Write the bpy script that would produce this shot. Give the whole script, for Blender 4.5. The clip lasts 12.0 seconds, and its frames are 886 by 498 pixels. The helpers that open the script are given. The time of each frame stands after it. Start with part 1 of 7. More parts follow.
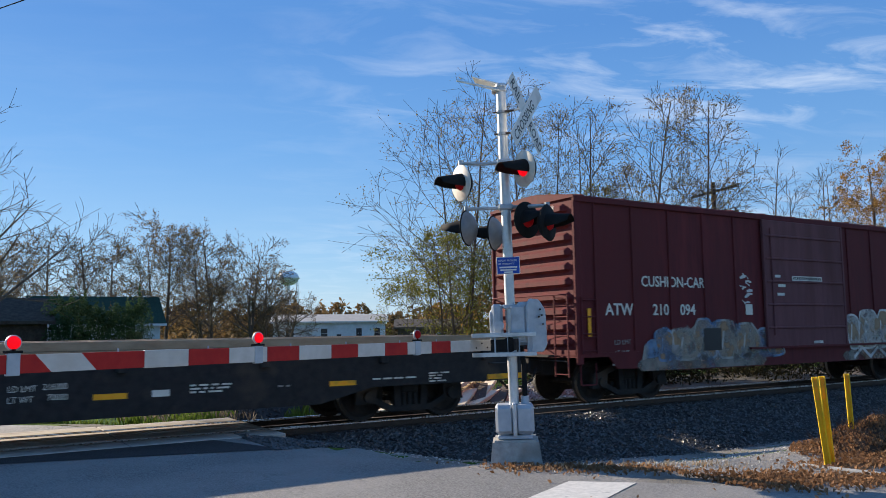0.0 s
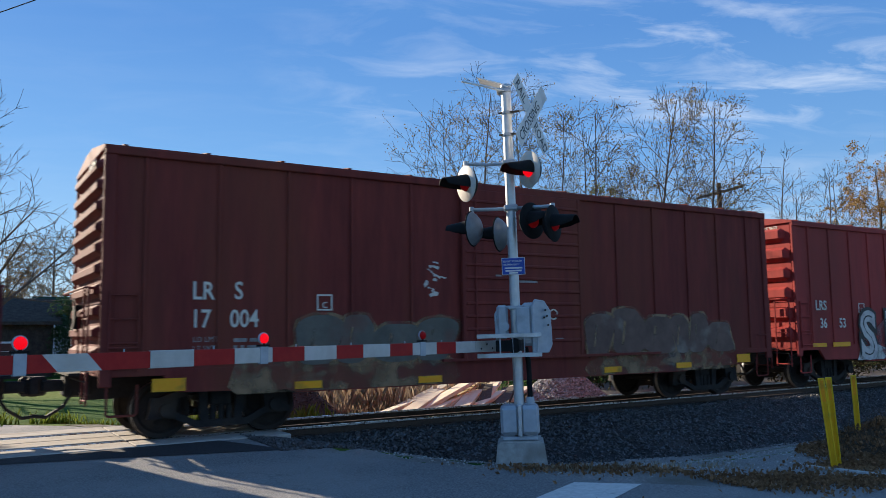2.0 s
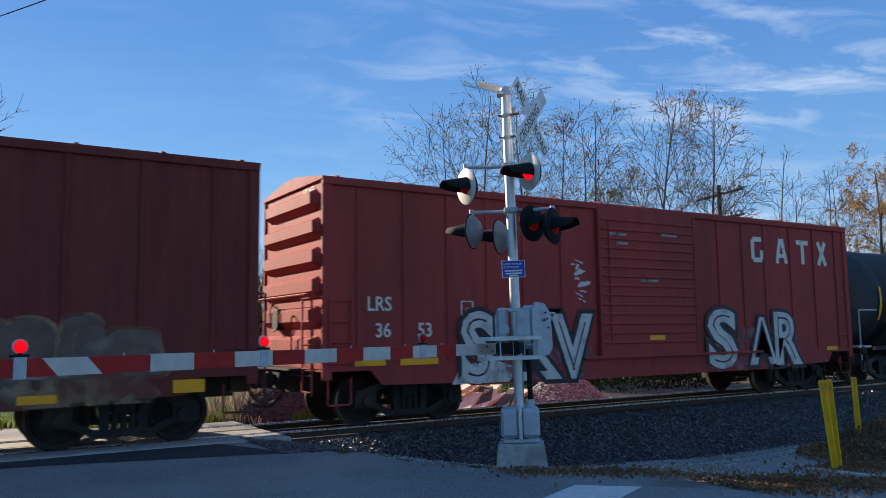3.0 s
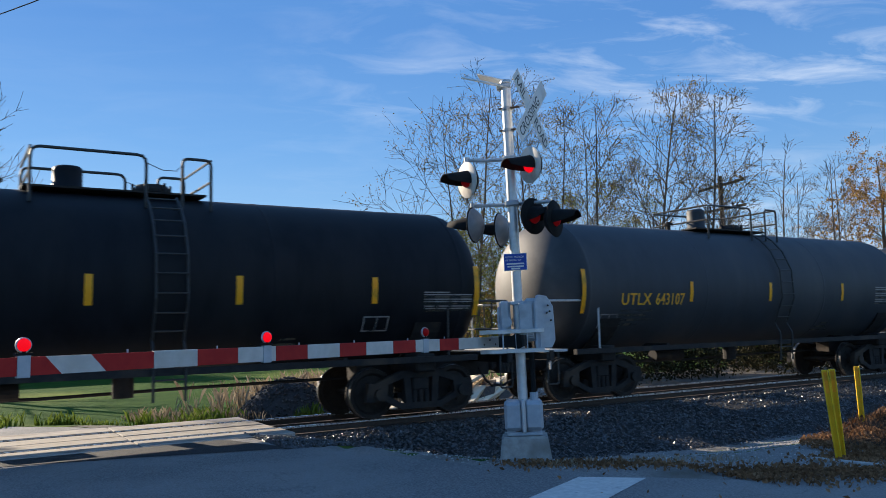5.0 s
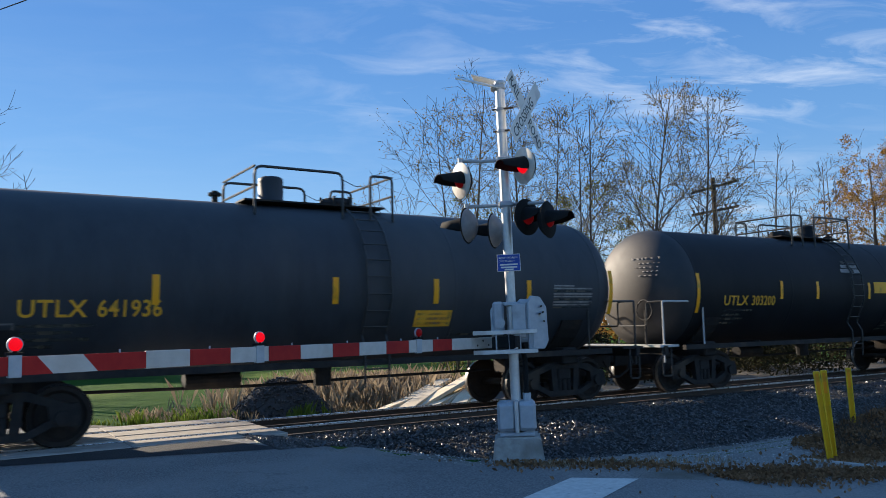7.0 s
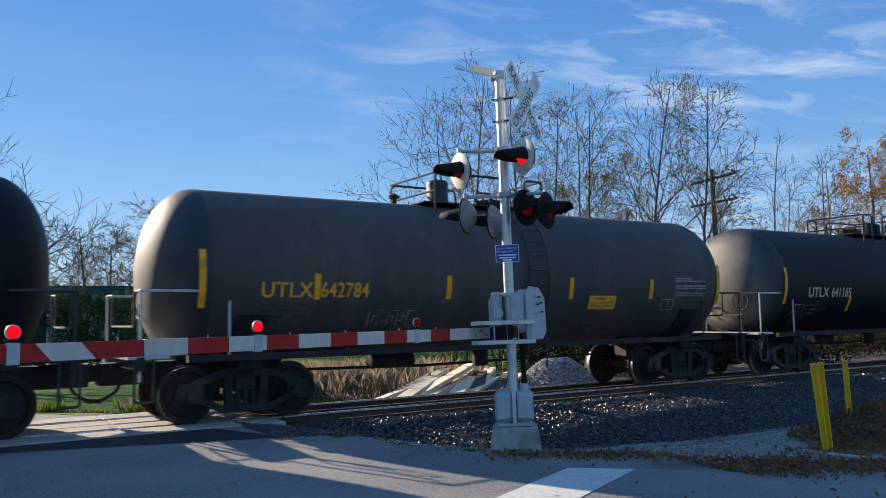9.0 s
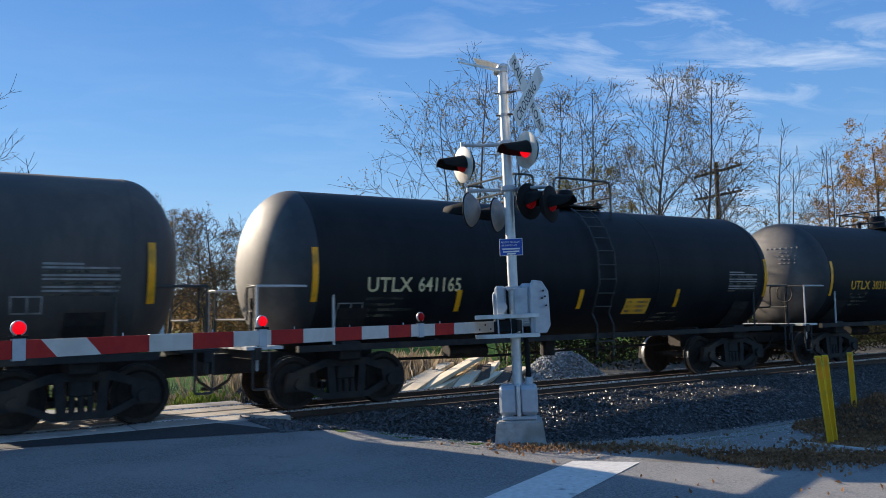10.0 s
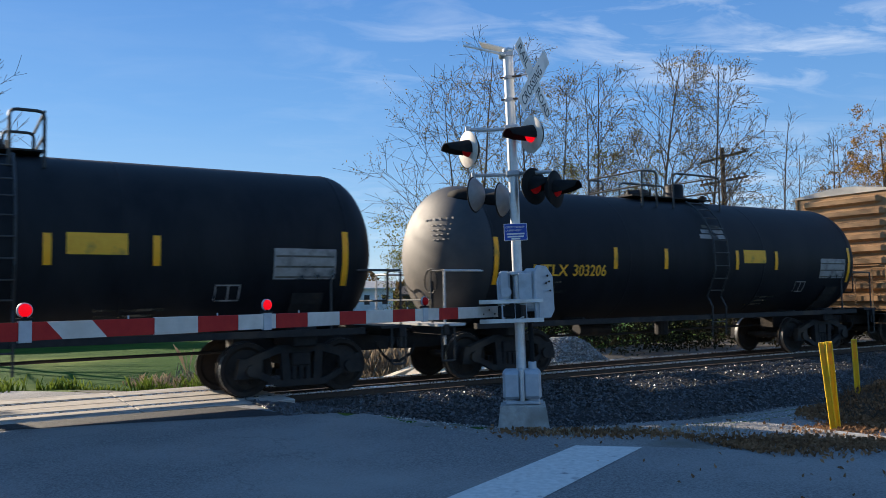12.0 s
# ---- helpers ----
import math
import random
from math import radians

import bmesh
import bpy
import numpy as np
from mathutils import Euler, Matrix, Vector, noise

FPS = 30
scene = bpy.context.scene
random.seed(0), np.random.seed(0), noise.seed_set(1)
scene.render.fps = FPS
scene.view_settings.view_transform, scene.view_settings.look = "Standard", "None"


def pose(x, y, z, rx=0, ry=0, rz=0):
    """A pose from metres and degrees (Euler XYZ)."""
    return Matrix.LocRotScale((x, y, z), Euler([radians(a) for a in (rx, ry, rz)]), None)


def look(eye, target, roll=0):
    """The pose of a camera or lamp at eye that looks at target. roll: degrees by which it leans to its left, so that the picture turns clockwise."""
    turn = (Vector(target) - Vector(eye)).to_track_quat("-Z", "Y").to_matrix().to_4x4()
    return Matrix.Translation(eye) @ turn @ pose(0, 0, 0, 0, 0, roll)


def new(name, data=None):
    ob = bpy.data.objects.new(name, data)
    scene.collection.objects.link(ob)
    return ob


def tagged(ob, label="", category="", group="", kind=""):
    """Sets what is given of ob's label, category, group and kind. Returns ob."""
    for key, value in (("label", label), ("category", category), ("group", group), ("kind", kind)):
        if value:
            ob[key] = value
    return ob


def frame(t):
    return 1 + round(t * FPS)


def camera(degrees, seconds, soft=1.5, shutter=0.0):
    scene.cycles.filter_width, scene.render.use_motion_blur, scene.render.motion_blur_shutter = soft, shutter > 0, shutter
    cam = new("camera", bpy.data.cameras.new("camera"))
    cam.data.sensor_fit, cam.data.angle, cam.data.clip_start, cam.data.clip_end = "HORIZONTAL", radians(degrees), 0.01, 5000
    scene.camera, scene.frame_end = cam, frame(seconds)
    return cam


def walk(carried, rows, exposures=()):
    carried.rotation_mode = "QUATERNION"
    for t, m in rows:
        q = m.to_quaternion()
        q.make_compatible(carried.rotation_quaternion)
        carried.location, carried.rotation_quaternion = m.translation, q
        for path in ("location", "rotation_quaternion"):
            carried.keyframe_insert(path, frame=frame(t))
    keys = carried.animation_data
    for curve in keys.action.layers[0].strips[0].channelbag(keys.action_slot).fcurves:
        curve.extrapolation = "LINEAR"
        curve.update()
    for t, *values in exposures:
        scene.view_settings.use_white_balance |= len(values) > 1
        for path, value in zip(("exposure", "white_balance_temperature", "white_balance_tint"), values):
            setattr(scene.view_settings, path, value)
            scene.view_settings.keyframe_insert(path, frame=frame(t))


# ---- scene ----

# ---- camera: a hand-held view from one spot beside the road ----
EYE = (0.0, 0.0, 1.652)


def aim(yaw, pitch, lean):
    return pose(*EYE, 90 + pitch, 0, yaw) @ pose(0, 0, 0, 0, 0, lean)


cam = camera(58.24, 12.0, 0.9, 0.1)
walk(cam, [
    (0.0, aim(-32.46, 5.79, -0.76)),
    (0.5, aim(-32.39, 5.69, -0.75)),
    (1.0, aim(-32.20, 5.69, -0.68)),
    (1.5, aim(-32.10, 5.76, -0.68)),
    (2.0, aim(-32.09, 5.85, -0.72)),
    (2.5, aim(-32.10, 5.98, -0.78)),
    (3.0, aim(-32.09, 6.05, -0.81)),
    (3.2, aim(-32.08, 6.06, -0.81)),
    (5.0, aim(-31.96, 5.61, -1.44)),
    (5.5, aim(-31.99, 5.61, -1.31)),
    (6.0, aim(-32.19, 5.64, -1.30)),
    (6.5, aim(-32.35, 5.73, -1.30)),
    (7.0, aim(-32.43, 5.64, -1.30)),
    (9.0, aim(-32.52, 4.93, -0.97)),
    (9.5, aim(-32.36, 4.72, -1.03)),
    (10.0, aim(-32.24, 4.51, -1.21)),
    (10.5, aim(-31.96, 4.06, -1.00)),
    (11.0, aim(-31.85, 3.68, -0.80)),
    (11.5, aim(-31.87, 3.47, -0.83)),
    (12.0, aim(-31.90, 3.41, -0.91)),
])

# ---- daylight: low autumn sun from beyond the track, thin clouds ----
SUN_EL, SUN_DIR = 20.5, Vector((-0.325, 0.946, 0))
world = bpy.data.worlds.new("world")
scene.world = world
world.use_nodes = True
wn, wl = world.node_tree.nodes, world.node_tree.links
wn.clear()
w_out = wn.new("ShaderNodeOutputWorld")
w_bg = wn.new("ShaderNodeBackground")
w_sky = wn.new("ShaderNodeTexSky")
w_sky.sky_type = "NISHITA"
w_sky.sun_disc = False
w_sky.sun_elevation = radians(SUN_EL)
w_sky.sun_rotation = math.atan2(SUN_DIR.x, SUN_DIR.y)
w_sky.air_density, w_sky.dust_density, w_sky.ozone_density = 1.0, 0.1, 4.0
w_bg.inputs["Strength"].default_value = 0.078
# thin streaked clouds, by direction on the dome
w_co = wn.new("ShaderNodeTexCoord")
w_sep = wn.new("ShaderNodeSeparateXYZ")
w_add = wn.new("ShaderNodeMath")
w_add.operation = "ADD"
w_add.inputs[1].default_value = 0.12
w_dx = wn.new("ShaderNodeMath")
w_dy = wn.new("ShaderNodeMath")
w_dx.operation = w_dy.operation = "DIVIDE"
w_com = wn.new("ShaderNodeCombineXYZ")
w_map = wn.new("ShaderNodeMapping")
w_map.vector_type = "TEXTURE"
w_map.inputs["Rotation"].default_value = (0, 0, radians(-22))
w_map.inputs["Scale"].default_value = (1.25, 0.62, 1.0)
w_n1 = wn.new("ShaderNodeTexNoise")
w_n1.inputs["Scale"].default_value = 3.4
w_n1.inputs["Detail"].default_value = 9
w_n1.inputs["Roughness"].default_value = 0.58
w_n1.inputs["Distortion"].default_value = 0.6
w_n2 = wn.new("ShaderNodeTexNoise")
w_n2.inputs["Scale"].default_value = 0.55
w_n2.inputs["Detail"].default_value = 2
w_r1 = wn.new("ShaderNodeMapRange")
w_r1.inputs[1].default_value, w_r1.inputs[2].default_value = 0.46, 0.84
w_r2 = wn.new("ShaderNodeMapRange")
w_r2.inputs[1].default_value, w_r2.inputs[2].default_value = 0.36, 0.56
# the cloud bank thickens towards +x
w_r3 = wn.new("ShaderNodeMapRange")
w_r3.inputs[1].default_value, w_r3.inputs[2].default_value = 0.30, 0.72
w_r3.inputs[3].default_value, w_r3.inputs[4].default_value = 0.05, 0.78
w_mu2 = wn.new("ShaderNodeMath")
w_mu2.operation = "MULTIPLY"
w_mul = wn.new("ShaderNodeMath")
w_mul.operation = "MULTIPLY"
w_mix = wn.new("ShaderNodeMixRGB")
w_mix.inputs["Color2"].default_value = (5.9, 6.4, 7.1, 1)
w_hue = wn.new("ShaderNodeHueSaturation")
w_hue.inputs["Saturation"].default_value = 1.15
w_hue.inputs["Value"].default_value = 0.75
# the clear autumn blue, paler towards the horizon
w_ramp = wn.new("ShaderNodeValToRGB")
w_ramp.color_ramp.elements[0].position, w_ramp.color_ramp.elements[0].color = 0.0, (0.62, 0.80, 0.95, 1)
w_ramp.color_ramp.elements[1].position, w_ramp.color_ramp.elements[1].color = 0.55, (0.16, 0.38, 0.78, 1)
for pos, c in ((0.08, (0.44, 0.68, 0.93)), (0.22, (0.24, 0.50, 0.88)), (0.36, (0.15, 0.37, 0.79))):
    w_ramp.color_ramp.elements.new(pos).color = (*c, 1)
w_gain = wn.new("ShaderNodeMixRGB")
w_gain.blend_type = "MULTIPLY"
w_gain.inputs[0].default_value = 1.0
w_gain.inputs[2].default_value = (5.2, 5.65, 6.3, 1)
w_two = wn.new("ShaderNodeMixRGB")
w_two.inputs[0].default_value = 0.72
for a, b in (((w_co, "Generated"), (w_sep, 0)), ((w_sep, 2), (w_add, 0)), ((w_sep, 0), (w_dx, 0)), ((w_sep, 1), (w_dy, 0)),
             ((w_add, 0), (w_dx, 1)), ((w_add, 0), (w_dy, 1)), ((w_dx, 0), (w_com, 0)), ((w_dy, 0), (w_com, 1)),
             ((w_com, 0), (w_map, 0)), ((w_map, 0), (w_n1, 0)), ((w_com, 0), (w_n2, 0)), ((w_n1, 0), (w_r1, 0)),
             ((w_n2, 0), (w_r2, 0)), ((w_r1, 0), (w_mul, 0)), ((w_r2, 0), (w_mul, 1)), ((w_sep, 0), (w_r3, 0)), ((w_mul, 0), (w_mu2, 0)), ((w_r3, 0), (w_mu2, 1)), ((w_mu2, 0), (w_mix, 0)),
             ((w_sky, 0), (w_hue, "Color")), ((w_sep, 2), (w_ramp, 0)), ((w_ramp, 0), (w_gain, 1)), ((w_hue, 0), (w_two, 1)), ((w_gain, 0), (w_two, 2)), ((w_two, 0), (w_mix, 1)), ((w_mix, 0), (w_bg, 0)), ((w_bg, 0), (w_out, 0))):
    wl.new(a[0].outputs[a[1]], b[0].inputs[b[1]])
sun_data = bpy.data.lights.new("sun", "SUN")
sun_data.energy, sun_data.angle, sun_data.color = 4.5, radians(0.53), (1.0, 0.86, 0.68)
sun = new("sun", sun_data)
to_sun = SUN_DIR * math.cos(radians(SUN_EL)) + Vector((0, 0, math.sin(radians(SUN_EL))))
sun.matrix_world = look((-40, 120, 60), Vector((-40, 120, 60)) - to_sun)
scene.view_settings.exposure = 1.02


# ---- materials ----
def surf(name, c1, c2, scale=4.0, rough=0.6, metal=0.0, bump=0.15, bscale=60.0, c3=None, s3=0.8, lo3=0.55, hi3=0.7, per_object=0.0, stretch=(1, 1, 1), per_island=0.0, spec=0.4, dist=0.01):
    """A weathered surface: two colours in fine grain, a third in broad stains, and a fine relief."""
    m = bpy.data.materials.new(name)
    m.use_nodes = True
    n, l = m.node_tree.nodes, m.node_tree.links
    b = n["Principled BSDF"]
    b.inputs["Metallic"].default_value = metal
    b.inputs["Specular IOR Level"].default_value = spec
    co = n.new("ShaderNodeTexCoord")
    mp = n.new("ShaderNodeMapping")
    mp.inputs["Scale"].default_value = stretch
    l.new(co.outputs["Object"], mp.inputs[0])
    n1 = n.new("ShaderNodeTexNoise")
    n1.inputs["Scale"].default_value, n1.inputs["Detail"].default_value, n1.inputs["Roughness"].default_value = scale, 7, 0.65
    l.new(mp.outputs[0], n1.inputs["Vector"])
    r1 = n.new("ShaderNodeMapRange")
    r1.inputs[1].default_value, r1.inputs[2].default_value = 0.34, 0.68
    l.new(n1.outputs[0], r1.inputs[0])
    mix = n.new("ShaderNodeMixRGB")
    mix.inputs[1].default_value, mix.inputs[2].default_value = (*c1, 1), (*c2, 1)
    l.new(r1.outputs[0], mix.inputs[0])
    col = mix.outputs[0]
    if c3:
        n3 = n.new("ShaderNodeTexNoise")
        n3.inputs["Scale"].default_value, n3.inputs["Detail"].default_value = s3, 5
        l.new(mp.outputs[0], n3.inputs["Vector"])
        r3 = n.new("ShaderNodeMapRange")
        r3.inputs[1].default_value, r3.inputs[2].default_value = lo3, hi3
        l.new(n3.outputs[0], r3.inputs[0])
        m3 = n.new("ShaderNodeMixRGB")
        m3.inputs[2].default_value = (*c3, 1)
        l.new(r3.outputs[0], m3.inputs[0])
        l.new(col, m3.inputs[1])
        col = m3.outputs[0]
    for amount, node, out in ((per_object, "ShaderNodeObjectInfo", "Random"), (per_island, "ShaderNodeNewGeometry", "Random Per Island")):
        if amount:
            info = n.new(node)
            ro = n.new("ShaderNodeMapRange")
            ro.inputs[3].default_value, ro.inputs[4].default_value = 1 - amount, 1 + amount
            l.new(info.outputs[out], ro.inputs[0])
            hs = n.new("ShaderNodeHueSaturation")
            l.new(ro.outputs[0], hs.inputs["Value"])
            l.new(col, hs.inputs["Color"])
            col = hs.outputs[0]
    l.new(col, b.inputs["Base Color"])
    rr = n.new("ShaderNodeMapRange")
    rr.inputs[3].default_value, rr.inputs[4].default_value = max(rough - 0.12, 0.05), min(rough + 0.12, 1)
    l.new(n1.outputs[0], rr.inputs[0])
    l.new(rr.outputs[0], b.inputs["Roughness"])
    if bump:
        nb = n.new("ShaderNodeTexNoise")
        nb.inputs["Scale"].default_value, nb.inputs["Detail"].default_value = bscale, 4
        l.new(mp.outputs[0], nb.inputs["Vector"])
        bp = n.new("ShaderNodeBump")
        bp.inputs["Strength"].default_value, bp.inputs["Distance"].default_value = bump, dist
        l.new(nb.outputs[0], bp.inputs["Height"])
        l.new(bp.outputs[0], b.inputs["Normal"])
    return m


def worn(m, keep=0.62, scale=3.0):
    """Lets old spray paint fade off in patches."""
    n, l = m.node_tree.nodes, m.node_tree.links
    b, out = n["Principled BSDF"], n["Material Output"]
    co = n.new("ShaderNodeTexCoord")
    no = n.new("ShaderNodeTexNoise")
    no.inputs["Scale"].default_value, no.inputs["Detail"].default_value = scale, 8
    l.new(co.outputs["Object"], no.inputs["Vector"])
    r = n.new("ShaderNodeMapRange")
    r.inputs[1].default_value, r.inputs[2].default_value = keep - 0.14, keep + 0.10
    r.inputs[3].default_value, r.inputs[4].default_value = 0.0, 0.92
    l.new(no.outputs[0], r.inputs[0])
    t = n.new("ShaderNodeBsdfTransparent")
    mx = n.new("ShaderNodeMixShader")
    l.new(r.outputs[0], mx.inputs[0])
    l.new(b.outputs[0], mx.inputs[1])
    l.new(t.outputs[0], mx.inputs[2])
    l.new(mx.outputs[0], out.inputs[0])
    return m


def glow(name, colour, strength, rough=0.3):
    m = surf(name, tuple(0.45 * c for c in colour), tuple(0.5 * c for c in colour), rough=rough, bump=0, spec=0.12)
    b = m.node_tree.nodes["Principled BSDF"]
    b.inputs["Emission Color"].default_value = (*colour, 1)
    b.inputs["Emission Strength"].default_value = strength
    return m


def leafy(name, c1, c2):
    """Thin leaves: light comes through them."""
    m = surf(name, c1, c2, scale=0.9, rough=0.8, bump=0, per_island=0.35, spec=0.12)
    n, l = m.node_tree.nodes, m.node_tree.links
    b, out = n["Principled BSDF"], n["Material Output"]
    tr = n.new("ShaderNodeBsdfTranslucent")
    mx = n.new("ShaderNodeMixShader")
    mx.inputs[0].default_value = 0.28
    l.new(b.inputs["Base Color"].links[0].from_socket, tr.inputs["Color"])
    l.new(b.outputs[0], mx.inputs[1])
    l.new(tr.outputs[0], mx.inputs[2])
    l.new(mx.outputs[0], out.inputs[0])
    return m


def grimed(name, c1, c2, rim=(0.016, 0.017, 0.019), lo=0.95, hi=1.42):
    """Grime on domed heads: sunlight painted into the middle, black shade towards the rim."""
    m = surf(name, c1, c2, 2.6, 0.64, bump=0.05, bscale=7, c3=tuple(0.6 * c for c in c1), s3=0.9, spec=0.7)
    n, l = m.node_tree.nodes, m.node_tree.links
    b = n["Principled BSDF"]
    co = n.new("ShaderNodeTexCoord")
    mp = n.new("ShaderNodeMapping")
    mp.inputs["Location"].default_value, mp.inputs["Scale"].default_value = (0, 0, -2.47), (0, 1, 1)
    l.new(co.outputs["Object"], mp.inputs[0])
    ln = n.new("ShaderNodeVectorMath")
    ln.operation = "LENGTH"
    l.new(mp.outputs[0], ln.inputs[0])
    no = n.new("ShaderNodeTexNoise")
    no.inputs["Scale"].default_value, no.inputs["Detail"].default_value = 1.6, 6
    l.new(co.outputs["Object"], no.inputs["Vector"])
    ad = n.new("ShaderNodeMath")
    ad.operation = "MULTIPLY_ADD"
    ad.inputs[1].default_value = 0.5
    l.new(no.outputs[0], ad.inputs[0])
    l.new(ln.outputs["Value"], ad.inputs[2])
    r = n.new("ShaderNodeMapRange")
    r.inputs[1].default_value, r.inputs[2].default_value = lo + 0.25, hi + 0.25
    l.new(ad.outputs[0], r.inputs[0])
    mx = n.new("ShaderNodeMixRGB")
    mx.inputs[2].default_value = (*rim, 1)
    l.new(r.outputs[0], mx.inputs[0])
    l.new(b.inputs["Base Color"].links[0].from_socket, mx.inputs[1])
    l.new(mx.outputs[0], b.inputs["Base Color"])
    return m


ASPHALT = surf("asphalt", (0.105, 0.103, 0.101), (0.305, 0.295, 0.282), 42, 0.9, bump=0.9, bscale=150, c3=(0.305, 0.290, 0.270), s3=0.45, lo3=0.42, hi3=0.75)


def cracked(m, colour, scale, width):
    """Old wandering cracks in a pavement."""
    n, l = m.node_tree.nodes, m.node_tree.links
    b = n["Principled BSDF"]
    co = n.new("ShaderNodeTexCoord")
    no = n.new("ShaderNodeTexNoise")
    no.inputs["Scale"].default_value, no.inputs["Detail"].default_value = 1.4, 6
    l.new(co.outputs["Object"], no.inputs["Vector"])
    mv = n.new("ShaderNodeMixRGB")
    mv.blend_type = "ADD"
    mv.inputs[0].default_value = 0.9
    l.new(co.outputs["Object"], mv.inputs[1])
    l.new(no.outputs["Color"], mv.inputs[2])
    vo = n.new("ShaderNodeTexVoronoi")
    vo.feature = "DISTANCE_TO_EDGE"
    vo.inputs["Scale"].default_value = scale
    l.new(mv.outputs[0], vo.inputs["Vector"])
    r = n.new("ShaderNodeMapRange")
    r.inputs[1].default_value, r.inputs[2].default_value = width * 0.3, width
    r.inputs[3].default_value, r.inputs[4].default_value = 0.32, 0.0
    l.new(vo.outputs["Distance"], r.inputs[0])
    mx = n.new("ShaderNodeMixRGB")
    mx.inputs[2].default_value = (*colour, 1)
    l.new(r.outputs[0], mx.inputs[0])
    l.new(b.inputs["Base Color"].links[0].from_socket, mx.inputs[1])
    l.new(mx.outputs[0], b.inputs["Base Color"])


cracked(ASPHALT, (0.09, 0.09, 0.09), 0.30, 0.004)
FRESH = surf("dark fresh asphalt", (0.022, 0.022, 0.024), (0.045, 0.045, 0.047), 26, 0.85, bump=0.5, bscale=160, c3=(0.065, 0.062, 0.058), s3=0.6)
DIRT = surf("dirt", (0.070, 0.060, 0.045), (0.135, 0.115, 0.09), 3, 0.95, bump=0.6, bscale=30, c3=(0.24, 0.21, 0.17), s3=0.25, dist=0.03)
GRASS_SOIL = surf("grass soil", (0.026, 0.072, 0.012), (0.058, 0.120, 0.020), 1.2, 0.95, bump=0.9, bscale=22, c3=(0.15, 0.19, 0.04), s3=0.09, lo3=0.52, hi3=0.62, dist=0.05, spec=0.04)
GRAVEL = surf("gravel", (0.14, 0.136, 0.132), (0.38, 0.355, 0.325), 38, 0.9, bump=1.0, bscale=45, c3=(0.145, 0.128, 0.102), s3=0.5, dist=0.03)
BALLAST = surf("ballast", (0.010, 0.010, 0.011), (0.032, 0.031, 0.031), 30, 0.8, bump=1.0, bscale=40, c3=(0.045, 0.040, 0.036), s3=0.5, dist=0.04)
STONE = surf("ballast stone", (0.016, 0.016, 0.018), (0.070, 0.068, 0.066), 9, 0.34, bump=0.4, bscale=50, per_island=0.5, spec=0.9)
PALE_STONE = surf("limestone chips", (0.30, 0.29, 0.27), (0.5, 0.49, 0.46), 9, 0.85, bump=0.4, bscale=50, per_island=0.3)
CONCRETE = surf("old concrete", (0.30, 0.285, 0.26), (0.46, 0.44, 0.40), 9, 0.9, bump=0.4, bscale=90, c3=(0.2, 0.18, 0.15), s3=2.2)
PANEL = surf("crossing panel", (0.33, 0.29, 0.25), (0.50, 0.45, 0.39), 7, 0.9, bump=0.4, bscale=70, c3=(0.25, 0.21, 0.17), s3=1.3, stretch=(0.4, 1, 1))
ROADPAINT = surf("worn road paint", (0.52, 0.50, 0.46), (0.70, 0.67, 0.62), 14, 0.7, bump=0.3, bscale=120, c3=(0.22, 0.22, 0.22), s3=5, lo3=0.62, hi3=0.72)
RAILSTEEL = surf("rail steel", (0.060, 0.040, 0.030), (0.105, 0.072, 0.052), 20, 0.8, 0.2, 0.3, 80)
RAILHEAD = surf("polished rail head", (0.50, 0.50, 0.52), (0.65, 0.65, 0.66), 20, 0.28, 1.0, 0.05, 80)
TIEWOOD = surf("creosoted tie", (0.045, 0.034, 0.027), (0.11, 0.085, 0.065), 8, 0.9, bump=0.5, bscale=30, stretch=(3, 0.5, 1), per_object=0.3)
BOXRED = surf("weathered freight-car red", (0.098, 0.017, 0.019), (0.168, 0.030, 0.031), 5, 0.74, spec=0.22, bump=0.12, bscale=8, c3=(0.115, 0.022, 0.022), s3=0.7, lo3=0.45, hi3=0.7, stretch=(1, 1, 0.16))
BOXRED_B = surf("faded freight-car maroon", (0.145, 0.026, 0.021), (0.235, 0.044, 0.034), 5, 0.74, spec=0.22, bump=0.12, bscale=8, c3=(0.200, 0.052, 0.030), s3=0.8, lo3=0.5, hi3=0.75, stretch=(1, 1, 0.14))
BOXRED_C = surf("brighter oxide red", (0.335, 0.042, 0.037), (0.450, 0.062, 0.051), 5, 0.70, spec=0.22, bump=0.1, bscale=8, c3=(0.245, 0.045, 0.034), s3=0.7, lo3=0.48, hi3=0.75, stretch=(1, 1, 0.16))
BOXTAN = surf("sun-bleached tan car paint", (0.34, 0.19, 0.085), (0.43, 0.25, 0.12), 2.4, 0.7, bump=0.1, bscale=8, c3=(0.28, 0.15, 0.07), s3=0.6)
DOORGREY = surf("faded mauve door paint", (0.135, 0.048, 0.050), (0.200, 0.076, 0.076), 5, 0.74, spec=0.22, bump=0.12, bscale=8, c3=(0.12, 0.04, 0.038), s3=0.9, stretch=(1, 1, 0.16))
TANKBLACK = surf("sooty black tank paint", (0.007, 0.008, 0.010), (0.014, 0.015, 0.018), 3.2, 0.55, spec=0.15, bump=0.05, bscale=7, c3=(0.024, 0.023, 0.022), s3=0.8, lo3=0.5, hi3=0.85, stretch=(1, 1, 0.25))
TANKGREY = surf("dusty dark grey tank paint", (0.026, 0.030, 0.036), (0.042, 0.047, 0.054), 3.2, 0.58, bump=0.05, bscale=7, c3=(0.078, 0.074, 0.070), s3=0.7, lo3=0.5, hi3=0.85, stretch=(1, 1, 0.25))
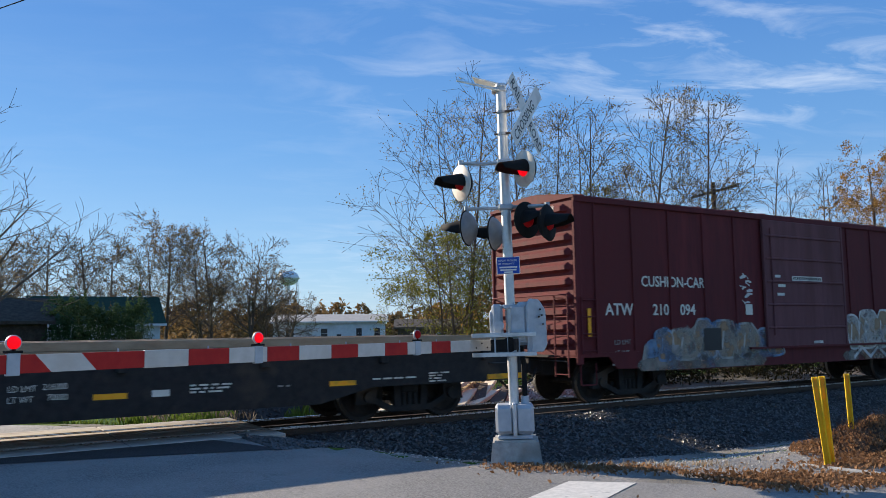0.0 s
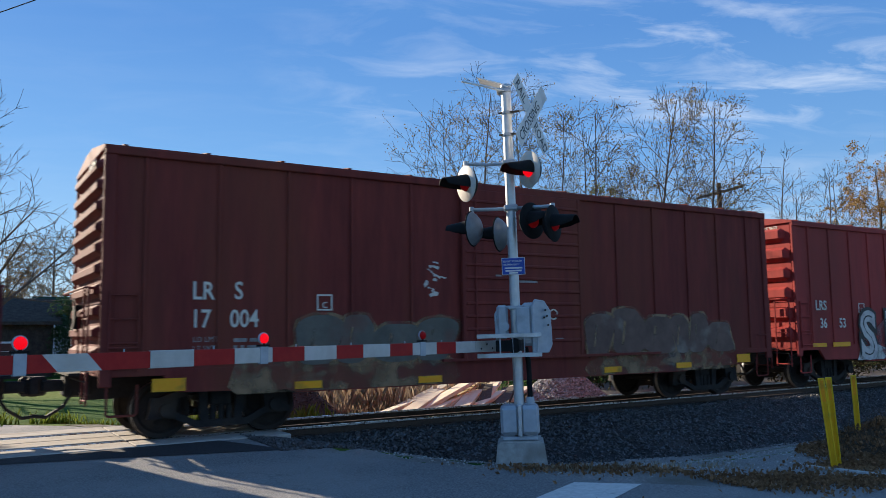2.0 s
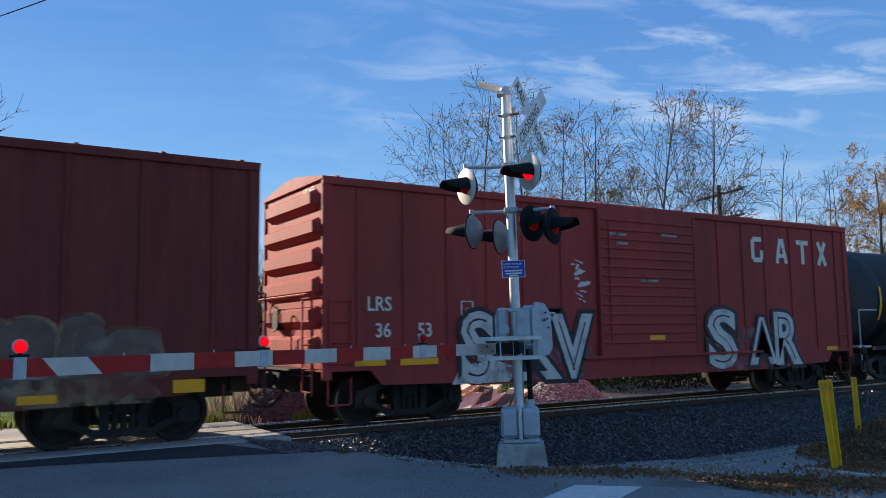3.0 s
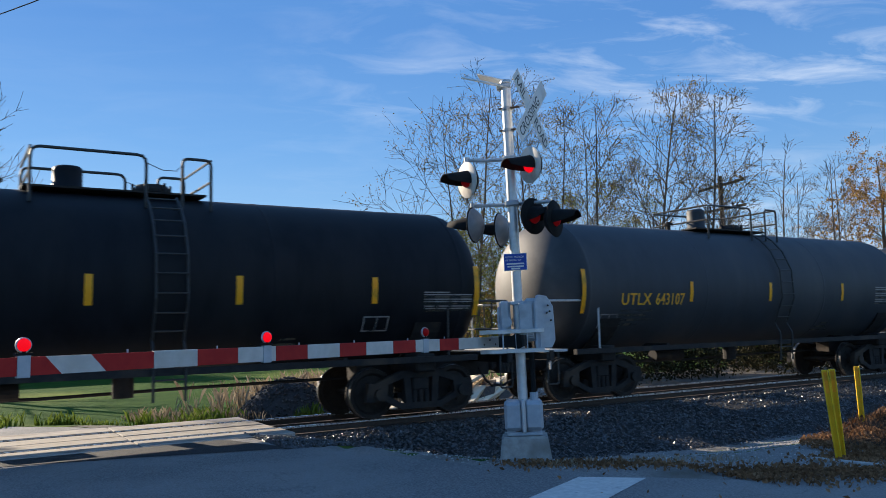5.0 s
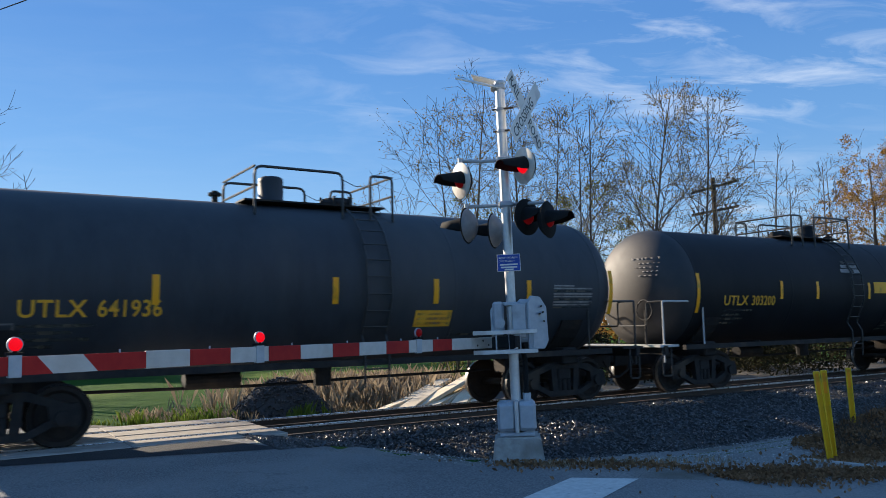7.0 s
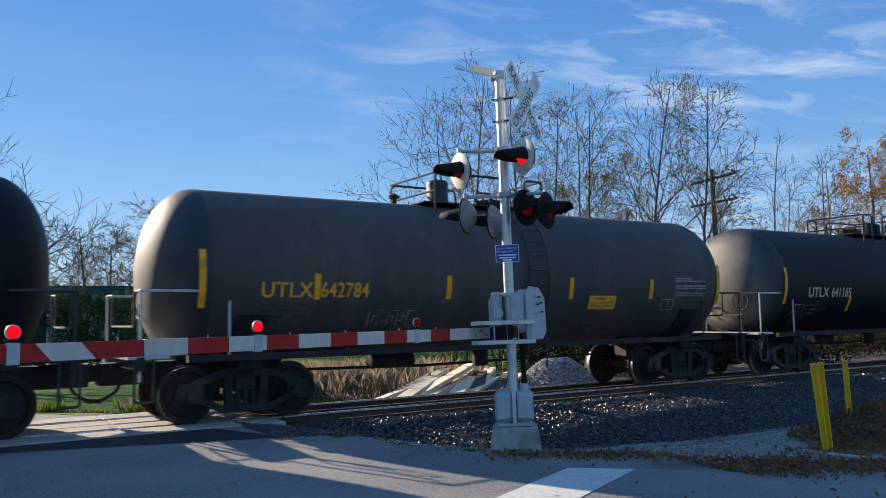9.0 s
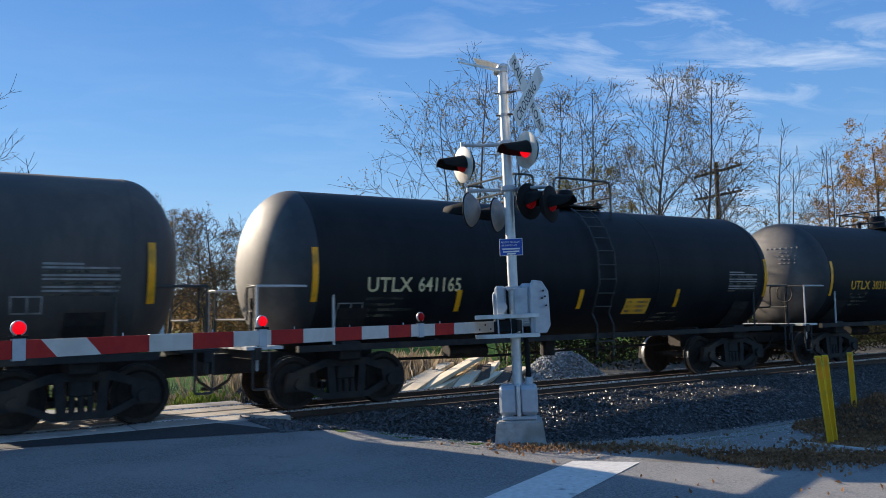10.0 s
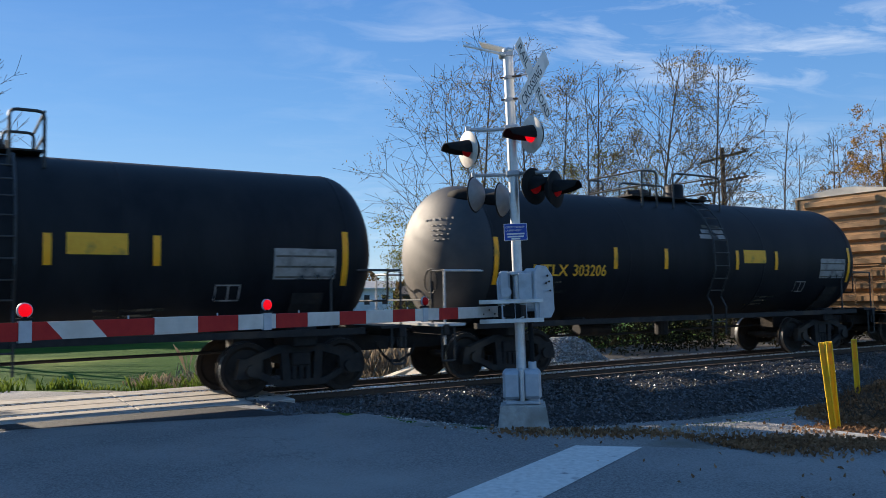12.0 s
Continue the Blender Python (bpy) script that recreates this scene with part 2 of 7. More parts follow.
TANKBROWN = surf("road-grimed brown tank paint", (0.062, 0.050, 0.044), (0.105, 0.084, 0.070), 3.2, 0.66, bump=0.05, bscale=7, c3=(0.046, 0.044, 0.044), s3=0.7, lo3=0.45, hi3=0.75, stretch=(1, 1, 0.25))
# Head coats carry a sunlit middle and a shaded rim in their colour.
HEADDUST_SHADED = grimed("grey head dust with sun and shade painted in", (0.075, 0.068, 0.060), (0.115, 0.104, 0.092))
HEADCREAM_SHADED = grimed("pale head dust with sun and shade painted in", (0.125, 0.108, 0.090), (0.185, 0.162, 0.138))
HEADTAN_SHADED = grimed("tan head dust with sun and shade painted in", (0.082, 0.064, 0.052), (0.130, 0.105, 0.087))
HEADSOOT_SHADED = grimed("soot-brown head paint with sun and shade painted in", (0.046, 0.037, 0.031), (0.075, 0.061, 0.051))
IRON = surf("grimy black iron", (0.013, 0.011, 0.011), (0.035, 0.030, 0.026), 7, 0.75, 0.1, 0.3, 40, c3=(0.069, 0.048, 0.033), s3=1.5)
WHEELSTEEL = surf("wheel steel", (0.022, 0.017, 0.014), (0.050, 0.038, 0.030), 8, 0.75, 0.2, 0.2, 50)
TREAD = surf("worn wheel tread", (0.22, 0.21, 0.20), (0.32, 0.31, 0.30), 12, 0.5, 1.0, 0.05, 50)
# Sunlit tone for the rails and platform of a tank car's sunward end.
LITPIPE = surf("pale pipe toned as sunlit", (0.48, 0.47, 0.45), (0.60, 0.58, 0.55), 12, 0.5, bump=0.1)
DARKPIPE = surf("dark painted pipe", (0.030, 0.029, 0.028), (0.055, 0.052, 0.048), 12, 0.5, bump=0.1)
YELLOW = surf("yellow reflective tape", (0.98, 0.37, 0.006), (1.0, 0.44, 0.010), 6, 0.4, bump=0, c3=(0.50, 0.24, 0.02), s3=3)
CREAM = surf("stencilled cream paint", (0.70, 0.64, 0.54), (0.80, 0.74, 0.62), 8, 0.6, bump=0, c3=(0.4, 0.33, 0.28), s3=4)
STENCIL = surf("stencilled yellow paint", (0.86, 0.38, 0.022), (0.94, 0.47, 0.035), 8, 0.6, bump=0, c3=(0.4, 0.22, 0.04), s3=4)
DATA = surf("faded data lettering", (0.26, 0.23, 0.21), (0.36, 0.33, 0.30), 8, 0.6, bump=0)
DATA_DIM = surf("worn dim lettering", (0.085, 0.072, 0.050), (0.12, 0.10, 0.07), 8, 0.6, bump=0)
WHITEPAINT = surf("white spray paint", (0.56, 0.52, 0.47), (0.72, 0.67, 0.60), 4, 0.55, bump=0, c3=(0.42, 0.38, 0.38), s3=2.0)
TAGWHITE = surf("thick white spray paint", (0.55, 0.50, 0.46), (0.70, 0.645, 0.59), 4, 0.55, bump=0, c3=(0.33, 0.26, 0.26), s3=2.4, lo3=0.5, hi3=0.7)
PALEBLUE = surf("pale blue spray paint", (0.25, 0.24, 0.225), (0.37, 0.345, 0.31), 3, 0.6, bump=0, c3=(0.20, 0.30, 0.36), s3=1.3, lo3=0.52, hi3=0.66)
TANSPRAY = surf("tan spray paint", (0.32, 0.185, 0.095), (0.46, 0.29, 0.16), 3, 0.6, bump=0, c3=(0.15, 0.13, 0.13), s3=1.5)
MIXSPRAY = surf("faded beige and blue spray paint", (0.33, 0.29, 0.24), (0.50, 0.46, 0.40), 3.5, 0.6, bump=0, c3=(0.15, 0.24, 0.36), s3=1.25, lo3=0.50, hi3=0.60)
GREYSPRAY = surf("thin grey spray paint", (0.25, 0.205, 0.165), (0.36, 0.305, 0.25), 3, 0.6, bump=0, c3=(0.24, 0.12, 0.07), s3=1.0, lo3=0.48, hi3=0.62)
PINKSPRAY = surf("dull pink spray paint", (0.30, 0.10, 0.10), (0.38, 0.15, 0.15), 3, 0.6, bump=0)
BLACKSPRAY = surf("black spray paint", (0.012, 0.012, 0.014), (0.022, 0.022, 0.024), 3, 0.5, bump=0)
for sprayed, keep in ((PALEBLUE, 0.47), (TANSPRAY, 0.47), (PINKSPRAY, 0.46), (MIXSPRAY, 0.58), (GREYSPRAY, 0.52), (WHITEPAINT, 0.60), (DATA, 0.62), (DATA_DIM, 0.55)):
    worn(sprayed, keep)
ALU = surf("weathered aluminium paint", (0.50, 0.51, 0.52), (0.66, 0.66, 0.66), 6, 0.42, 0.55, 0.08, 50, c3=(0.38, 0.36, 0.34), s3=2.0)
GALV = surf("grey enamel housing", (0.36, 0.39, 0.43), (0.46, 0.49, 0.52), 7, 0.45, 0.2, 0.08, 40, c3=(0.28, 0.29, 0.30), s3=2.5)
SIGNWHITE = surf("sign white", (0.72, 0.70, 0.66), (0.82, 0.79, 0.74), 5, 0.45, bump=0, c3=(0.6, 0.58, 0.55), s3=3)
SIGNBLACK = surf("sign black", (0.05, 0.05, 0.05), (0.09, 0.09, 0.09), 5, 0.5, bump=0)
HOOD = surf("flat black hood", (0.010, 0.010, 0.010), (0.018, 0.018, 0.018), 8, 0.78, bump=0.05, spec=0.15)
BLUESIGN = surf("sign blue", (0.010, 0.055, 0.34), (0.014, 0.075, 0.42), 5, 0.4, bump=0)
BARRED = surf("reflective red", (0.34, 0.012, 0.014), (0.45, 0.026, 0.020), 6, 0.5, bump=0.05, spec=0.2)
BARWHITE = surf("reflective white", (0.50, 0.46, 0.41), (0.61, 0.565, 0.51), 6, 0.45, bump=0.05, c3=(0.5, 0.44, 0.38), s3=2)
REDLENS = glow("lit red lens", (0.90, 0.003, 0.012), 0.46, 0.5)
DIMLENS = glow("red lens", (0.36, 0.006, 0.009), 0.06, 0.4)
BOLLARD = surf("bollard yellow", (0.86, 0.50, 0.006), (0.94, 0.59, 0.010), 6, 0.5, bump=0.1, c3=(0.50, 0.32, 0.03), s3=3)
BARK = surf("grey-brown bark", (0.075, 0.056, 0.042), (0.150, 0.115, 0.086), 14, 0.9, bump=0.5, bscale=40)
LEAF_GOLD = leafy("golden autumn leaves", (0.20, 0.135, 0.035), (0.31, 0.21, 0.06))
LEAF_ORANGE = leafy("rusty autumn leaves", (0.27, 0.14, 0.035), (0.40, 0.225, 0.06))
LEAF_DULL = leafy("dull brown leaves", (0.15, 0.095, 0.045), (0.25, 0.165, 0.07))
# Shade beneath the trees is put into this dark leaf colour.
LEAF_SHADE = leafy("brush leaves darkened as shade", (0.022, 0.026, 0.012), (0.06, 0.05, 0.025))
LEAF_GREEN = leafy("yellowing green leaves", (0.13, 0.14, 0.028), (0.26, 0.23, 0.05))
LEAF_DARK = leafy("dark evergreen leaves", (0.034, 0.064, 0.026), (0.065, 0.105, 0.042))
LITTER = leafy("fallen leaves", (0.175, 0.090, 0.044), (0.34, 0.19, 0.098))
STRAW = leafy("dry straw", (0.29, 0.22, 0.145), (0.40, 0.32, 0.22))
BLADE = leafy("green grass blades", (0.13, 0.20, 0.028), (0.24, 0.30, 0.055))
LUMBER = surf("fresh sawn timber", (0.66, 0.53, 0.36), (0.80, 0.67, 0.48), 6, 0.8, bump=0.2, bscale=40, stretch=(0.3, 2, 2), per_object=0.2)
DECKWOOD = surf("weathered deck planks", (0.27, 0.175, 0.105), (0.40, 0.28, 0.18), 6, 0.85, bump=0.3, bscale=30, stretch=(0.4, 2, 1), per_object=0.2)
OLDWOOD = surf("grey old wood", (0.10, 0.085, 0.07), (0.18, 0.155, 0.13), 6, 0.9, bump=0.4, bscale=30, stretch=(1, 1, 0.3), per_object=0.2)
SIDING = surf("white siding", (0.66, 0.67, 0.68), (0.76, 0.77, 0.77), 3, 0.6, bump=0.1, c3=(0.55, 0.55, 0.54), s3=0.6)
ROOFGREY = surf("pale metal roof", (0.46, 0.42, 0.36), (0.58, 0.53, 0.46), 3, 0.7, 0.0, 0.1, spec=0.15)
ROOFGREEN = surf("green shingle roof", (0.022, 0.050, 0.038), (0.04, 0.075, 0.056), 9, 0.95, bump=0.4, spec=0.08)
SHED = surf("brown shed boards", (0.075, 0.055, 0.042), (0.13, 0.10, 0.075), 5, 0.9, bump=0.3, stretch=(1, 1, 0.2))
DARKWALL = surf("dark weathered boards", (0.045, 0.038, 0.033), (0.085, 0.072, 0.060), 5, 0.95, bump=0.3, spec=0.06)
GLASS = surf("dark window glass", (0.03, 0.035, 0.04), (0.05, 0.055, 0.06), 1, 0.08, bump=0)
TOWERGREY = surf("pale tower steel", (0.62, 0.65, 0.68), (0.70, 0.73, 0.76), 1, 0.5, 0.3, 0)
WIRE = surf("black wire", (0.012, 0.012, 0.012), (0.02, 0.02, 0.02), 5, 0.6, bump=0)


# ---- mesh helpers ----
def mesh_of(bm, name, material, smooth=None):
    me = bpy.data.meshes.new(name)
    if smooth is not None:
        for f in bm.faces:
            f.smooth = True
        for e in bm.edges:
            if len(e.link_faces) == 2 and e.calc_face_angle(0) > radians(smooth):
                e.smooth = False
    bm.to_mesh(me)
    bm.free()
    me.materials.append(material)
    return me


def part(name, bm, material, parent=None, label="", at=None, smooth=None):
    """Links a bmesh as one mesh object under a thing or a part."""
    ob = new(name, mesh_of(bm, name, material, smooth) if isinstance(bm, bmesh.types.BMesh) else bm)
    ob.parent = parent
    if at is not None:
        ob.matrix_basis = at
    return tagged(ob, label)


def thing(name, label, category, group="", kind="", at=None):
    ob = new(name)
    ob.empty_display_size = 0.2
    if at is not None:
        ob.matrix_basis = at
    return tagged(ob, label, category, group, kind)


def box(bm, x, y, z, sx, sy, sz, m=None, bevel=0.0):
    mat = Matrix.Translation((x, y, z)) @ Matrix.Diagonal((sx, sy, sz, 1))
    if m is not None:
        mat = m @ mat
    got = bmesh.ops.create_cube(bm, size=1, matrix=mat)["verts"]
    if bevel:
        es = list({e for v in got for e in v.link_edges})
        bmesh.ops.bevel(bm, geom=es, offset=bevel, segments=1, affect="EDGES")
    return bm


def B(*a, **k):
    return box(bmesh.new(), *a, **k)


def rod(bm, p, q, r, seg=8, r2=None):
    p, q = Vector(p), Vector(q)
    d = q - p
    m = Matrix.Translation((p + q) / 2) @ d.to_track_quat("Z", "Y").to_matrix().to_4x4()
    bmesh.ops.create_cone(bm, cap_ends=True, segments=seg, radius1=r, radius2=r if r2 is None else r2, depth=d.length, matrix=m)
    return bm


def R(*a, **k):
    return rod(bmesh.new(), *a, **k)


def pipe(bm, pts, r, seg=6):
    """A bent tube through the points."""
    pts = [Vector(p) for p in pts]
    rings = []
    up = None
    for i, p in enumerate(pts):
        d = (pts[min(i + 1, len(pts) - 1)] - pts[max(i - 1, 0)]).normalized()
        if up is None:
            up = d.orthogonal().normalized()
        up = (up - d * up.dot(d)).normalized()
        side = d.cross(up)
        rings.append([bm.verts.new(p + (up * math.cos(a) + side * math.sin(a)) * r) for a in (2 * math.pi * k / seg for k in range(seg))])
    for a, b in zip(rings, rings[1:]):
        for k in range(seg):
            bm.faces.new((a[k], a[(k + 1) % seg], b[(k + 1) % seg], b[k]))
    bm.faces.new(rings[0][::-1])
    bm.faces.new(rings[-1])
    return bm


def rounded(pts, r=0.06, n=3):
    """The corner points of a bent pipe, each corner eased."""
    pts = [Vector(p) for p in pts]
    out = [pts[0]]
    for a, b, c in zip(pts, pts[1:], pts[2:]):
        u, v = (a - b).normalized(), (c - b).normalized()
        for k in range(n + 1):
            t = k / n
            out.append((b + u * r) * (1 - t) ** 2 + b * 2 * t * (1 - t) + (b + v * r) * t * t)
    out.append(pts[-1])
    return out


def lathe(bm, profile, seg=32, m=None):
    """Turns a profile of (radius, height) round the z axis."""
    m = m or Matrix()
    rings = []
    for r, h in profile:
        if r < 1e-4:
            rings.append([bm.verts.new(m @ Vector((0, 0, h)))])
        else:
            rings.append([bm.verts.new(m @ Vector((r * math.cos(2 * math.pi * k / seg), r * math.sin(2 * math.pi * k / seg), h))) for k in range(seg)])
    for a, b in zip(rings, rings[1:]):
        for k in range(seg):
            vs = [a[k % len(a)], a[(k + 1) % len(a)], b[(k + 1) % len(b)], b[k % len(b)]]
            vs = list(dict.fromkeys(vs))
            if len(vs) > 2:
                bm.faces.new(vs)
    return bm


def slab(bm, outline, t, m=None):
    """A plate of thickness t from an outline of (x, y), centred on z = 0."""
    m = m or Matrix()
    lo = [bm.verts.new(m @ Vector((x, y, -t / 2))) for x, y in outline]
    hi = [bm.verts.new(m @ Vector((x, y, t / 2))) for x, y in outline]
    bm.faces.new(lo[::-1])
    bm.faces.new(hi)
    for k in range(len(lo)):
        j = (k + 1) % len(lo)
        bm.faces.new((lo[k], lo[j], hi[j], hi[k]))
    return bm


def text_mesh(body, size, depth=0.004, bold=0.0, space=1.0, squash=1.0):
    """Letters as a thin mesh in the x-y plane, from the left end of the base line."""
    cu = bpy.data.curves.new("lettering", "FONT")
    cu.body, cu.size, cu.extrude, cu.offset, cu.space_character, cu.resolution_u = body, size, depth, bold, space, 3
    ob = bpy.data.objects.new("lettering", cu)
    scene.collection.objects.link(ob)
    bpy.context.view_layer.update()
    me = bpy.data.meshes.new_from_object(ob.evaluated_get(bpy.context.evaluated_depsgraph_get()))
    bpy.data.objects.remove(ob)
    bpy.data.curves.remove(cu)
    me.transform(Matrix.Diagonal((squash, 1, 1, 1)))
    return me


def written(body, size, x, y, z, material, parent, name="lettering", bold=0.0, space=1.0, squash=1.0, rx=90.0, rz=0.0, label=""):
    """Lettering on the side of a thing that faces -y."""
    me = text_mesh(body, size, 0.002, bold, space, squash)
    me.materials.append(material)
    ob = new(name, me)
    ob.parent = parent
    ob.matrix_basis = pose(x, y, z, rx, 0, rz)
    return tagged(ob, label)


# ---- the ground: one sheet to the horizon ----
TRACK_Y = 14.116          # centre line of the track, which runs along x
RAIL_NEAR, RAIL_FAR = TRACK_Y - 0.75, TRACK_Y + 0.75
ROAD_U = Vector((0.905, 0.425, 0))      # across the road
ROAD_V = Vector((-0.425, 0.905, 0))     # along the road, over the track
ROAD_RIGHT, ROAD_LEFT = 8.85, -0.6      # its edges, measured across


def ease(a, b, v):
    v = min(max((v - a) / (b - a), 0.0), 1.0)
    return v * v * (3 - 2 * v)


def ground_height(x, y):
    across = 0.905 * x + 0.425 * y
    off = max(across - ROAD_RIGHT, ROAD_LEFT - across, 0.0)
    near = -0.10 - 0.20 * ease(0.3, 4.0, off) - 0.28 * ease(7.6, 9.6, y) * ease(0.2, 2.4, off) if y < TRACK_Y else -0.14 - 0.30 * ease(0.3, 5.0, off)
    hump = ease(5.0, 1.6, abs(y - TRACK_Y))
    on_road = 1 - ease(0.3, 1.3, off)
    z = near * (1 - hump * on_road) + (-0.022) * hump * on_road
    if 60 < abs(x) or y > 40:
        z -= 0.4 * ease(40, 160, max(abs(x) - 20, y))
    return z + 0.03 * noise.noise((x * 0.35, y * 0.35, 0)) * ease(0.0, 2.0, off)


def sheet(xs, ys, height):
    bm = bmesh.new()
    grid = [[bm.verts.new((x, y, height(x, y))) for x in xs] for y in ys]
    for a, b in zip(grid, grid[1:]):
        for k in range(len(xs) - 1):
            bm.faces.new((a[k], a[k + 1], b[k + 1], b[k]))
    return bm


def spread(lo, hi, step, far):
    vals = list(np.arange(lo, hi + 0.01, step))
    d = step
    while vals[-1] < far:
        d *= 1.35
        vals.append(vals[-1] + d)
    d = step
    while vals[0] > -far:
        d *= 1.35
        vals.insert(0, vals[0] - d)
    return vals


ground = part("ground", sheet(spread(-8, 34, 0.5, 1600), spread(-4, 30, 0.5, 1600), ground_height), GRASS_SOIL, smooth=60)
tagged(ground, "green grass and bare soil running out to the horizon", "ground", kind="structure")


def draped(name, outline, lift, material, label, category, cell=0.4, kind="structure"):
    """A patch of surface laid over the ground, cut to an outline."""
    xs, ys = [p[0] for p in outline], [p[1] for p in outline]
    bm = bmesh.new()
    bm.faces.new([bm.verts.new((x, y, 0)) for x, y in outline])
    for lo, hi, axis in ((min(xs), max(xs), 0), (min(ys), max(ys), 1)):
        k = lo + cell
        while k < hi:
            co, no = [0, 0, 0], [0, 0, 0]
            co[axis], no[axis] = k, 1
            bmesh.ops.bisect_plane(bm, geom=bm.verts[:] + bm.edges[:] + bm.faces[:], plane_co=co, plane_no=no)
            k += cell
    for v in bm.verts:
        v.co.z = ground_height(v.co.x, v.co.y) + lift
    bmesh.ops.recalc_face_normals(bm, faces=bm.faces)
    if sum(f.normal.z for f in bm.faces) < 0:
        bmesh.ops.reverse_faces(bm, faces=bm.faces)
    return tagged(part(name, bm, material, smooth=60), label, category, kind=kind)


def road_at(u, v):
    p = ROAD_U * u + ROAD_V * v
    return (p.x, p.y)


rng = random.Random(5)
edge = []
for k in range(30):
    v = 3.4 + k * 0.32
    edge.append(road_at(ROAD_RIGHT + rng.uniform(-0.07, 0.07), v))
apron = [(40, -6), (40, 2.4), (22, 3.5), (14, 4.3), (10.5, 4.75), (8.6, 5.1), (7.75, 5.5), (7.25, 6.0)]
draped("road", [road_at(ROAD_LEFT, -12), (6, -14)] + apron + edge + [road_at(ROAD_RIGHT, 60), road_at(ROAD_LEFT, 60)], 0.012, ASPHALT,
       "worn grey-blue asphalt road crossing the track, with a side drive", "road", 0.6)
# dirt and fine gravel between the road and the track
draped("shoulder", [road_at(8.75, 13.0), road_at(8.75, 4.0), (6.6, 5.8), (8.0, 4.4), (12.5, 3.8), (22, 2.8), (60, 0.2), (60, 9.8), (9.0, 10.4), (5.8, 11.6)], 0.006, GRAVEL,
       "grey fine gravel shoulder strewn with dirt and leaves", "gravel", 0.5)
draped("far_shoulder", [(2.4, 15.6), (70, 15.6), (70, 22.0), (30, 24.0), (15.5, 22.5), (13.0, 19.5), (9, 18.0), (4.5, 17.2), (2.0, 17.0)], 0.008, DIRT,
       "bare dirt and gravel strip beyond the track", "dirt", 0.6)

# ---- the track: ballast, ties, rails, crossing panels ----
track = thing("railway_track", "single railway track on dark crushed-stone ballast", "railway track", kind="structure")
bm = bmesh.new()
prof = [(-4.85, -0.64), (-4.5, -0.56), (-4.0, -0.46), (-3.0, -0.29), (-2.1, -0.185), (-1.9, -0.165), (1.95, -0.165), (3.3, -0.36), (3.8, -0.46)]
xs = [3.2, 3.9] + [4.6 + k * 0.7 for k in range(100)] + [80, 110, 160, 260]
rows = []
for x in xs:
    fade = ease(2.6, 14.0, x)
    rows.append([bm.verts.new((x, TRACK_Y + y * (0.62 + 0.38 * fade), z + (noise.noise((x, y * 2, 3)) * 0.05 if abs(y) > 2 else 0))) for y, z in prof])
for a, b in zip(rows, rows[1:]):
    for k in range(len(prof) - 1):
        bm.faces.new((a[k], b[k], b[k + 1], a[k + 1]))
part("ballast_bed", bm, BALLAST, track, smooth=70)
for side, y in (("near", RAIL_NEAR), ("far", RAIL_FAR)):
    bm = bmesh.new()
    box(bm, 60, y, -0.075, 400, 0.018, 0.11)
    box(bm, 60, y, -0.15, 400, 0.14, 0.02)
    rail = part("rail", bm, RAILSTEEL, track)
    part("rail_head", B(60, y, -0.019, 400, 0.072, 0.036, bevel=0.008), RAILHEAD, rail, "bright worn rail head")

# crossing panels, long planks and slabs of concrete between and beside the rails
for y, w in ((RAIL_NEAR - 0.44, 0.70), (TRACK_Y - 0.36, 0.56), (TRACK_Y + 0.31, 0.60), (RAIL_FAR + 0.42, 0.66)):
    x = -9.6
    while x < 3.9 - (y - 12.5) * 0.25:
        ln = 2.42
        part("crossing_panel", B(x + ln / 2, y, -0.065 + rng.uniform(-0.006, 0.006), ln - 0.025, w, 0.13, bevel=0.012), PANEL, track)
        x += ln
draped("crossing_approach", [(-9.6, 12.55), (3.7, 12.55), (4.3, 11.15), (2.1, 11.69), (0.8, 12.0), (-9.6, 12.2)], 0.018, FRESH, "dark fresh asphalt laid against the crossing", "asphalt", 0.6)

# stop line
line = [(6.45 - 0.29, 6.82 + 0.26), (6.45 + 0.25, 6.82 - 0.26), (-2.2 + 0.25, 2.75 - 0.30), (-2.2 - 0.25, 2.75 + 0.30)]
draped("stop_line", line, 0.018, ROADPAINT, "broad worn white stop line painted across the lane", "road marking", 0.5)


# ---- the crossing signal: mast, lamps, crossbuck, gate ----
def facing(n, pos, up=(0, 0, 1)):
    """A pose whose z axis looks along n and whose y axis is up."""
    n, up = Vector(n).normalized(), Vector(up)
    x = up.cross(n).normalized()
    y = n.cross(x)
    m = Matrix((x, y, n)).transposed().to_4x4()
    m.translation = pos
    return m


TOWARDS_FAR, TOWARDS_NEAR, TOWARDS_SIDE = (-0.888, 0.46, 0), (0.888, -0.46, 0), (-0.82, -0.57, -0.05)
signal = thing("crossing_signal", "silver crossing signal mast with flashing lamps and crossbuck", "railway signal", at=pose(6.63, 8.66, -0.1, 0, -1.2, -37.4))
bm = bmesh.new()
lo = [(-0.36, -0.36), (0.36, -0.36), (0.36, 0.36), (-0.36, 0.36)]
v0 = [bm.verts.new((x, y, -0.15)) for x, y in lo]
v1 = [bm.verts.new((x * 0.83, y * 0.83, 0.30)) for x, y in lo]
bm.faces.new(v1)
for k in range(4):
    bm.faces.new((v0[k], v0[(k + 1) % 4], v1[(k + 1) % 4], v1[k]))
bmesh.ops.bevel(bm, geom=bm.edges[:], offset=0.025, segments=2, affect="EDGES")
part("foundation", bm, CONCRETE, signal, "stained concrete foundation")
base = part("junction_base", B(0, 0, 0.33, 0.46, 0.46, 0.05, bevel=0.01), GALV, signal)
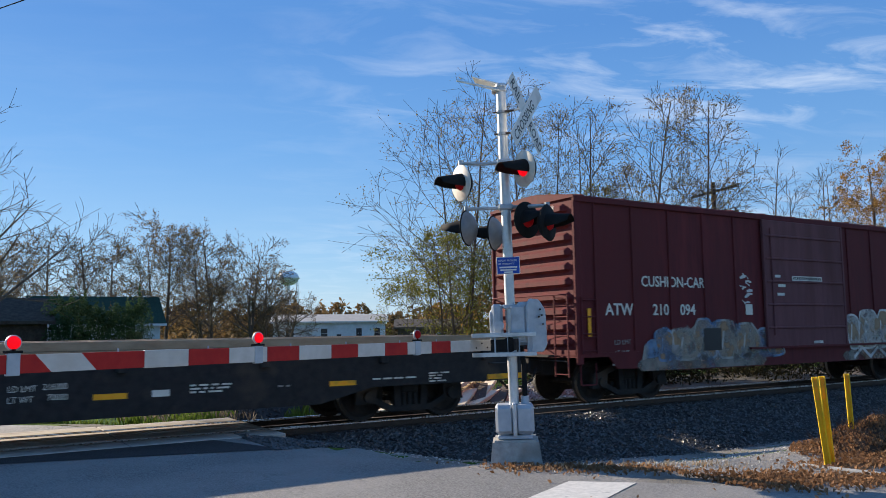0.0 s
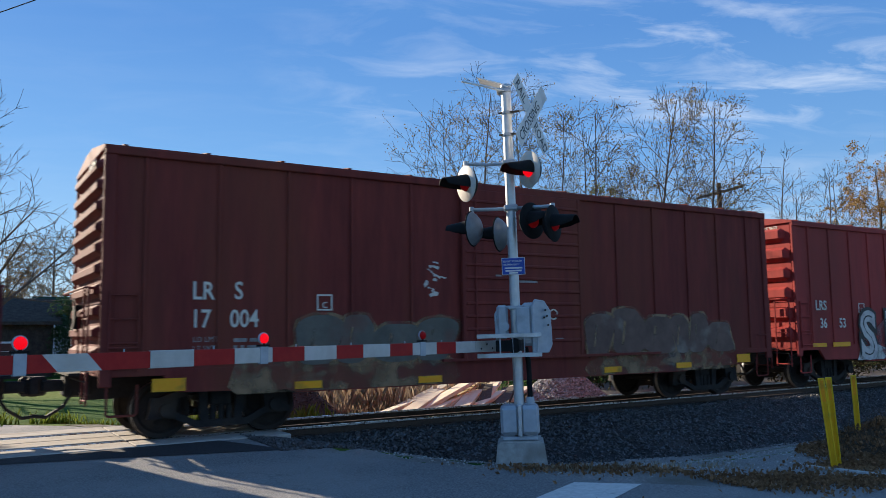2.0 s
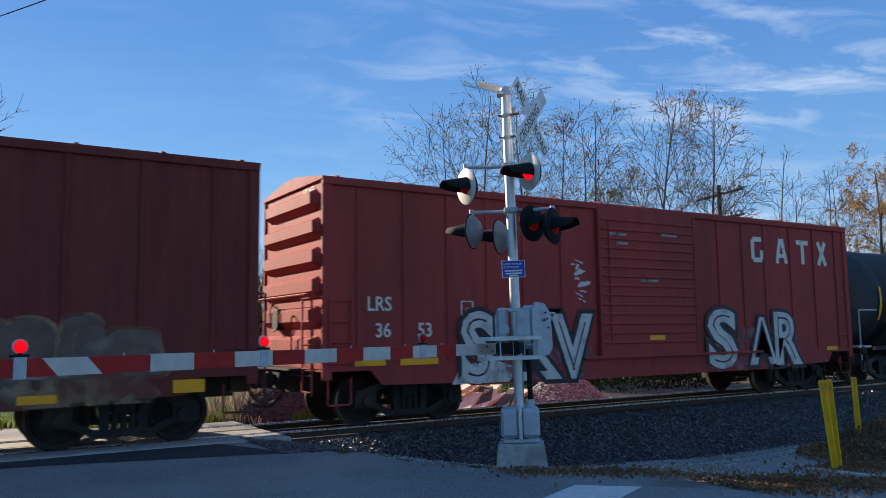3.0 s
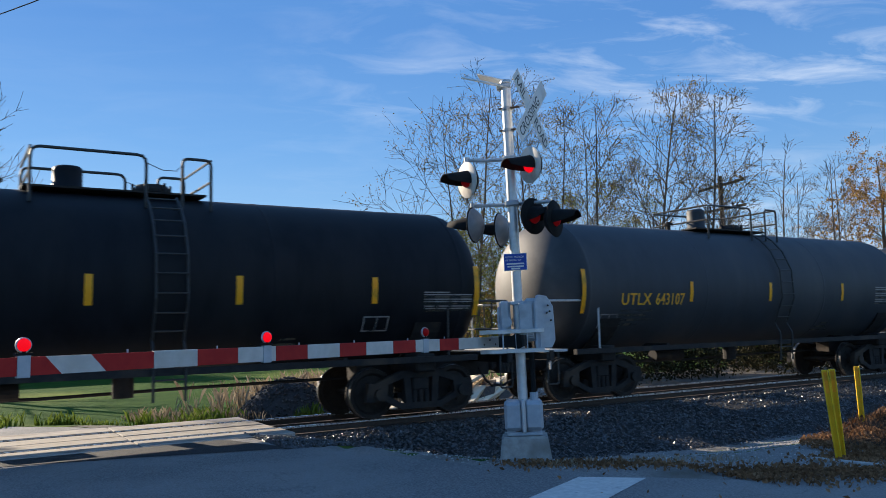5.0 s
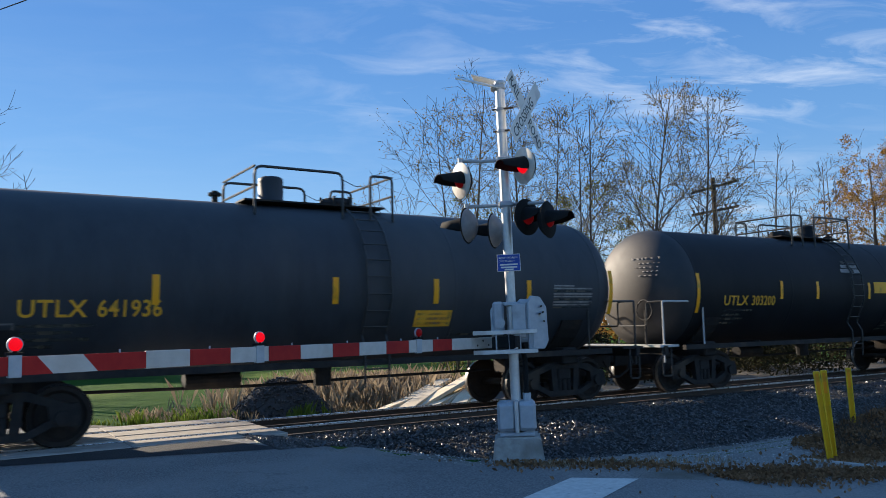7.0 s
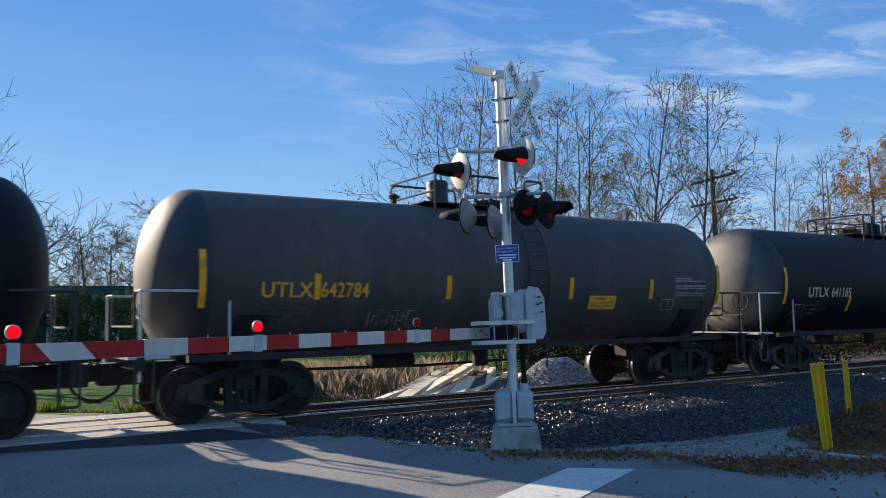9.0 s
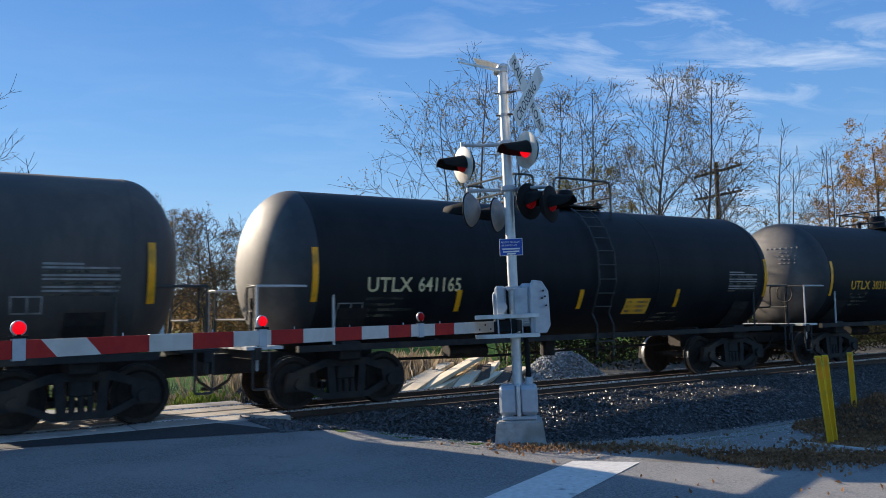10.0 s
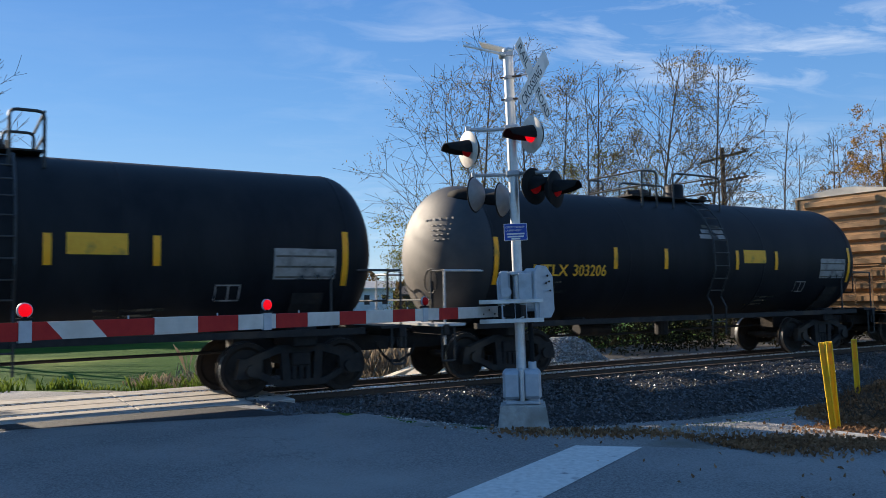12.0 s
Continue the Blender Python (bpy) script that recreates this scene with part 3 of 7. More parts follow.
for s in (-1, 1):
    bm = B(s * 0.135, -0.02, 0.56, 0.24, 0.44, 0.38, bevel=0.035)
    box(bm, s * 0.135, -0.245, 0.56, 0.19, 0.03, 0.31, bevel=0.012)
    box(bm, s * 0.15, 0, 0.38, 0.15, 0.36, 0.09, bevel=0.02)
    part("junction_box", bm, GALV, base)
part("mast_flange", B(0, -0.02, 0.56, 0.055, 0.50, 0.42, bevel=0.012), ALU, base)
part("conduit", pipe(bmesh.new(), [(0.15, 0.0, 0.74), (0.15, 0.0, 0.82), (0.15, 0.03, 1.3), (0.12, 0.1, 1.5)], 0.035, 10), HOOD, signal, "black cable conduit")
part("conduit_collar", R((0.15, 0, 0.73), (0.15, 0, 0.85), 0.055, 12), GALV, signal)
part("mast", R((0, 0, 0.3), (0, 0, 5.14), 0.068, 24), ALU, signal, "silver-painted steel mast", smooth=40)
part("mast_cap", lathe(bmesh.new(), [(0.075, -0.02), (0.082, 0.0), (0.07, 0.03), (0.0, 0.05)], 20, pose(0, 0, 5.14)), ALU, signal, smooth=40)


def lamp(pos, way, lens, disc_front, disc_back, hood_len=0.31):
    """A flashing light: round background, lens, hood, housing behind."""
    m = facing(way, pos)
    unit = part("flashing_light", lathe(bmesh.new(), [(0.0, 0.006), (0.246, 0.006), (0.252, 0.0), (0.246, -0.006), (0.0, -0.006)], 32), disc_front, signal, "round lamp background", at=m, smooth=40)
    part("lamp_housing", lathe(bmesh.new(), [(0.235, -0.01), (0.21, -0.05), (0.15, -0.10), (0.09, -0.13), (0.0, -0.14)], 24), disc_back, unit, smooth=40)
    part("lens", lathe(bmesh.new(), [(0.0, 0.075), (0.05, 0.068), (0.09, 0.045), (0.106, 0.012)], 20), lens, unit, "red signal lens", smooth=60)
    bm = bmesh.new()
    n = 14
    rings = []
    for z, cut in ((0.008, 118), (hood_len * 0.55, 100), (hood_len, 72)):
        for r in (0.135 if z < 0.1 else 0.128, 0.128 if z < 0.1 else 0.121):
            rings.append([bm.verts.new((r * math.sin(radians(a)), r * math.cos(radians(a)) - z * 0.12, z)) for a in (-cut + 2 * cut * k / n for k in range(n + 1))])
    outer, inner = rings[0::2], rings[1::2]
    for seq in (outer, inner):
        for a, b in zip(seq, seq[1:]):
            for k in range(n):
                bm.faces.new((a[k], a[k + 1], b[k + 1], b[k]))
    for k in range(n):
        bm.faces.new((outer[-1][k], outer[-1][k + 1], inner[-1][k + 1], inner[-1][k]))
    part("hood", bm, HOOD, unit, "black visor", smooth=50)
    return unit


DARKGALV = surf("dull grey lamp housing", (0.16, 0.17, 0.18), (0.24, 0.25, 0.26), 5, 0.5, 0.2, 0.05)
# Cream paints sunlight onto the upper pair's discs; the other discs stay black.
DISC_SUNLIT = surf("lamp background in sunlit cream", (0.62, 0.57, 0.50), (0.72, 0.67, 0.60), 4, 0.6, bump=0, c3=(0.5, 0.42, 0.36), s3=3)
lamp((-0.60, -0.12, 3.77), TOWARDS_SIDE, DIMLENS, DISC_SUNLIT, HOOD, 0.36)
lamp((0.27, -0.20, 3.91), TOWARDS_SIDE, REDLENS, DISC_SUNLIT, HOOD, 0.40)
lamp((-0.55, 0.10, 3.17), (-0.94, 0.34, 0), DIMLENS, HOOD, DARKGALV, 0.36)
lamp((-0.19, 0.28, 3.10), (-0.95, 0.31, 0), DIMLENS, HOOD, DARKGALV, 0.36)
lamp((0.28, -0.10, 3.22), (0.72, -0.69, 0), DIMLENS, HOOD, HOOD, 0.31)
lamp((0.56, -0.24, 3.15), TOWARDS_NEAR, DIMLENS, HOOD, HOOD, 0.33)
for z, pts in ((4.05, [(-0.60, -0.05, 4.06), (-0.3, -0.03, 4.04), (0, -0.09, 4.03), (0.27, -0.12, 4.03)]), (3.42, [(-0.55, 0.12, 3.44), (-0.2, 0.10, 3.43), (0.1, 0.0, 3.42), (0.56, -0.15, 3.40)])):
    arm = part("cross_arm", pipe(bmesh.new(), pts, 0.026, 10), GALV, signal)
    part("arm_clamp", B(0, 0, z, 0.2, 0.2, 0.08, bevel=0.02), GALV, arm)
    for p in (pts[0], pts[-1]):
        part("lamp_bracket", R((p[0], p[1], p[2] + 0.04), (p[0], p[1], p[2] - 0.12), 0.035, 10), GALV, arm)

# crossbuck
cb = facing(TOWARDS_NEAR, (0.33, -0.13, 4.68))
buck = part("crossbuck", R((0, 0, -0.06), (0, 0, 0.02), 0.02, 8), GALV, signal, "white crossbuck sign with black letters", at=cb)
for ang, words in ((-45, (("RAIL", -0.56), ("ROAD", 0.14))), (45, (("CROSSING", -0.545),))):
    zoff = 0.0 if ang < 0 else 0.012
    blade = part("sign_blade", B(0, 0, zoff, 1.22, 0.229, 0.006, bevel=0.002), SIGNWHITE, buck, at=pose(0, 0, 0, 0, 0, ang))
    for word, x in words:
        me = text_mesh(word, 0.195, 0.001, 0.001, 1.0 if len(word) < 6 else 1.06, 0.86)
        me.materials.append(SIGNBLACK)
        part("lettering", me, SIGNBLACK, blade, at=pose(x, -0.073, zoff + 0.005))
for z in (4.45, 4.76):
    br = part("sign_clamp", lathe(bmesh.new(), [(0.07, -0.02), (0.085, -0.02), (0.085, 0.02), (0.07, 0.02)], 20, pose(0, 0, z)), GALV, signal)
    part("clamp_bolt", R((-0.12, -0.03, z), (0.17, -0.09, z), 0.014, 6), RAILSTEEL, br)
    part("sign_strut", R((0.06, -0.03, z), (0.30, -0.11, z + 0.02), 0.016, 6), GALV, br)
# the second crossbuck, folded back flat at the mast head
part("folded_blade", B(-0.29, 0, 0, 0.60, 0.18, 0.02, m=pose(-0.04, -0.02, 5.09, 22, 15, 4), bevel=0.003), SIGNWHITE, signal, "white blade seen from its edge")
part("folded_blade", B(-0.27, 0, 0, 0.56, 0.18, 0.02, m=pose(0.02, 0.03, 5.12, -34, 24, -38), bevel=0.003), SIGNWHITE, signal, "white blade seen from its edge")
part("blade_bracket", B(-0.03, 0, 5.08, 0.2, 0.16, 0.06, bevel=0.01), GALV, signal)

# blue notice with bars for its number
notice = part("notice_sign", B(0.0, -0.085, 2.61, 0.30, 0.008, 0.22, bevel=0.003), BLUESIGN, signal, "small blue emergency notice")
part("sign_border", B(0.0, -0.0815, 2.61, 0.315, 0.006, 0.235, bevel=0.003), SIGNWHITE, notice)
for body, z, size in (("REPORT PROBLEM", 2.665, 0.036), ("OR EMERGENCY", 2.622, 0.034)):
    me = text_mesh(body, size, 0.001, 0.0, 1.0, 0.86)
    me.materials.append(SIGNWHITE)
    part("lettering", me, SIGNWHITE, notice, at=pose(-0.135, -0.091, z, 90))
for z, w in ((2.585, 0.24), (2.548, 0.22), (2.518, 0.12)):
    part("text_bar", B(0, -0.0905, z, w, 0.003, 0.02), SIGNWHITE, notice)

# gate mechanism
mech = thing("gate_mechanism", "grey crossing-gate machine clamped to the mast", "gate machine", at=pose(6.63, 8.66, -0.1, 0, -1.2, -37.4))
part("housing", B(0.20, 0.10, 1.82, 0.24, 0.44, 0.58, bevel=0.04), GALV, mech)
part("housing_door", B(0.10, -0.13, 1.82, 0.19, 0.03, 0.46, bevel=0.012), GALV, mech)
bm = slab(bmesh.new(), [(-0.13, -0.36), (0.10, -0.36), (0.16, -0.26), (0.15, 0.20), (0.06, 0.34), (-0.08, 0.36), (-0.13, 0.25)], 0.05, pose(0.33, -0.10, 1.79, 90, 0, 25))
bmesh.ops.bevel(bm, geom=bm.edges[:], offset=0.012, segments=1, affect="EDGES")
cw = part("counterweight", bm, GALV, mech, "pale counterweight plate")
for x, z in ((0.40, 2.0), (0.42, 1.92), (0.38, 1.9), (0.43, 1.8)):
    part("bolt", R((x, -0.17, z), (x, -0.10, z), 0.014, 6), IRON, cw)
part("back_plate", B(-0.18, 0.05, 1.86, 0.15, 0.25, 0.46, bevel=0.03), GALV, mech)
part("junction_round", R((-0.16, -0.10, 1.80), (-0.16, 0.02, 1.80), 0.07, 14), GALV, mech)
part("side_conduit", pipe(bmesh.new(), rounded([(-0.26, -0.02, 1.60), (-0.27, -0.02, 2.0), (-0.12, -0.02, 2.06), (0.02, -0.04, 2.06)], 0.06), 0.022), GALV, mech)
part("mast_band", B(0, 0, 2.05, 0.18, 0.18, 0.05, bevel=0.01), GALV, mech)
for z in (1.675, 1.415):
    ch = part("arm_channel", B(-0.10, -0.19, z, 0.86, 0.05, 0.055, bevel=0.006), ALU, mech, "bright steel channel")
    part("channel_plate", B(-0.10, -0.11, z - 0.02, 0.84, 0.22, 0.012), ALU, ch)
for x in (-0.22, -0.05, 0.10, 0.28):
    part("tie_bolt", R((x, -0.19, 1.42), (x, -0.19, 1.67), 0.012, 6), GALV, mech)
part("pivot_drum", R((-0.03, -0.20, 1.54), (-0.03, 0.10, 1.54), 0.10, 18), HOOD, mech)
part("latch_box", B(-0.15, -0.15, 1.54, 0.26, 0.08, 0.15, bevel=0.01), HOOD, mech)
part("spring", R((0.06, -0.22, 1.47), (0.06, -0.22, 1.62), 0.035, 10), IRON, mech)

# gate arm, lowered across the road
ARM_YAW = math.degrees(math.atan2(-0.324114, -0.946018))
gate = thing("crossing_gate", "lowered red and white striped crossing gate with red lamps", "crossing gate", at=pose(6.24, 8.95, 1.43, 0, 0, ARM_YAW))
part("arm_root", B(-0.12, 0, 0.0, 0.62, 0.03, 0.15, bevel=0.004), BARWHITE, gate, "white arm root with bolts")
for k in range(4):
    part("root_bolt", R((-0.32 + 0.13 * k, 0.012, 0.03 * (-1) ** k), (-0.32 + 0.13 * k, 0.024, 0.03 * (-1) ** k), 0.012, 6), IRON, gate)
marks = [(0.19, 0.62, 0), (0.62, 1.01, 1), (1.01, 1.47, 0), (1.47, 1.87, 1), (1.87, 2.32, 0), (2.32, 2.73, 1), (2.73, 3.19, 0), (3.19, 3.61, 1), (3.61, 4.07, 0), (4.07, 4.52, 1)]
for a, b, red in marks:
    part("arm_stripe", B((a + b) / 2, 0, 0.0, b - a - 0.002, 0.028, 0.148, bevel=0.003), BARRED if red else BARWHITE, gate)
splice = part("arm_splice", B(4.74, 0, 0, 0.44, 0.036, 0.155, bevel=0.004), BARWHITE, gate, "ribbed white splice tube")
for k in range(4):
    part("splice_rib", B(4.74, 0.019, -0.055 + 0.037 * k, 0.43, 0.006, 0.010), BARWHITE, splice)
sl = -0.13
for a, b, red in ((4.96, 5.46, 1), (5.46, 5.83, 0), (5.83, 6.33, 1), (6.33, 6.9, 0), (6.9, 7.5, 1)):
    aa = a if a < 5 else a
    pts = [(aa - (sl if a > 5 else -0.0) / 2, 0.072), (b - sl / 2, 0.072), (b + sl / 2, -0.072), (aa + (sl if a > 5 else 0.0) / 2, -0.072)]
    part("arm_stripe", slab(bmesh.new(), pts, 0.026, pose(0, 0, 0, 90)), BARRED if red else BARWHITE, gate)
for x, lit in ((1.28, 0), (3.72, 1), (6.06, 2)):
    clamp = part("lamp_clamp", B(x, 0, 0.0, 0.10, 0.045, 0.175, bevel=0.004), GALV, gate)
    part("clamp_top", B(x, 0, 0.095, 0.13, 0.05, 0.02), HOOD, clamp)
    part("lamp_stem", R((x, 0, 0.10), (x, 0, 0.13), 0.02, 8), HOOD, clamp)
    m = pose(x, 0, 0.165, 90, 0, 0)
    part("gate_lamp", lathe(bmesh.new(), [(0.0, 0.05), (0.028, 0.045), (0.047, 0.028), (0.054, 0.0), (0.047, -0.028), (0.028, -0.045), (0.0, -0.05)], 20, m), REDLENS if lit else DIMLENS, clamp, "red gate lamp", smooth=60)
    part("lamp_ring", lathe(bmesh.new(), [(0.053, -0.012), (0.060, -0.012), (0.060, 0.012), (0.053, 0.012)], 20, m), GALV, clamp, smooth=40)
for x in (0.9, 1.6, 2.5, 3.3, 4.3, 5.2):
    part("arm_pin", R((x, 0, 0.07), (x, 0, 0.10), 0.008, 6), GALV, gate)


# ---- yellow bollards, kerb, brush heap ----
def bollard(x, y, h, lean_x, lean_y):
    ob = thing("bollard", "yellow painted steel post standing among dead leaves", "bollard", "yellow posts", at=pose(x, y, ground_height(x, y) - 0.05, lean_x, lean_y, -55))
    bm = B(0, 0, h / 2, 0.072, 0.04, h, bevel=0.008)
    box(bm, -0.032, -0.03, h / 2, 0.018, 0.07, h, bevel=0.005)
    box(bm, 0.032, -0.03, h / 2, 0.018, 0.07, h, bevel=0.005)
    part("post", bm, BOLLARD, ob)
    part("reflective_band", B(0, -0.036, h - 0.17, 0.044, 0.016, 0.28), YELLOW, ob)
    return ob


bollard(10.14, 6.42, 1.27, 0, -5)
bollard(10.43, 6.55, 1.28, 0, -3.0)
bollard(12.44, 7.44, 1.20, 0, -1.5)


def scatter_quads(name, places, material, label, category, seed, size=(0.03, 0.07), lie=0.35):
    """Fallen leaves: small bent quads lying about."""
    r = np.random.RandomState(seed)
    vs, fs = [], []
    for x, y, z in places:
        s = r.uniform(*size)
        m = Euler((r.uniform(-lie, lie) * 3, r.uniform(-lie, lie) * 3, r.uniform(0, 6.28))).to_matrix()
        k = len(vs)
        for px, py, pz in ((-0.5, 0, 0), (0, -0.32, 0.12), (0.5, 0, 0), (0, 0.32, 0.12)):
            q = m @ Vector((px * s, py * s, pz * s))
            vs.append((x + q.x, y + q.y, z + q.z))
        fs += [(k, k + 1, k + 2), (k, k + 2, k + 3)]
    me = bpy.data.meshes.new(name)
    me.from_pydata(vs, [], fs)
    me.materials.append(material)
    return tagged(new(name, me), label, category, kind="stuff")


def heap_height(x, y, cx, cy, rx, ry, h):
    d = math.hypot((x - cx) / rx, (y - cy) / ry)
    return h * max(0.0, math.cos(min(d, 1.0) * math.pi / 2)) ** 1.2


lr = random.Random(11)
HEAP = (12.9, 7.25, 1.7, 0.85, 0.40)      # middle, half widths, height


def heap_top(x, y):
    return ground_height(x, y) - 0.03 + heap_height(x, y, *HEAP) * (0.75 + 0.7 * noise.noise((x * 2.4, y * 2.4, 1)))


spots = []
for k in range(900):      # thin drift along the edge of the road
    t = lr.random()
    x = 6.1 + t * 1.75 + lr.gauss(0, 0.16)
    y = 8.25 - t * 1.35 + lr.gauss(0, 0.18 + 0.08 * t)
    spots.append((x, y, ground_height(x, y) + 0.015 + lr.random() * 0.025))
for k in range(6000):      # heap round the posts
    a, d = lr.uniform(0, 6.28), lr.random() ** 0.6
    x, y = HEAP[0] + 1.9 * d * math.cos(a), HEAP[1] + 1.0 * d * math.sin(a)
    spots.append((x, y, max(heap_top(x, y), ground_height(x, y)) + 0.02 + lr.random() * 0.07))
for k in range(1600):      # round the foot of the near posts
    x, y = 10.9 + lr.gauss(0, 0.55), 6.45 + lr.gauss(0, 0.22)
    spots.append((x, y, ground_height(x, y) + 0.02 + lr.random() * 0.05))
for k in range(6500):      # the drift along the drive
    x = 7.45 + 5.0 * lr.random()
    y = 5.85 - (x - 7.9) * 0.42 + 0.10 * math.sin(x * 3.1) + lr.gauss(0, 0.36)
    spots.append((x, y, ground_height(x, y) + 0.02 + lr.random() * 0.04))
for k in range(200):
    x, y = lr.uniform(5.5, 13), lr.uniform(2.5, 9.5)
    spots.append((x, y, ground_height(x, y) + 0.025))
scatter_quads("leaf_litter", spots, LITTER, "drifts of brown fallen leaves on the shoulder", "fallen leaves", 3, (0.03, 0.08), 0.45)
xs = [HEAP[0] - 1.8 + 0.09 * k for k in range(41)]
ys = [HEAP[1] - 0.95 + 0.09 * k for k in range(22)]
heap = part("brush_heap", sheet(xs, ys, heap_top), surf("dead brush", (0.045, 0.030, 0.020), (0.11, 0.070, 0.042), 12, 0.95, bump=1.0, bscale=30, dist=0.05), smooth=60)
tagged(heap, "low heap of dead brown brush round the yellow posts", "brush heap", kind="stuff")
stalks_v, stalks_f = [], []
for k in range(620):       # dead stems sticking out of it
    a, d = lr.uniform(0, 6.28), lr.random() ** 0.5
    p = Vector((HEAP[0] + 1.6 * d * math.cos(a), HEAP[1] + 0.75 * d * math.sin(a), 0))
    p.z = heap_top(p.x, p.y)
    q = p + Vector((lr.gauss(0, 0.16), lr.gauss(0, 0.16), lr.uniform(0.06, 0.38)))
    i = len(stalks_v)
    w = Vector((0.006, -0.004, 0))
    u = Vector((0.004, 0.006, 0))
    stalks_v += [p - w, p + w, p + u, q]
    stalks_f += [(i, i + 1, i + 3), (i + 1, i + 2, i + 3), (i + 2, i, i + 3)]
me = bpy.data.meshes.new("dead_stalks")
me.from_pydata([tuple(v) for v in stalks_v], [], stalks_f)
me.materials.append(surf("dead stalks", (0.07, 0.045, 0.028), (0.16, 0.105, 0.065), 6, 0.9, bump=0, per_island=0.4))
tagged(new("dead_stalks", me), "dry brown stalks poking out of the brush heap", "dead stalks", kind="stuff")
kerb = thing("kerb", "low grey concrete kerb beside the drive", "kerb", kind="structure")
for k in range(3):
    part("kerb_stone", B(0.9, 0, 0.02, 1.78, 0.13, 0.14, m=pose(9.82 + 0.30 * k, 6.62 - 1.75 * k, ground_height(10, 6) - 0.03, 0, 0, -80), bevel=0.015), CONCRETE, kerb)


# ---- trees ----
def limb_tubes(name, limbs, material, parent, label=""):
    """Tapered limbs joined in one mesh; a limb is a list of (point, radius)."""
    vs, fs = [], []
    for pts in limbs:
        n = 6 if pts[0][1] > 0.05 else 4 if pts[0][1] > 0.02 else 3
        first = len(vs)
        d0 = (pts[-1][0] - pts[0][0]).normalized()
        u = d0.orthogonal().normalized()
        w = d0.cross(u)
        for p, r in pts:
            for k in range(n):
                a = 2 * math.pi * k / n
                vs.append(tuple(p + (u * math.cos(a) + w * math.sin(a)) * r))
        for j in range(len(pts) - 1):
            for k in range(n):
                a, b = first + j * n + k, first + j * n + (k + 1) % n
                fs.append((a, b, b + n, a + n))
    me = bpy.data.meshes.new(name)
    me.from_pydata(vs, [], fs)
    me.materials.append(material)
    ob = new(name, me)
    ob.parent = parent
    return tagged(ob, label)


def leaf_mesh(name, places, size, material, parent, seed, label=""):
    r = np.random.RandomState(seed)
    n = len(places)
    c = np.array(places)
    a = r.normal(size=(n, 3))
    a /= np.linalg.norm(a, axis=1)[:, None]
    b = np.cross(a, r.normal(size=(n, 3)))
    b /= np.linalg.norm(b, axis=1)[:, None]
    s = r.uniform(size * 0.6, size * 1.3, (n, 1))
    vs = np.stack([c - a * s, c - b * s * 0.45, c + a * s, c + b * s * 0.45], 1).reshape(-1, 3)
    fs = np.arange(n * 4).reshape(-1, 4)
    me = bpy.data.meshes.new(name)
    me.from_pydata(vs.tolist(), [], fs.tolist())
    me.materials.append(material)
    ob = new(name, me)
    ob.parent = parent
    return tagged(ob, label)


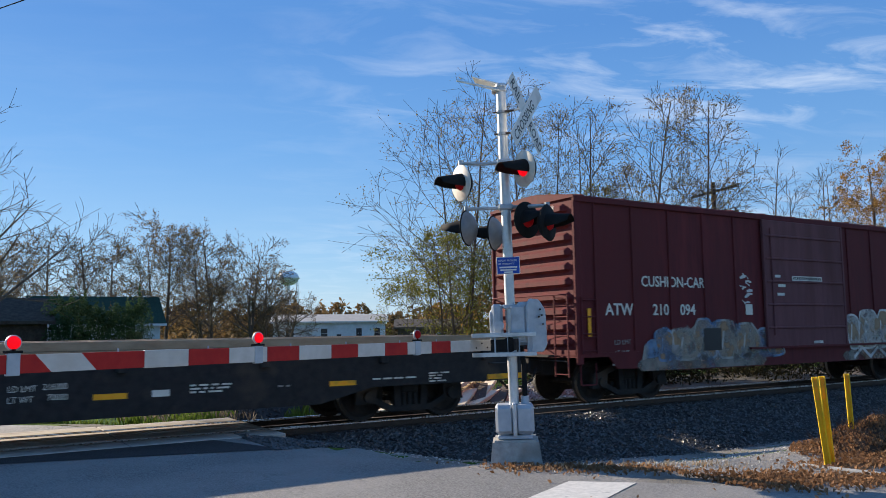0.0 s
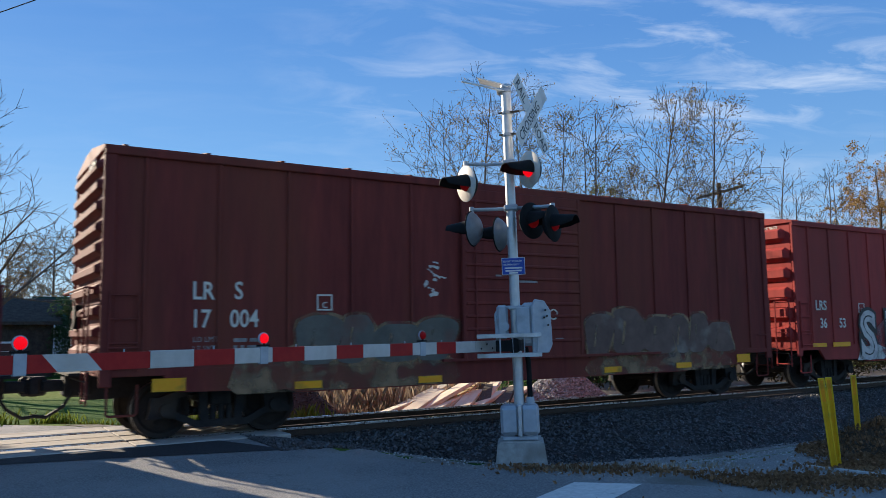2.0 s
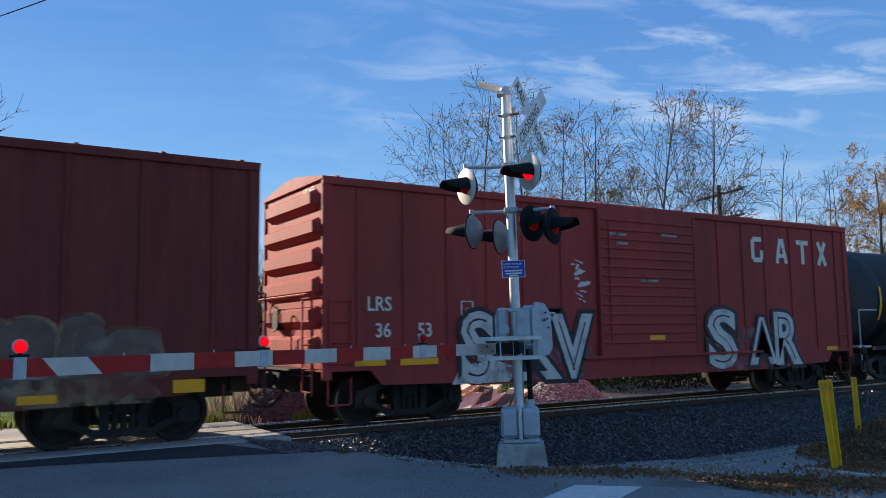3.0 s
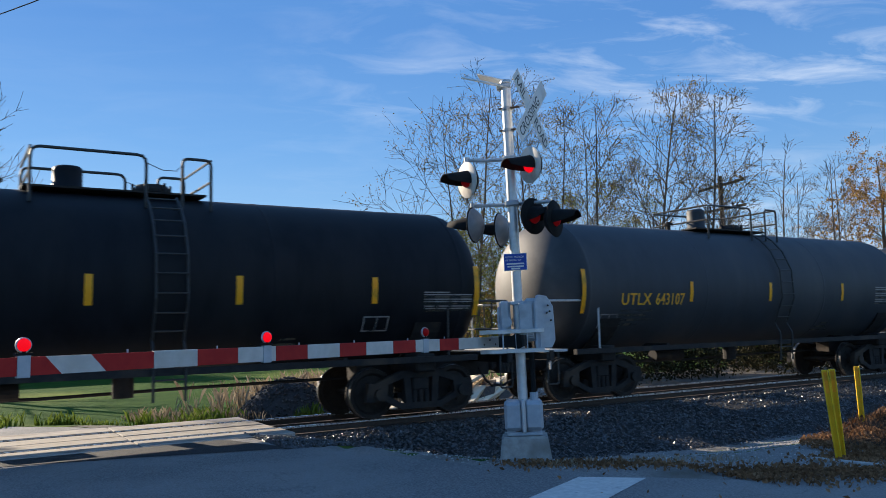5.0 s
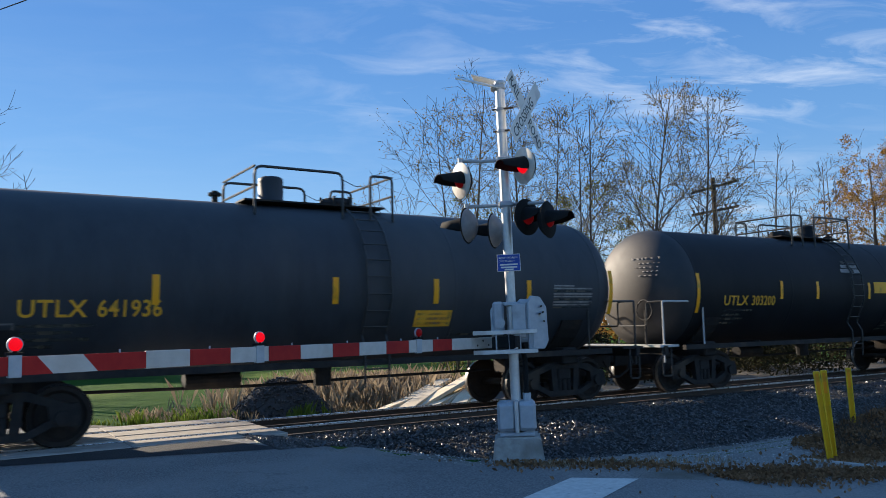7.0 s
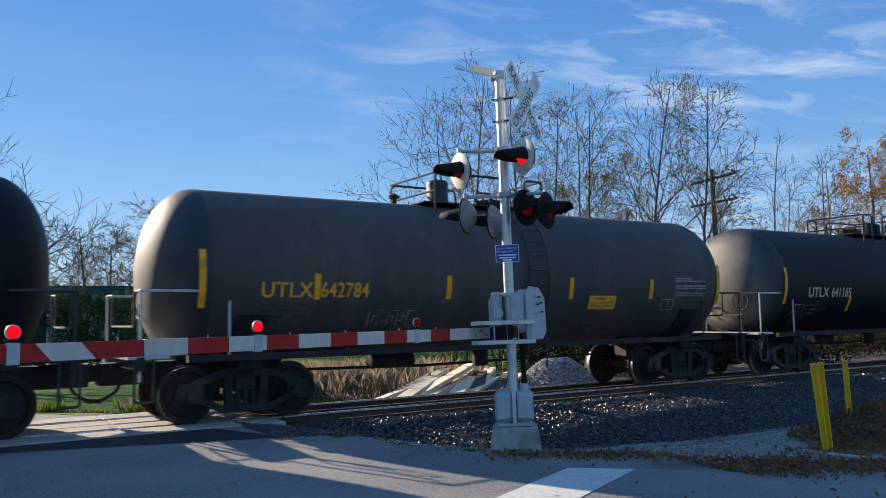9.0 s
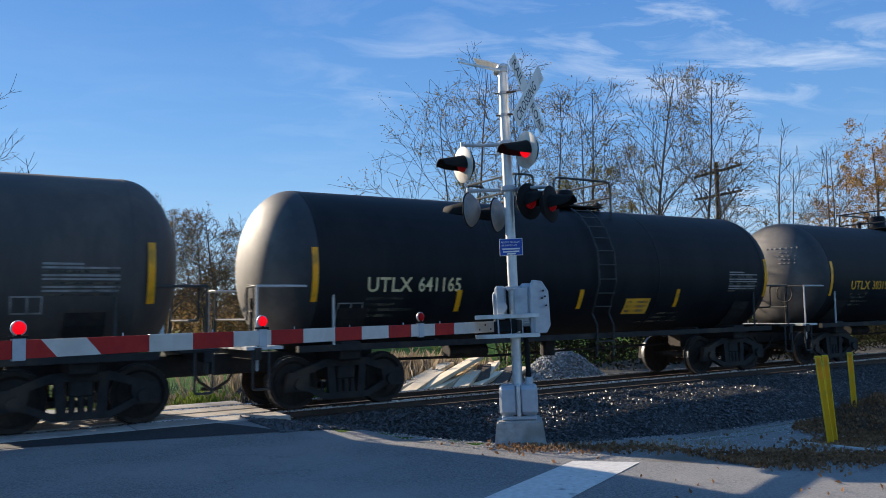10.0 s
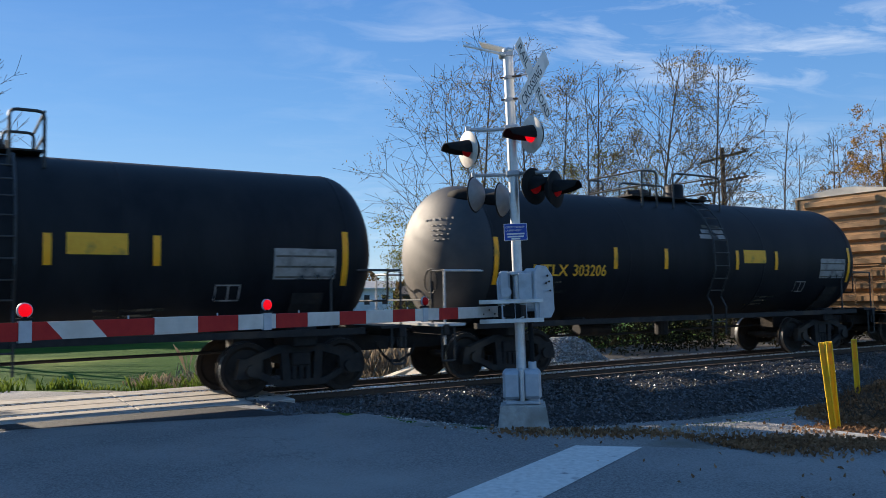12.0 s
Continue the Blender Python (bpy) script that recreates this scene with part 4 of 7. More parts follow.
def tree(x, y, height, seed, label, leaf=None, leaves=0, spread=0.26, stems=1, trunk=0.11, low=0.25, size=0.065, limbs=12, steep=34, top=0.35, twig=0.0085, group="autumn trees", subs=7, sprays=4, splay=0.10):
    """A tree grown limb by limb: leaders, ascending limbs, side limbs, twigs, and leaves at the twigs' ends.
    spread: length of the lowest limbs over the height; top: length of the highest over the lowest; steep: lean of the limbs from upright."""
    r = random.Random(seed)
    ob = thing("tree", label, "tree", group, at=pose(x, y, ground_height(x, y) - 0.1))
    trunks, twigs, ends = [], [], []

    def limb(p, d, length, rad, n, wobble, lift, store):
        pts, here, way = [(p.copy(), rad)], p.copy(), d.copy()
        for k in range(n):
            way = (way + Vector((r.gauss(0, wobble), r.gauss(0, wobble), r.gauss(0, wobble * 0.6) + lift))).normalized()
            here = here + way * (length / n)
            pts.append((here.copy(), max(rad * (1 - 0.8 * (k + 1) / n), twig * 0.8)))
        store.append(pts)
        return pts

    def along(pts, f):
        k = min(int(f * (len(pts) - 1)), len(pts) - 2)
        g = f * (len(pts) - 1) - k
        return pts[k][0].lerp(pts[k + 1][0], g), (pts[k + 1][0] - pts[k][0]).normalized(), pts[k][1] * (1 - g) + pts[k + 1][1] * g

    def fork(way, turn, lean):
        side = way.orthogonal().normalized()
        side = Matrix.Rotation(turn, 3, way) @ side
        return (way * math.cos(lean) + side * math.sin(lean)).normalized()

    for s in range(stems):
        a = 6.28 * s / stems + r.uniform(0, 1.5)
        out = Vector((math.cos(a), math.sin(a), 0)) * (0.0 if stems == 1 else 1.0)
        h = height * (1.0 if s == 0 else r.uniform(0.78, 0.97))
        lead = limb(out * 0.25, (Vector((0, 0, 1)) + out * splay).normalized(), h, trunk * (1 if s == 0 else 0.8), 8, 0.035, 0.03, trunks)
        turn = r.uniform(0, 6.28)
        for k in range(limbs):
            u = (k + r.uniform(0.1, 0.9)) / limbs
            p, way, rad = along(lead, low + (0.97 - low) * u)
            turn += 2.4 + r.gauss(0, 0.3)
            ln = height * spread * (1 + (top - 1) * u) * r.uniform(0.75, 1.2)
            b = limb(p, fork(way, turn, radians(steep * r.uniform(0.8, 1.3))), ln, max(rad * 0.55, twig * 1.6), 5, 0.06, 0.018, twigs)
            t2 = r.uniform(0, 6.28)
            for j in range(subs):
                f = 0.15 + 0.83 * (j + r.random()) / subs
                q, w2, r2 = along(b, f)
                t2 += 2.4
                l2 = ln * 0.58 * (1.05 - 0.55 * f) * r.uniform(0.7, 1.3)
                c = limb(q, fork(w2, t2, radians(r.uniform(28, 52))), l2, max(r2 * 0.6, twig * 1.2), 3, 0.07, 0.01, twigs)
                t3 = r.uniform(0, 6.28)
                for i in range(sprays):
                    f3 = 0.2 + 0.8 * (i + r.random()) / sprays
                    q3, w3, _ = along(c, min(f3, 1.0))
                    t3 += 2.4
                    l3 = l2 * 0.55 * r.uniform(0.6, 1.3)
                    e = limb(q3, fork(w3, t3, radians(r.uniform(22, 48))), l3, twig, 2, 0.10, 0.0, twigs)
                    ends.append((e[-1][0], l3))
                    ends.append((e[1][0], l3))
    limb_tubes("trunk", trunks, BARK, ob)
    limb_tubes("branchwork", twigs, BARK, ob, "bare thin limbs and twigs")
    if leaf and leaves:
        # leaves hang in small clusters, thick on some twigs and missing on others
        full = [e for e in ends if noise.noise(e[0] * 0.55) > -0.12] or ends
        pl = []
        while len(pl) < leaves:
            p, ln = r.choice(full)
            for k in range(r.randint(1, 5)):
                pl.append((p.x + r.gauss(0, 0.11), p.y + r.gauss(0, 0.11), p.z + r.gauss(-0.03, 0.11)))
        leaf_mesh("crown", pl, size, leaf, ob, seed, "thin scattered leaves")
    return ob


THIN = "tall thin autumn tree with a few golden leaves"
tree(17.7, 26.6, 12.3, 21, THIN, LEAF_GOLD, 2600, 0.40, 2, 0.085, 0.34, 0.042, limbs=10, steep=44, top=0.35, splay=0.14)
tree(20.5, 25.3, 12.1, 22, THIN, LEAF_GOLD, 3400, 0.33, 3, 0.080, 0.36, 0.042, limbs=9, steep=38, splay=0.12)
tree(22.3, 24.1, 11.2, 35, THIN, LEAF_GOLD, 2600, 0.32, 2, 0.080, 0.36, 0.042, limbs=10, steep=40)
tree(23.8, 22.5, 11.7, 23, THIN, LEAF_GOLD, 2600, 0.33, 1, 0.095, 0.36, 0.042, limbs=19, steep=46)
tree(25.8, 21.2, 11.0, 24, THIN, LEAF_GOLD, 2200, 0.36, 1, 0.090, 0.34, 0.042, limbs=18, steep=48)
tree(25.2, 23.2, 9.2, 26, THIN, LEAF_GOLD, 1300, 0.32, 1, 0.07, 0.3, 0.042, limbs=13, steep=44)
tree(28.0, 22.0, 8.4, 37, THIN, LEAF_GOLD, 900, 0.32, 1, 0.07, 0.3, 0.042, limbs=12, steep=44)
SLENDER = "slender tree hung with yellowing green leaves"
tree(22.9, 26.5, 8.6, 25, SLENDER, LEAF_GREEN, 9000, 0.30, 2, 0.08, 0.2, 0.045, limbs=10, steep=40)
tree(26.6, 25.0, 7.4, 36, SLENDER, LEAF_GREEN, 5000, 0.32, 2, 0.07, 0.15, 0.045, limbs=9, steep=40)
BARE = "bare grey autumn tree with spreading limbs"
tree(44.6, 30.8, 13.0, 27, BARE, LEAF_GOLD, 60, 0.30, 2, 0.10, 0.30, limbs=10, steep=38, sprays=3, twig=0.010)
tree(48.6, 30.4, 12.6, 28, BARE, LEAF_GOLD, 200, 0.30, 2, 0.10, 0.30, limbs=10, steep=38, sprays=3, twig=0.010)
tree(40.4, 31.5, 9.6, 38, BARE, LEAF_GOLD, 60, 0.32, 2, 0.09, 0.25, limbs=9, steep=40, sprays=3, twig=0.010)
RUST = "broad autumn tree with rusty orange leaves"
tree(53.4, 29.0, 13.0, 29, RUST, LEAF_ORANGE, 17000, 0.40, 2, 0.16, 0.15, 0.075, limbs=12, steep=52, top=0.6, sprays=5)
tree(58.0, 28.0, 14.2, 30, RUST, LEAF_ORANGE, 18000, 0.40, 2, 0.16, 0.15, 0.075, limbs=12, steep=52, top=0.6, sprays=5)
SHRUB = "spreading shrubby tree with yellowing green leaves"
tree(18.0, 28.0, 7.0, 31, SHRUB, LEAF_GREEN, 24000, 0.46, 4, 0.07, 0.05, 0.045, limbs=9, steep=58, top=0.5, splay=0.3)
tree(20.4, 27.4, 6.8, 32, SHRUB, LEAF_GREEN, 20000, 0.44, 4, 0.07, 0.05, 0.045, limbs=9, steep=56, top=0.5, splay=0.3)
# beyond the houses
tree(0.8, 32.4, 9.4, 33, BARE, None, 0, 0.52, 1, 0.19, 0.22, limbs=15, steep=54, top=0.4, twig=0.010)
tree(-1.6, 37.0, 9.5, 43, BARE, None, 0, 0.50, 1, 0.16, 0.25, limbs=15, steep=52, top=0.4, twig=0.010)
FAR = "far autumn tree with a thin browning crown"
for k, (px, py, h, n, sp, st) in enumerate(((13.9, 60.0, 9.9, 9500, 0.44, 2), (17.1, 60.0, 9.3, 5600, 0.42, 2), (20.7, 60.5, 8.5, 3000, 0.52, 2), (22.6, 63.0, 6.8, 900, 0.46, 2),
                                            (6.6, 64.0, 8.8, 800, 0.48, 1), (9.4, 63.0, 9.0, 500, 0.48, 1), (3.6, 60.0, 7.6, 8000, 0.48, 2), (18.6, 66.0, 7.2, 2400, 0.48, 2),
                                            (11.4, 66.0, 8.6, 1500, 0.48, 1), (25.6, 66.0, 5.2, 1500, 0.50, 2))):
    tree(px, py, h, 50 + k, FAR, LEAF_DULL, n, sp, st, 0.16, 0.22, 0.065, limbs=17 if st == 1 else 12, steep=54, top=0.6, twig=0.018)


def bushes(name, centres, material, label, category, seed, per=500, size=0.09):
    """Shrubs and brush of many small leaves, with uneven outline."""
    r = random.Random(seed)
    pl = []
    for x, y, w, d, h in centres:
        z = ground_height(x, y)
        for k in range(per):
            a, q, f = r.uniform(0, 6.28), r.random() ** 0.5, r.random() ** 0.8
            lump = 1 + 0.35 * noise.noise((x + 2 * math.cos(a), y + 2 * math.sin(a), f * 3))
            wide = math.sqrt(max(1 - f ** 2.2, 0.03)) * lump
            pl.append((x + w * q * wide * math.cos(a), y + d * q * wide * math.sin(a), z + h * f * lump))
    ob = leaf_mesh(name, pl, size, material, None, seed)
    return tagged(ob, label, category, kind="stuff")


hr_ = random.Random(8)
bushes("hedge", [(5.2 + 0.62 * k, 44.9 - 0.2 * k, 1.0, 1.1, 3.5 + 0.35 * math.sin(k * 1.1 + 0.4)) for k in range(7)], LEAF_DARK, "dense dark evergreen hedge beside the house", "hedge", 4, 3800, 0.065)
bushes("treeline", [(hr_.uniform(24, 70), hr_.uniform(100, 125), 3.2, 3.0, hr_.uniform(3.5, 6.5)) for k in range(34)], LEAF_DULL, "low far belt of brown autumn woods", "woods", 5, 420, 0.42)
bushes("treeline_left", [(hr_.uniform(-6, 26), hr_.uniform(75, 100), 3.0, 3.0, hr_.uniform(2.5, 5.0)) for k in range(26)], LEAF_DULL, "low far belt of rusty brush", "woods", 6, 380, 0.34)
# the brush's shadow comes from its darkened leaf colour
bushes("underbrush", [(hr_.uniform(17.5, 50), hr_.uniform(18.6, 26), 1.4, 1.0, hr_.uniform(0.8, 2.1)) for k in range(72)], LEAF_SHADE, "tangled brush under the trees, its shade painted into dark leaves", "brush", 7, 640, 0.075)
bushes("far_wood", [(hr_.uniform(60, 160), hr_.uniform(50, 95), 5.0, 4.0, hr_.uniform(5, 9)) for k in range(36)], LEAF_ORANGE, "far belt of rusty autumn woods", "woods", 9, 420, 0.5)


def blades(name, places, h, material, label, seed, width=0.012):
    r = random.Random(seed)
    vs, fs = [], []
    for x, y, s in places:
        z = ground_height(x, y)
        for k in range(3):
            a, ln, le = r.uniform(0, 6.28), h * s * r.uniform(0.5, 1.2), r.uniform(0.1, 0.6)
            c, q = math.cos(a), math.sin(a)
            i = len(vs)
            vs += [(x - q * width, y + c * width, z), (x + q * width, y - c * width, z), (x + c * le * ln * 0.4, y + q * le * ln * 0.4, z + ln * 0.7), (x + c * le * ln, y + q * le * ln, z + ln)]
            fs += [(i, i + 1, i + 2), (i + 1, i + 3, i + 2)]
    me = bpy.data.meshes.new(name)
    me.from_pydata(vs, [], fs)
    me.materials.append(material)
    return tagged(new(name, me), label, "grass", kind="stuff")


gr = random.Random(12)
blades("verge_grass", [(cx + gr.gauss(0, 0.22), cy + gr.gauss(0, 0.18), gr.uniform(0.4, 1.0) * ch) for cx, cy, ch in [(gr.uniform(-1.5, 7.5), gr.gauss(18.2, 0.6), gr.uniform(0.3, 1.9)) for k in range(24)] for j in range(38)], 0.24, BLADE, "tufts of green weeds along the far side of the track", 1, 0.02)
blades("dry_grass", [(gr.gauss(10.4, 1.6), gr.gauss(21.2, 0.9), gr.uniform(0.6, 1.4)) for k in range(2600)], 0.62, STRAW, "stand of tall dry straw-coloured grass", 2, 0.014)
blades("dry_grass_patch", [(gr.uniform(3.5, 14), gr.gauss(19.0, 0.5), gr.uniform(0.4, 1.1)) for k in range(1200)], 0.30, STRAW, "thin dry grass on the far bank", 5, 0.014)
blades("edge_grass", [(6.3 + 2.6 * t + gr.gauss(0, 0.1), 7.95 - 0.9 * t + gr.gauss(0, 0.12), gr.uniform(0.4, 1.1)) for t in (gr.random() for k in range(220))], 0.09, STRAW, "thin grass at the edge of the shoulder", 3, 0.006)


# ---- heaps and timber beyond the track ----
def pebbles(name, places, material, label, category, seed, parent=None):
    """Broken stones: uneven little octahedra."""
    r = np.random.RandomState(seed)
    n = len(places)
    c = np.array([p[:3] for p in places])
    s = np.array([p[3] for p in places])
    o = np.array([(1, 0, 0), (-1, 0, 0), (0, 1, 0), (0, -1, 0), (0, 0, 1), (0, 0, -1)], float)
    jit = r.uniform(0.55, 1.25, (n, 6, 1))
    q = r.normal(size=(n, 4))
    q /= np.linalg.norm(q, axis=1)[:, None]
    w, x, y, z = q.T
    rot = np.stack([1 - 2 * (y * y + z * z), 2 * (x * y - z * w), 2 * (x * z + y * w), 2 * (x * y + z * w), 1 - 2 * (x * x + z * z), 2 * (y * z - x * w), 2 * (x * z - y * w), 2 * (y * z + x * w), 1 - 2 * (x * x + y * y)], 1).reshape(n, 3, 3)
    vs = (np.einsum("nij,nkj->nki", rot, o[None] * jit) * s[:, None, None] * np.array([1, 1, 0.8]) + c[:, None]).reshape(-1, 3)
    f = np.array([(0, 2, 4), (2, 1, 4), (1, 3, 4), (3, 0, 4), (2, 0, 5), (1, 2, 5), (3, 1, 5), (0, 3, 5)])
    fs = (np.arange(n)[:, None, None] * 6 + f[None]).reshape(-1, 3)
    me = bpy.data.meshes.new(name)
    me.from_pydata(vs.tolist(), [], fs.tolist())
    me.materials.append(material)
    ob = new(name, me)
    ob.parent = parent
    return tagged(ob, label, category, kind="stuff")


def stone_heap(name, cx, cy, rx, ry, h, n, size, material, core, label, seed):
    r = random.Random(seed)
    xs = [cx - rx + 2 * rx * k / 16 for k in range(17)]
    ys = [cy - ry + 2 * ry * k / 12 for k in range(13)]
    top = part(name, sheet(xs, ys, lambda x, y: ground_height(x, y) - 0.03 + heap_height(x, y, cx, cy, rx, ry, h) * (1 + 0.2 * noise.noise((x * 2, y * 2, 5)))), core, smooth=60)
    tagged(top, label, "heap")
    pl = []
    for k in range(n):
        a, d = r.uniform(0, 6.28), r.random() ** 0.5
        x, y = cx + rx * d * math.cos(a), cy + ry * d * math.sin(a)
        pl.append((x, y, ground_height(x, y) + heap_height(x, y, cx, cy, rx, ry, h) + r.uniform(-0.02, 0.02), r.uniform(*size)))
    ob = pebbles("stone_layer", pl, material, "", "", seed, top)
    return top


stone_heap("gravel_heap", 16.1, 18.9, 1.5, 1.2, 0.85, 2400, (0.03, 0.065), PALE_STONE, GRAVEL, "heap of pale crushed limestone beyond the track", 61)
stone_heap("millings_heap", 7.2, 18.9, 1.5, 1.0, 0.95, 1800, (0.015, 0.045), surf("dull grey millings", (0.05, 0.05, 0.052), (0.13, 0.127, 0.122), 9, 0.9, bump=0.4, bscale=50, per_island=0.4, spec=0.15), surf("packed grey millings", (0.04, 0.04, 0.042), (0.085, 0.083, 0.080), 20, 0.9, bump=0.6, bscale=40, spec=0.15), "heap of grey asphalt millings beyond the track", 62)
tr = random.Random(14)
for k, (x, y, yaw, ln, rise) in enumerate(((9.9, 18.0, 36, 2.8, 8), (10.6, 18.0, 42, 3.2, 12), (11.3, 18.0, 40, 3.0, 9), (12.0, 18.0, 46, 2.6, 13), (12.7, 18.1, 38, 2.6, 10), (13.4, 18.2, 48, 2.4, 14), (11.0, 18.7, 34, 3.6, 15), (12.2, 18.7, 40, 3.2, 16), (13.2, 18.8, 44, 2.8, 17), (14.0, 18.6, 36, 2.4, 12),
                                          (11.7, 18.4, 30, 3.8, 19), (12.9, 18.5, 52, 2.2, 20), (14.3, 19.1, 46, 2.2, 14))):
    # each baulk rests its near end on the ground and its far end on the pile
    rise *= 0.55
    z = ground_height(x, y) + 0.06 + 0.5 * ln * math.sin(radians(rise))
    ob = part("timber", B(0, 0, 0, ln, 0.40, 0.10, bevel=0.010), LUMBER if k % 6 != 5 else TIEWOOD, at=pose(x, y, z, 0, 0, yaw) @ pose(0, 0, 0, tr.uniform(-12, 2), -rise, 0))
    tagged(ob, "sawn timber baulk lying in a loose pile", "timber", "loose timber pile")
# ---- poles and wires ----
pole = thing("utility_pole", "dark wooden utility pole with two crossarms", "utility pole", at=pose(30.05, 23.9, -0.5))
part("post", R((0, 0, 0), (0, 0, 8.75), 0.13, 14, 0.10), TIEWOOD, pole)
for z, tilt in ((8.3, -13), (7.2, -9)):
    arm = part("crossarm", B(0, -0.16, 0, 2.1, 0.10, 0.12, bevel=0.01), TIEWOOD, pole, at=pose(0, 0, z, 0, tilt, -45))
    for x in (-0.92, -0.5, 0.5, 0.92):
        part("insulator", lathe(bmesh.new(), [(0.0, 0.20), (0.035, 0.19), (0.05, 0.13), (0.03, 0.11), (0.045, 0.06), (0.015, 0.05)], 8, pose(x, -0.16, 0.03)), IRON, arm)
    for x in (-0.55, 0.55):
        part("arm_brace", R((x, -0.10, -0.05), (0, -0.12, -0.62), 0.018, 6), IRON, arm)
lamp_pole = thing("far_pole", "slim grey pole among the far trees", "pole", at=pose(10.5, 50.5, -0.4))
part("post", R((0, 0, 0), (0, 0, 4.6), 0.07, 8, 0.05), OLDWOOD, lamp_pole)
for px, py in ((-8.0, 36.8), (13.0, -3.4)):
    side_pole = thing("utility_pole", "tall wooden pole carrying the overhead cable", "utility pole", at=pose(px, py, ground_height(px, py) - 0.2))
    part("post", R((0, 0, 0), (0, 0, 9.9), 0.16, 14, 0.12), OLDWOOD, side_pole)
    part("crossarm", B(0, 0, 9.45, 2.0, 0.11, 0.13), OLDWOOD, side_pole)
cable = part("overhead_cable", pipe(bmesh.new(), [(-8.0, 36.8, 9.45), (-4, 29.2, 9.16), (0.91, 19.98, 9.02), (1.354, 19.15, 9.02), (6, 10.4, 9.12), (13, -3.4, 9.5)], 0.014), WIRE)
tagged(cable, "black overhead cable against the sky", "cable")


# ---- houses ----
def window(parent, x, y, z, w, h, m=None):
    fr = part("window", B(x, y, z, w + 0.16, 0.08, h + 0.16, m=m), SIDING, parent)
    part("pane", B(x, y - 0.035, z + h / 4, w, 0.03, h / 2 - 0.03, m=m), GLASS, fr)
    part("pane", B(x, y - 0.03, z - h / 4, w, 0.03, h / 2 - 0.03, m=m), GLASS, fr)
    part("sill", B(x, y - 0.06, z - h / 2 - 0.08, w + 0.2, 0.12, 0.05, m=m), SIDING, fr)


def gable_house(name, label, x, y, yaw, w, d, wall_h, rise, walls, roof_mat, windows, doors=(), over=0.35, courses=9, trim=None):
    ho = thing(name, label, "house", at=pose(x, y, -0.6, 0, 0, yaw))
    bm = slab(bmesh.new(), [(-d / 2, 0), (d / 2, 0), (d / 2, wall_h), (0, wall_h + rise), (-d / 2, wall_h)], w, pose(0, 0, 0, 90, 0, 90))
    wall = part("wall", bm, walls, ho)
    for k in range(courses):
        z = 0.2 + (wall_h - 0.25) * k / courses
        part("siding_board", B(0, -d / 2 - 0.012, z + 0.1, w, 0.02, (wall_h - 0.3) / courses * 0.9), walls, wall)
    for s in (-1, 1):
        ln = math.hypot(d / 2 + over, rise * (1 + over / (d / 2)))
        tilt = math.degrees(math.atan2(rise, d / 2))
        part("roof", B(0, 0, 0, w + 2 * over, ln, 0.1, m=pose(0, s * (d / 4 + over / 2), wall_h + rise / 2 - rise * over / d + 0.06, -s * tilt)), roof_mat, ho)
        part("fascia", B(0, s * (d / 2 + over), wall_h - rise * over / (d / 2) + 0.02, w + 2 * over, 0.06, 0.16), trim or SIDING, ho)
    for wx, wz, ww, wh in windows:
        window(ho, wx, -d / 2 - 0.03, wz, ww, wh)
    for wx in doors:
        dr = part("door", B(wx, -d / 2 - 0.03, 1.1, 0.9, 0.06, 2.0), SIDING, ho)
        part("door_pane", B(wx, -d / 2 - 0.07, 1.5, 0.5, 0.03, 0.8), GLASS, dr)
    return ho


mobile = gable_house("mobile_home", "long white mobile home with a pale low roof", 37.8, 83.7, -24, 12.2, 6.5, 3.3, 0.75, SIDING, ROOFGREY, ((-4.3, 2.0, 0.8, 1.1), (-0.6, 2.0, 0.7, 1.1), (3.2, 2.0, 0.6, 1.1), (5.2, 2.0, 0.6, 1.1)), (1.0,))
gable_house("cottage", "white sided cottage with a dark green shingle roof", 9.0, 58.2, -4, 7.6, 6.0, 3.0, 1.7, SIDING, ROOFGREEN, ((2.2, 1.75, 1.0, 1.3), (-1.0, 1.75, 1.0, 1.3)))
gable_house("old_barn", "low dark weathered barn", 0.6, 47.0, 3, 8.0, 5.0, 3.0, 1.1, DARKWALL, DARKWALL, ((2.0, 1.5, 0.8, 0.8),), trim=DARKWALL)
gable_house("brown_shed", "low brown board shed by the trees", 36.3, 59.9, -30, 5.0, 4.0, 2.5, 0.6, SHED, SHED, ((1.2, 1.6, 0.7, 0.7), (-1.0, 1.6, 0.7, 0.7)), trim=SHED)
# the hip wing of the mobile home's porch
dish = part("satellite_dish", lathe(bmesh.new(), [(0.0, 0.0), (0.25, 0.03), (0.42, 0.10), (0.5, 0.18)], 18, pose(30.4, 82.6, 3.9, 60, 0, -40)), IRON, smooth=60)
part("dish_post", R((30.4, 82.6, 2.9), (30.4, 82.6, 3.9), 0.05, 8), IRON, dish)
tagged(dish, "dark satellite dish on a post at the roof", "satellite dish")

# ---- the water tower ----
tower = thing("water_tower", "pale grey water tower standing on thin legs", "water tower", at=pose(219, 559, -1))
part("tank", lathe(bmesh.new(), [(0.0, 47.5), (3.5, 47.2), (6.5, 45.6), (7.9, 43.2), (7.9, 41.5), (6.6, 39.0), (3.5, 37.2), (0.0, 36.6)], 28), TOWERGREY, tower, smooth=40)
part("riser", R((0, 0, 0), (0, 0, 37), 0.9, 12), TOWERGREY, tower)
for k in range(6):
    a = k * math.pi / 3 + 0.3
    part("leg", R((8.8 * math.cos(a), 8.8 * math.sin(a), 0), (7.6 * math.cos(a), 7.6 * math.sin(a), 42), 0.32, 8), TOWERGREY, tower)
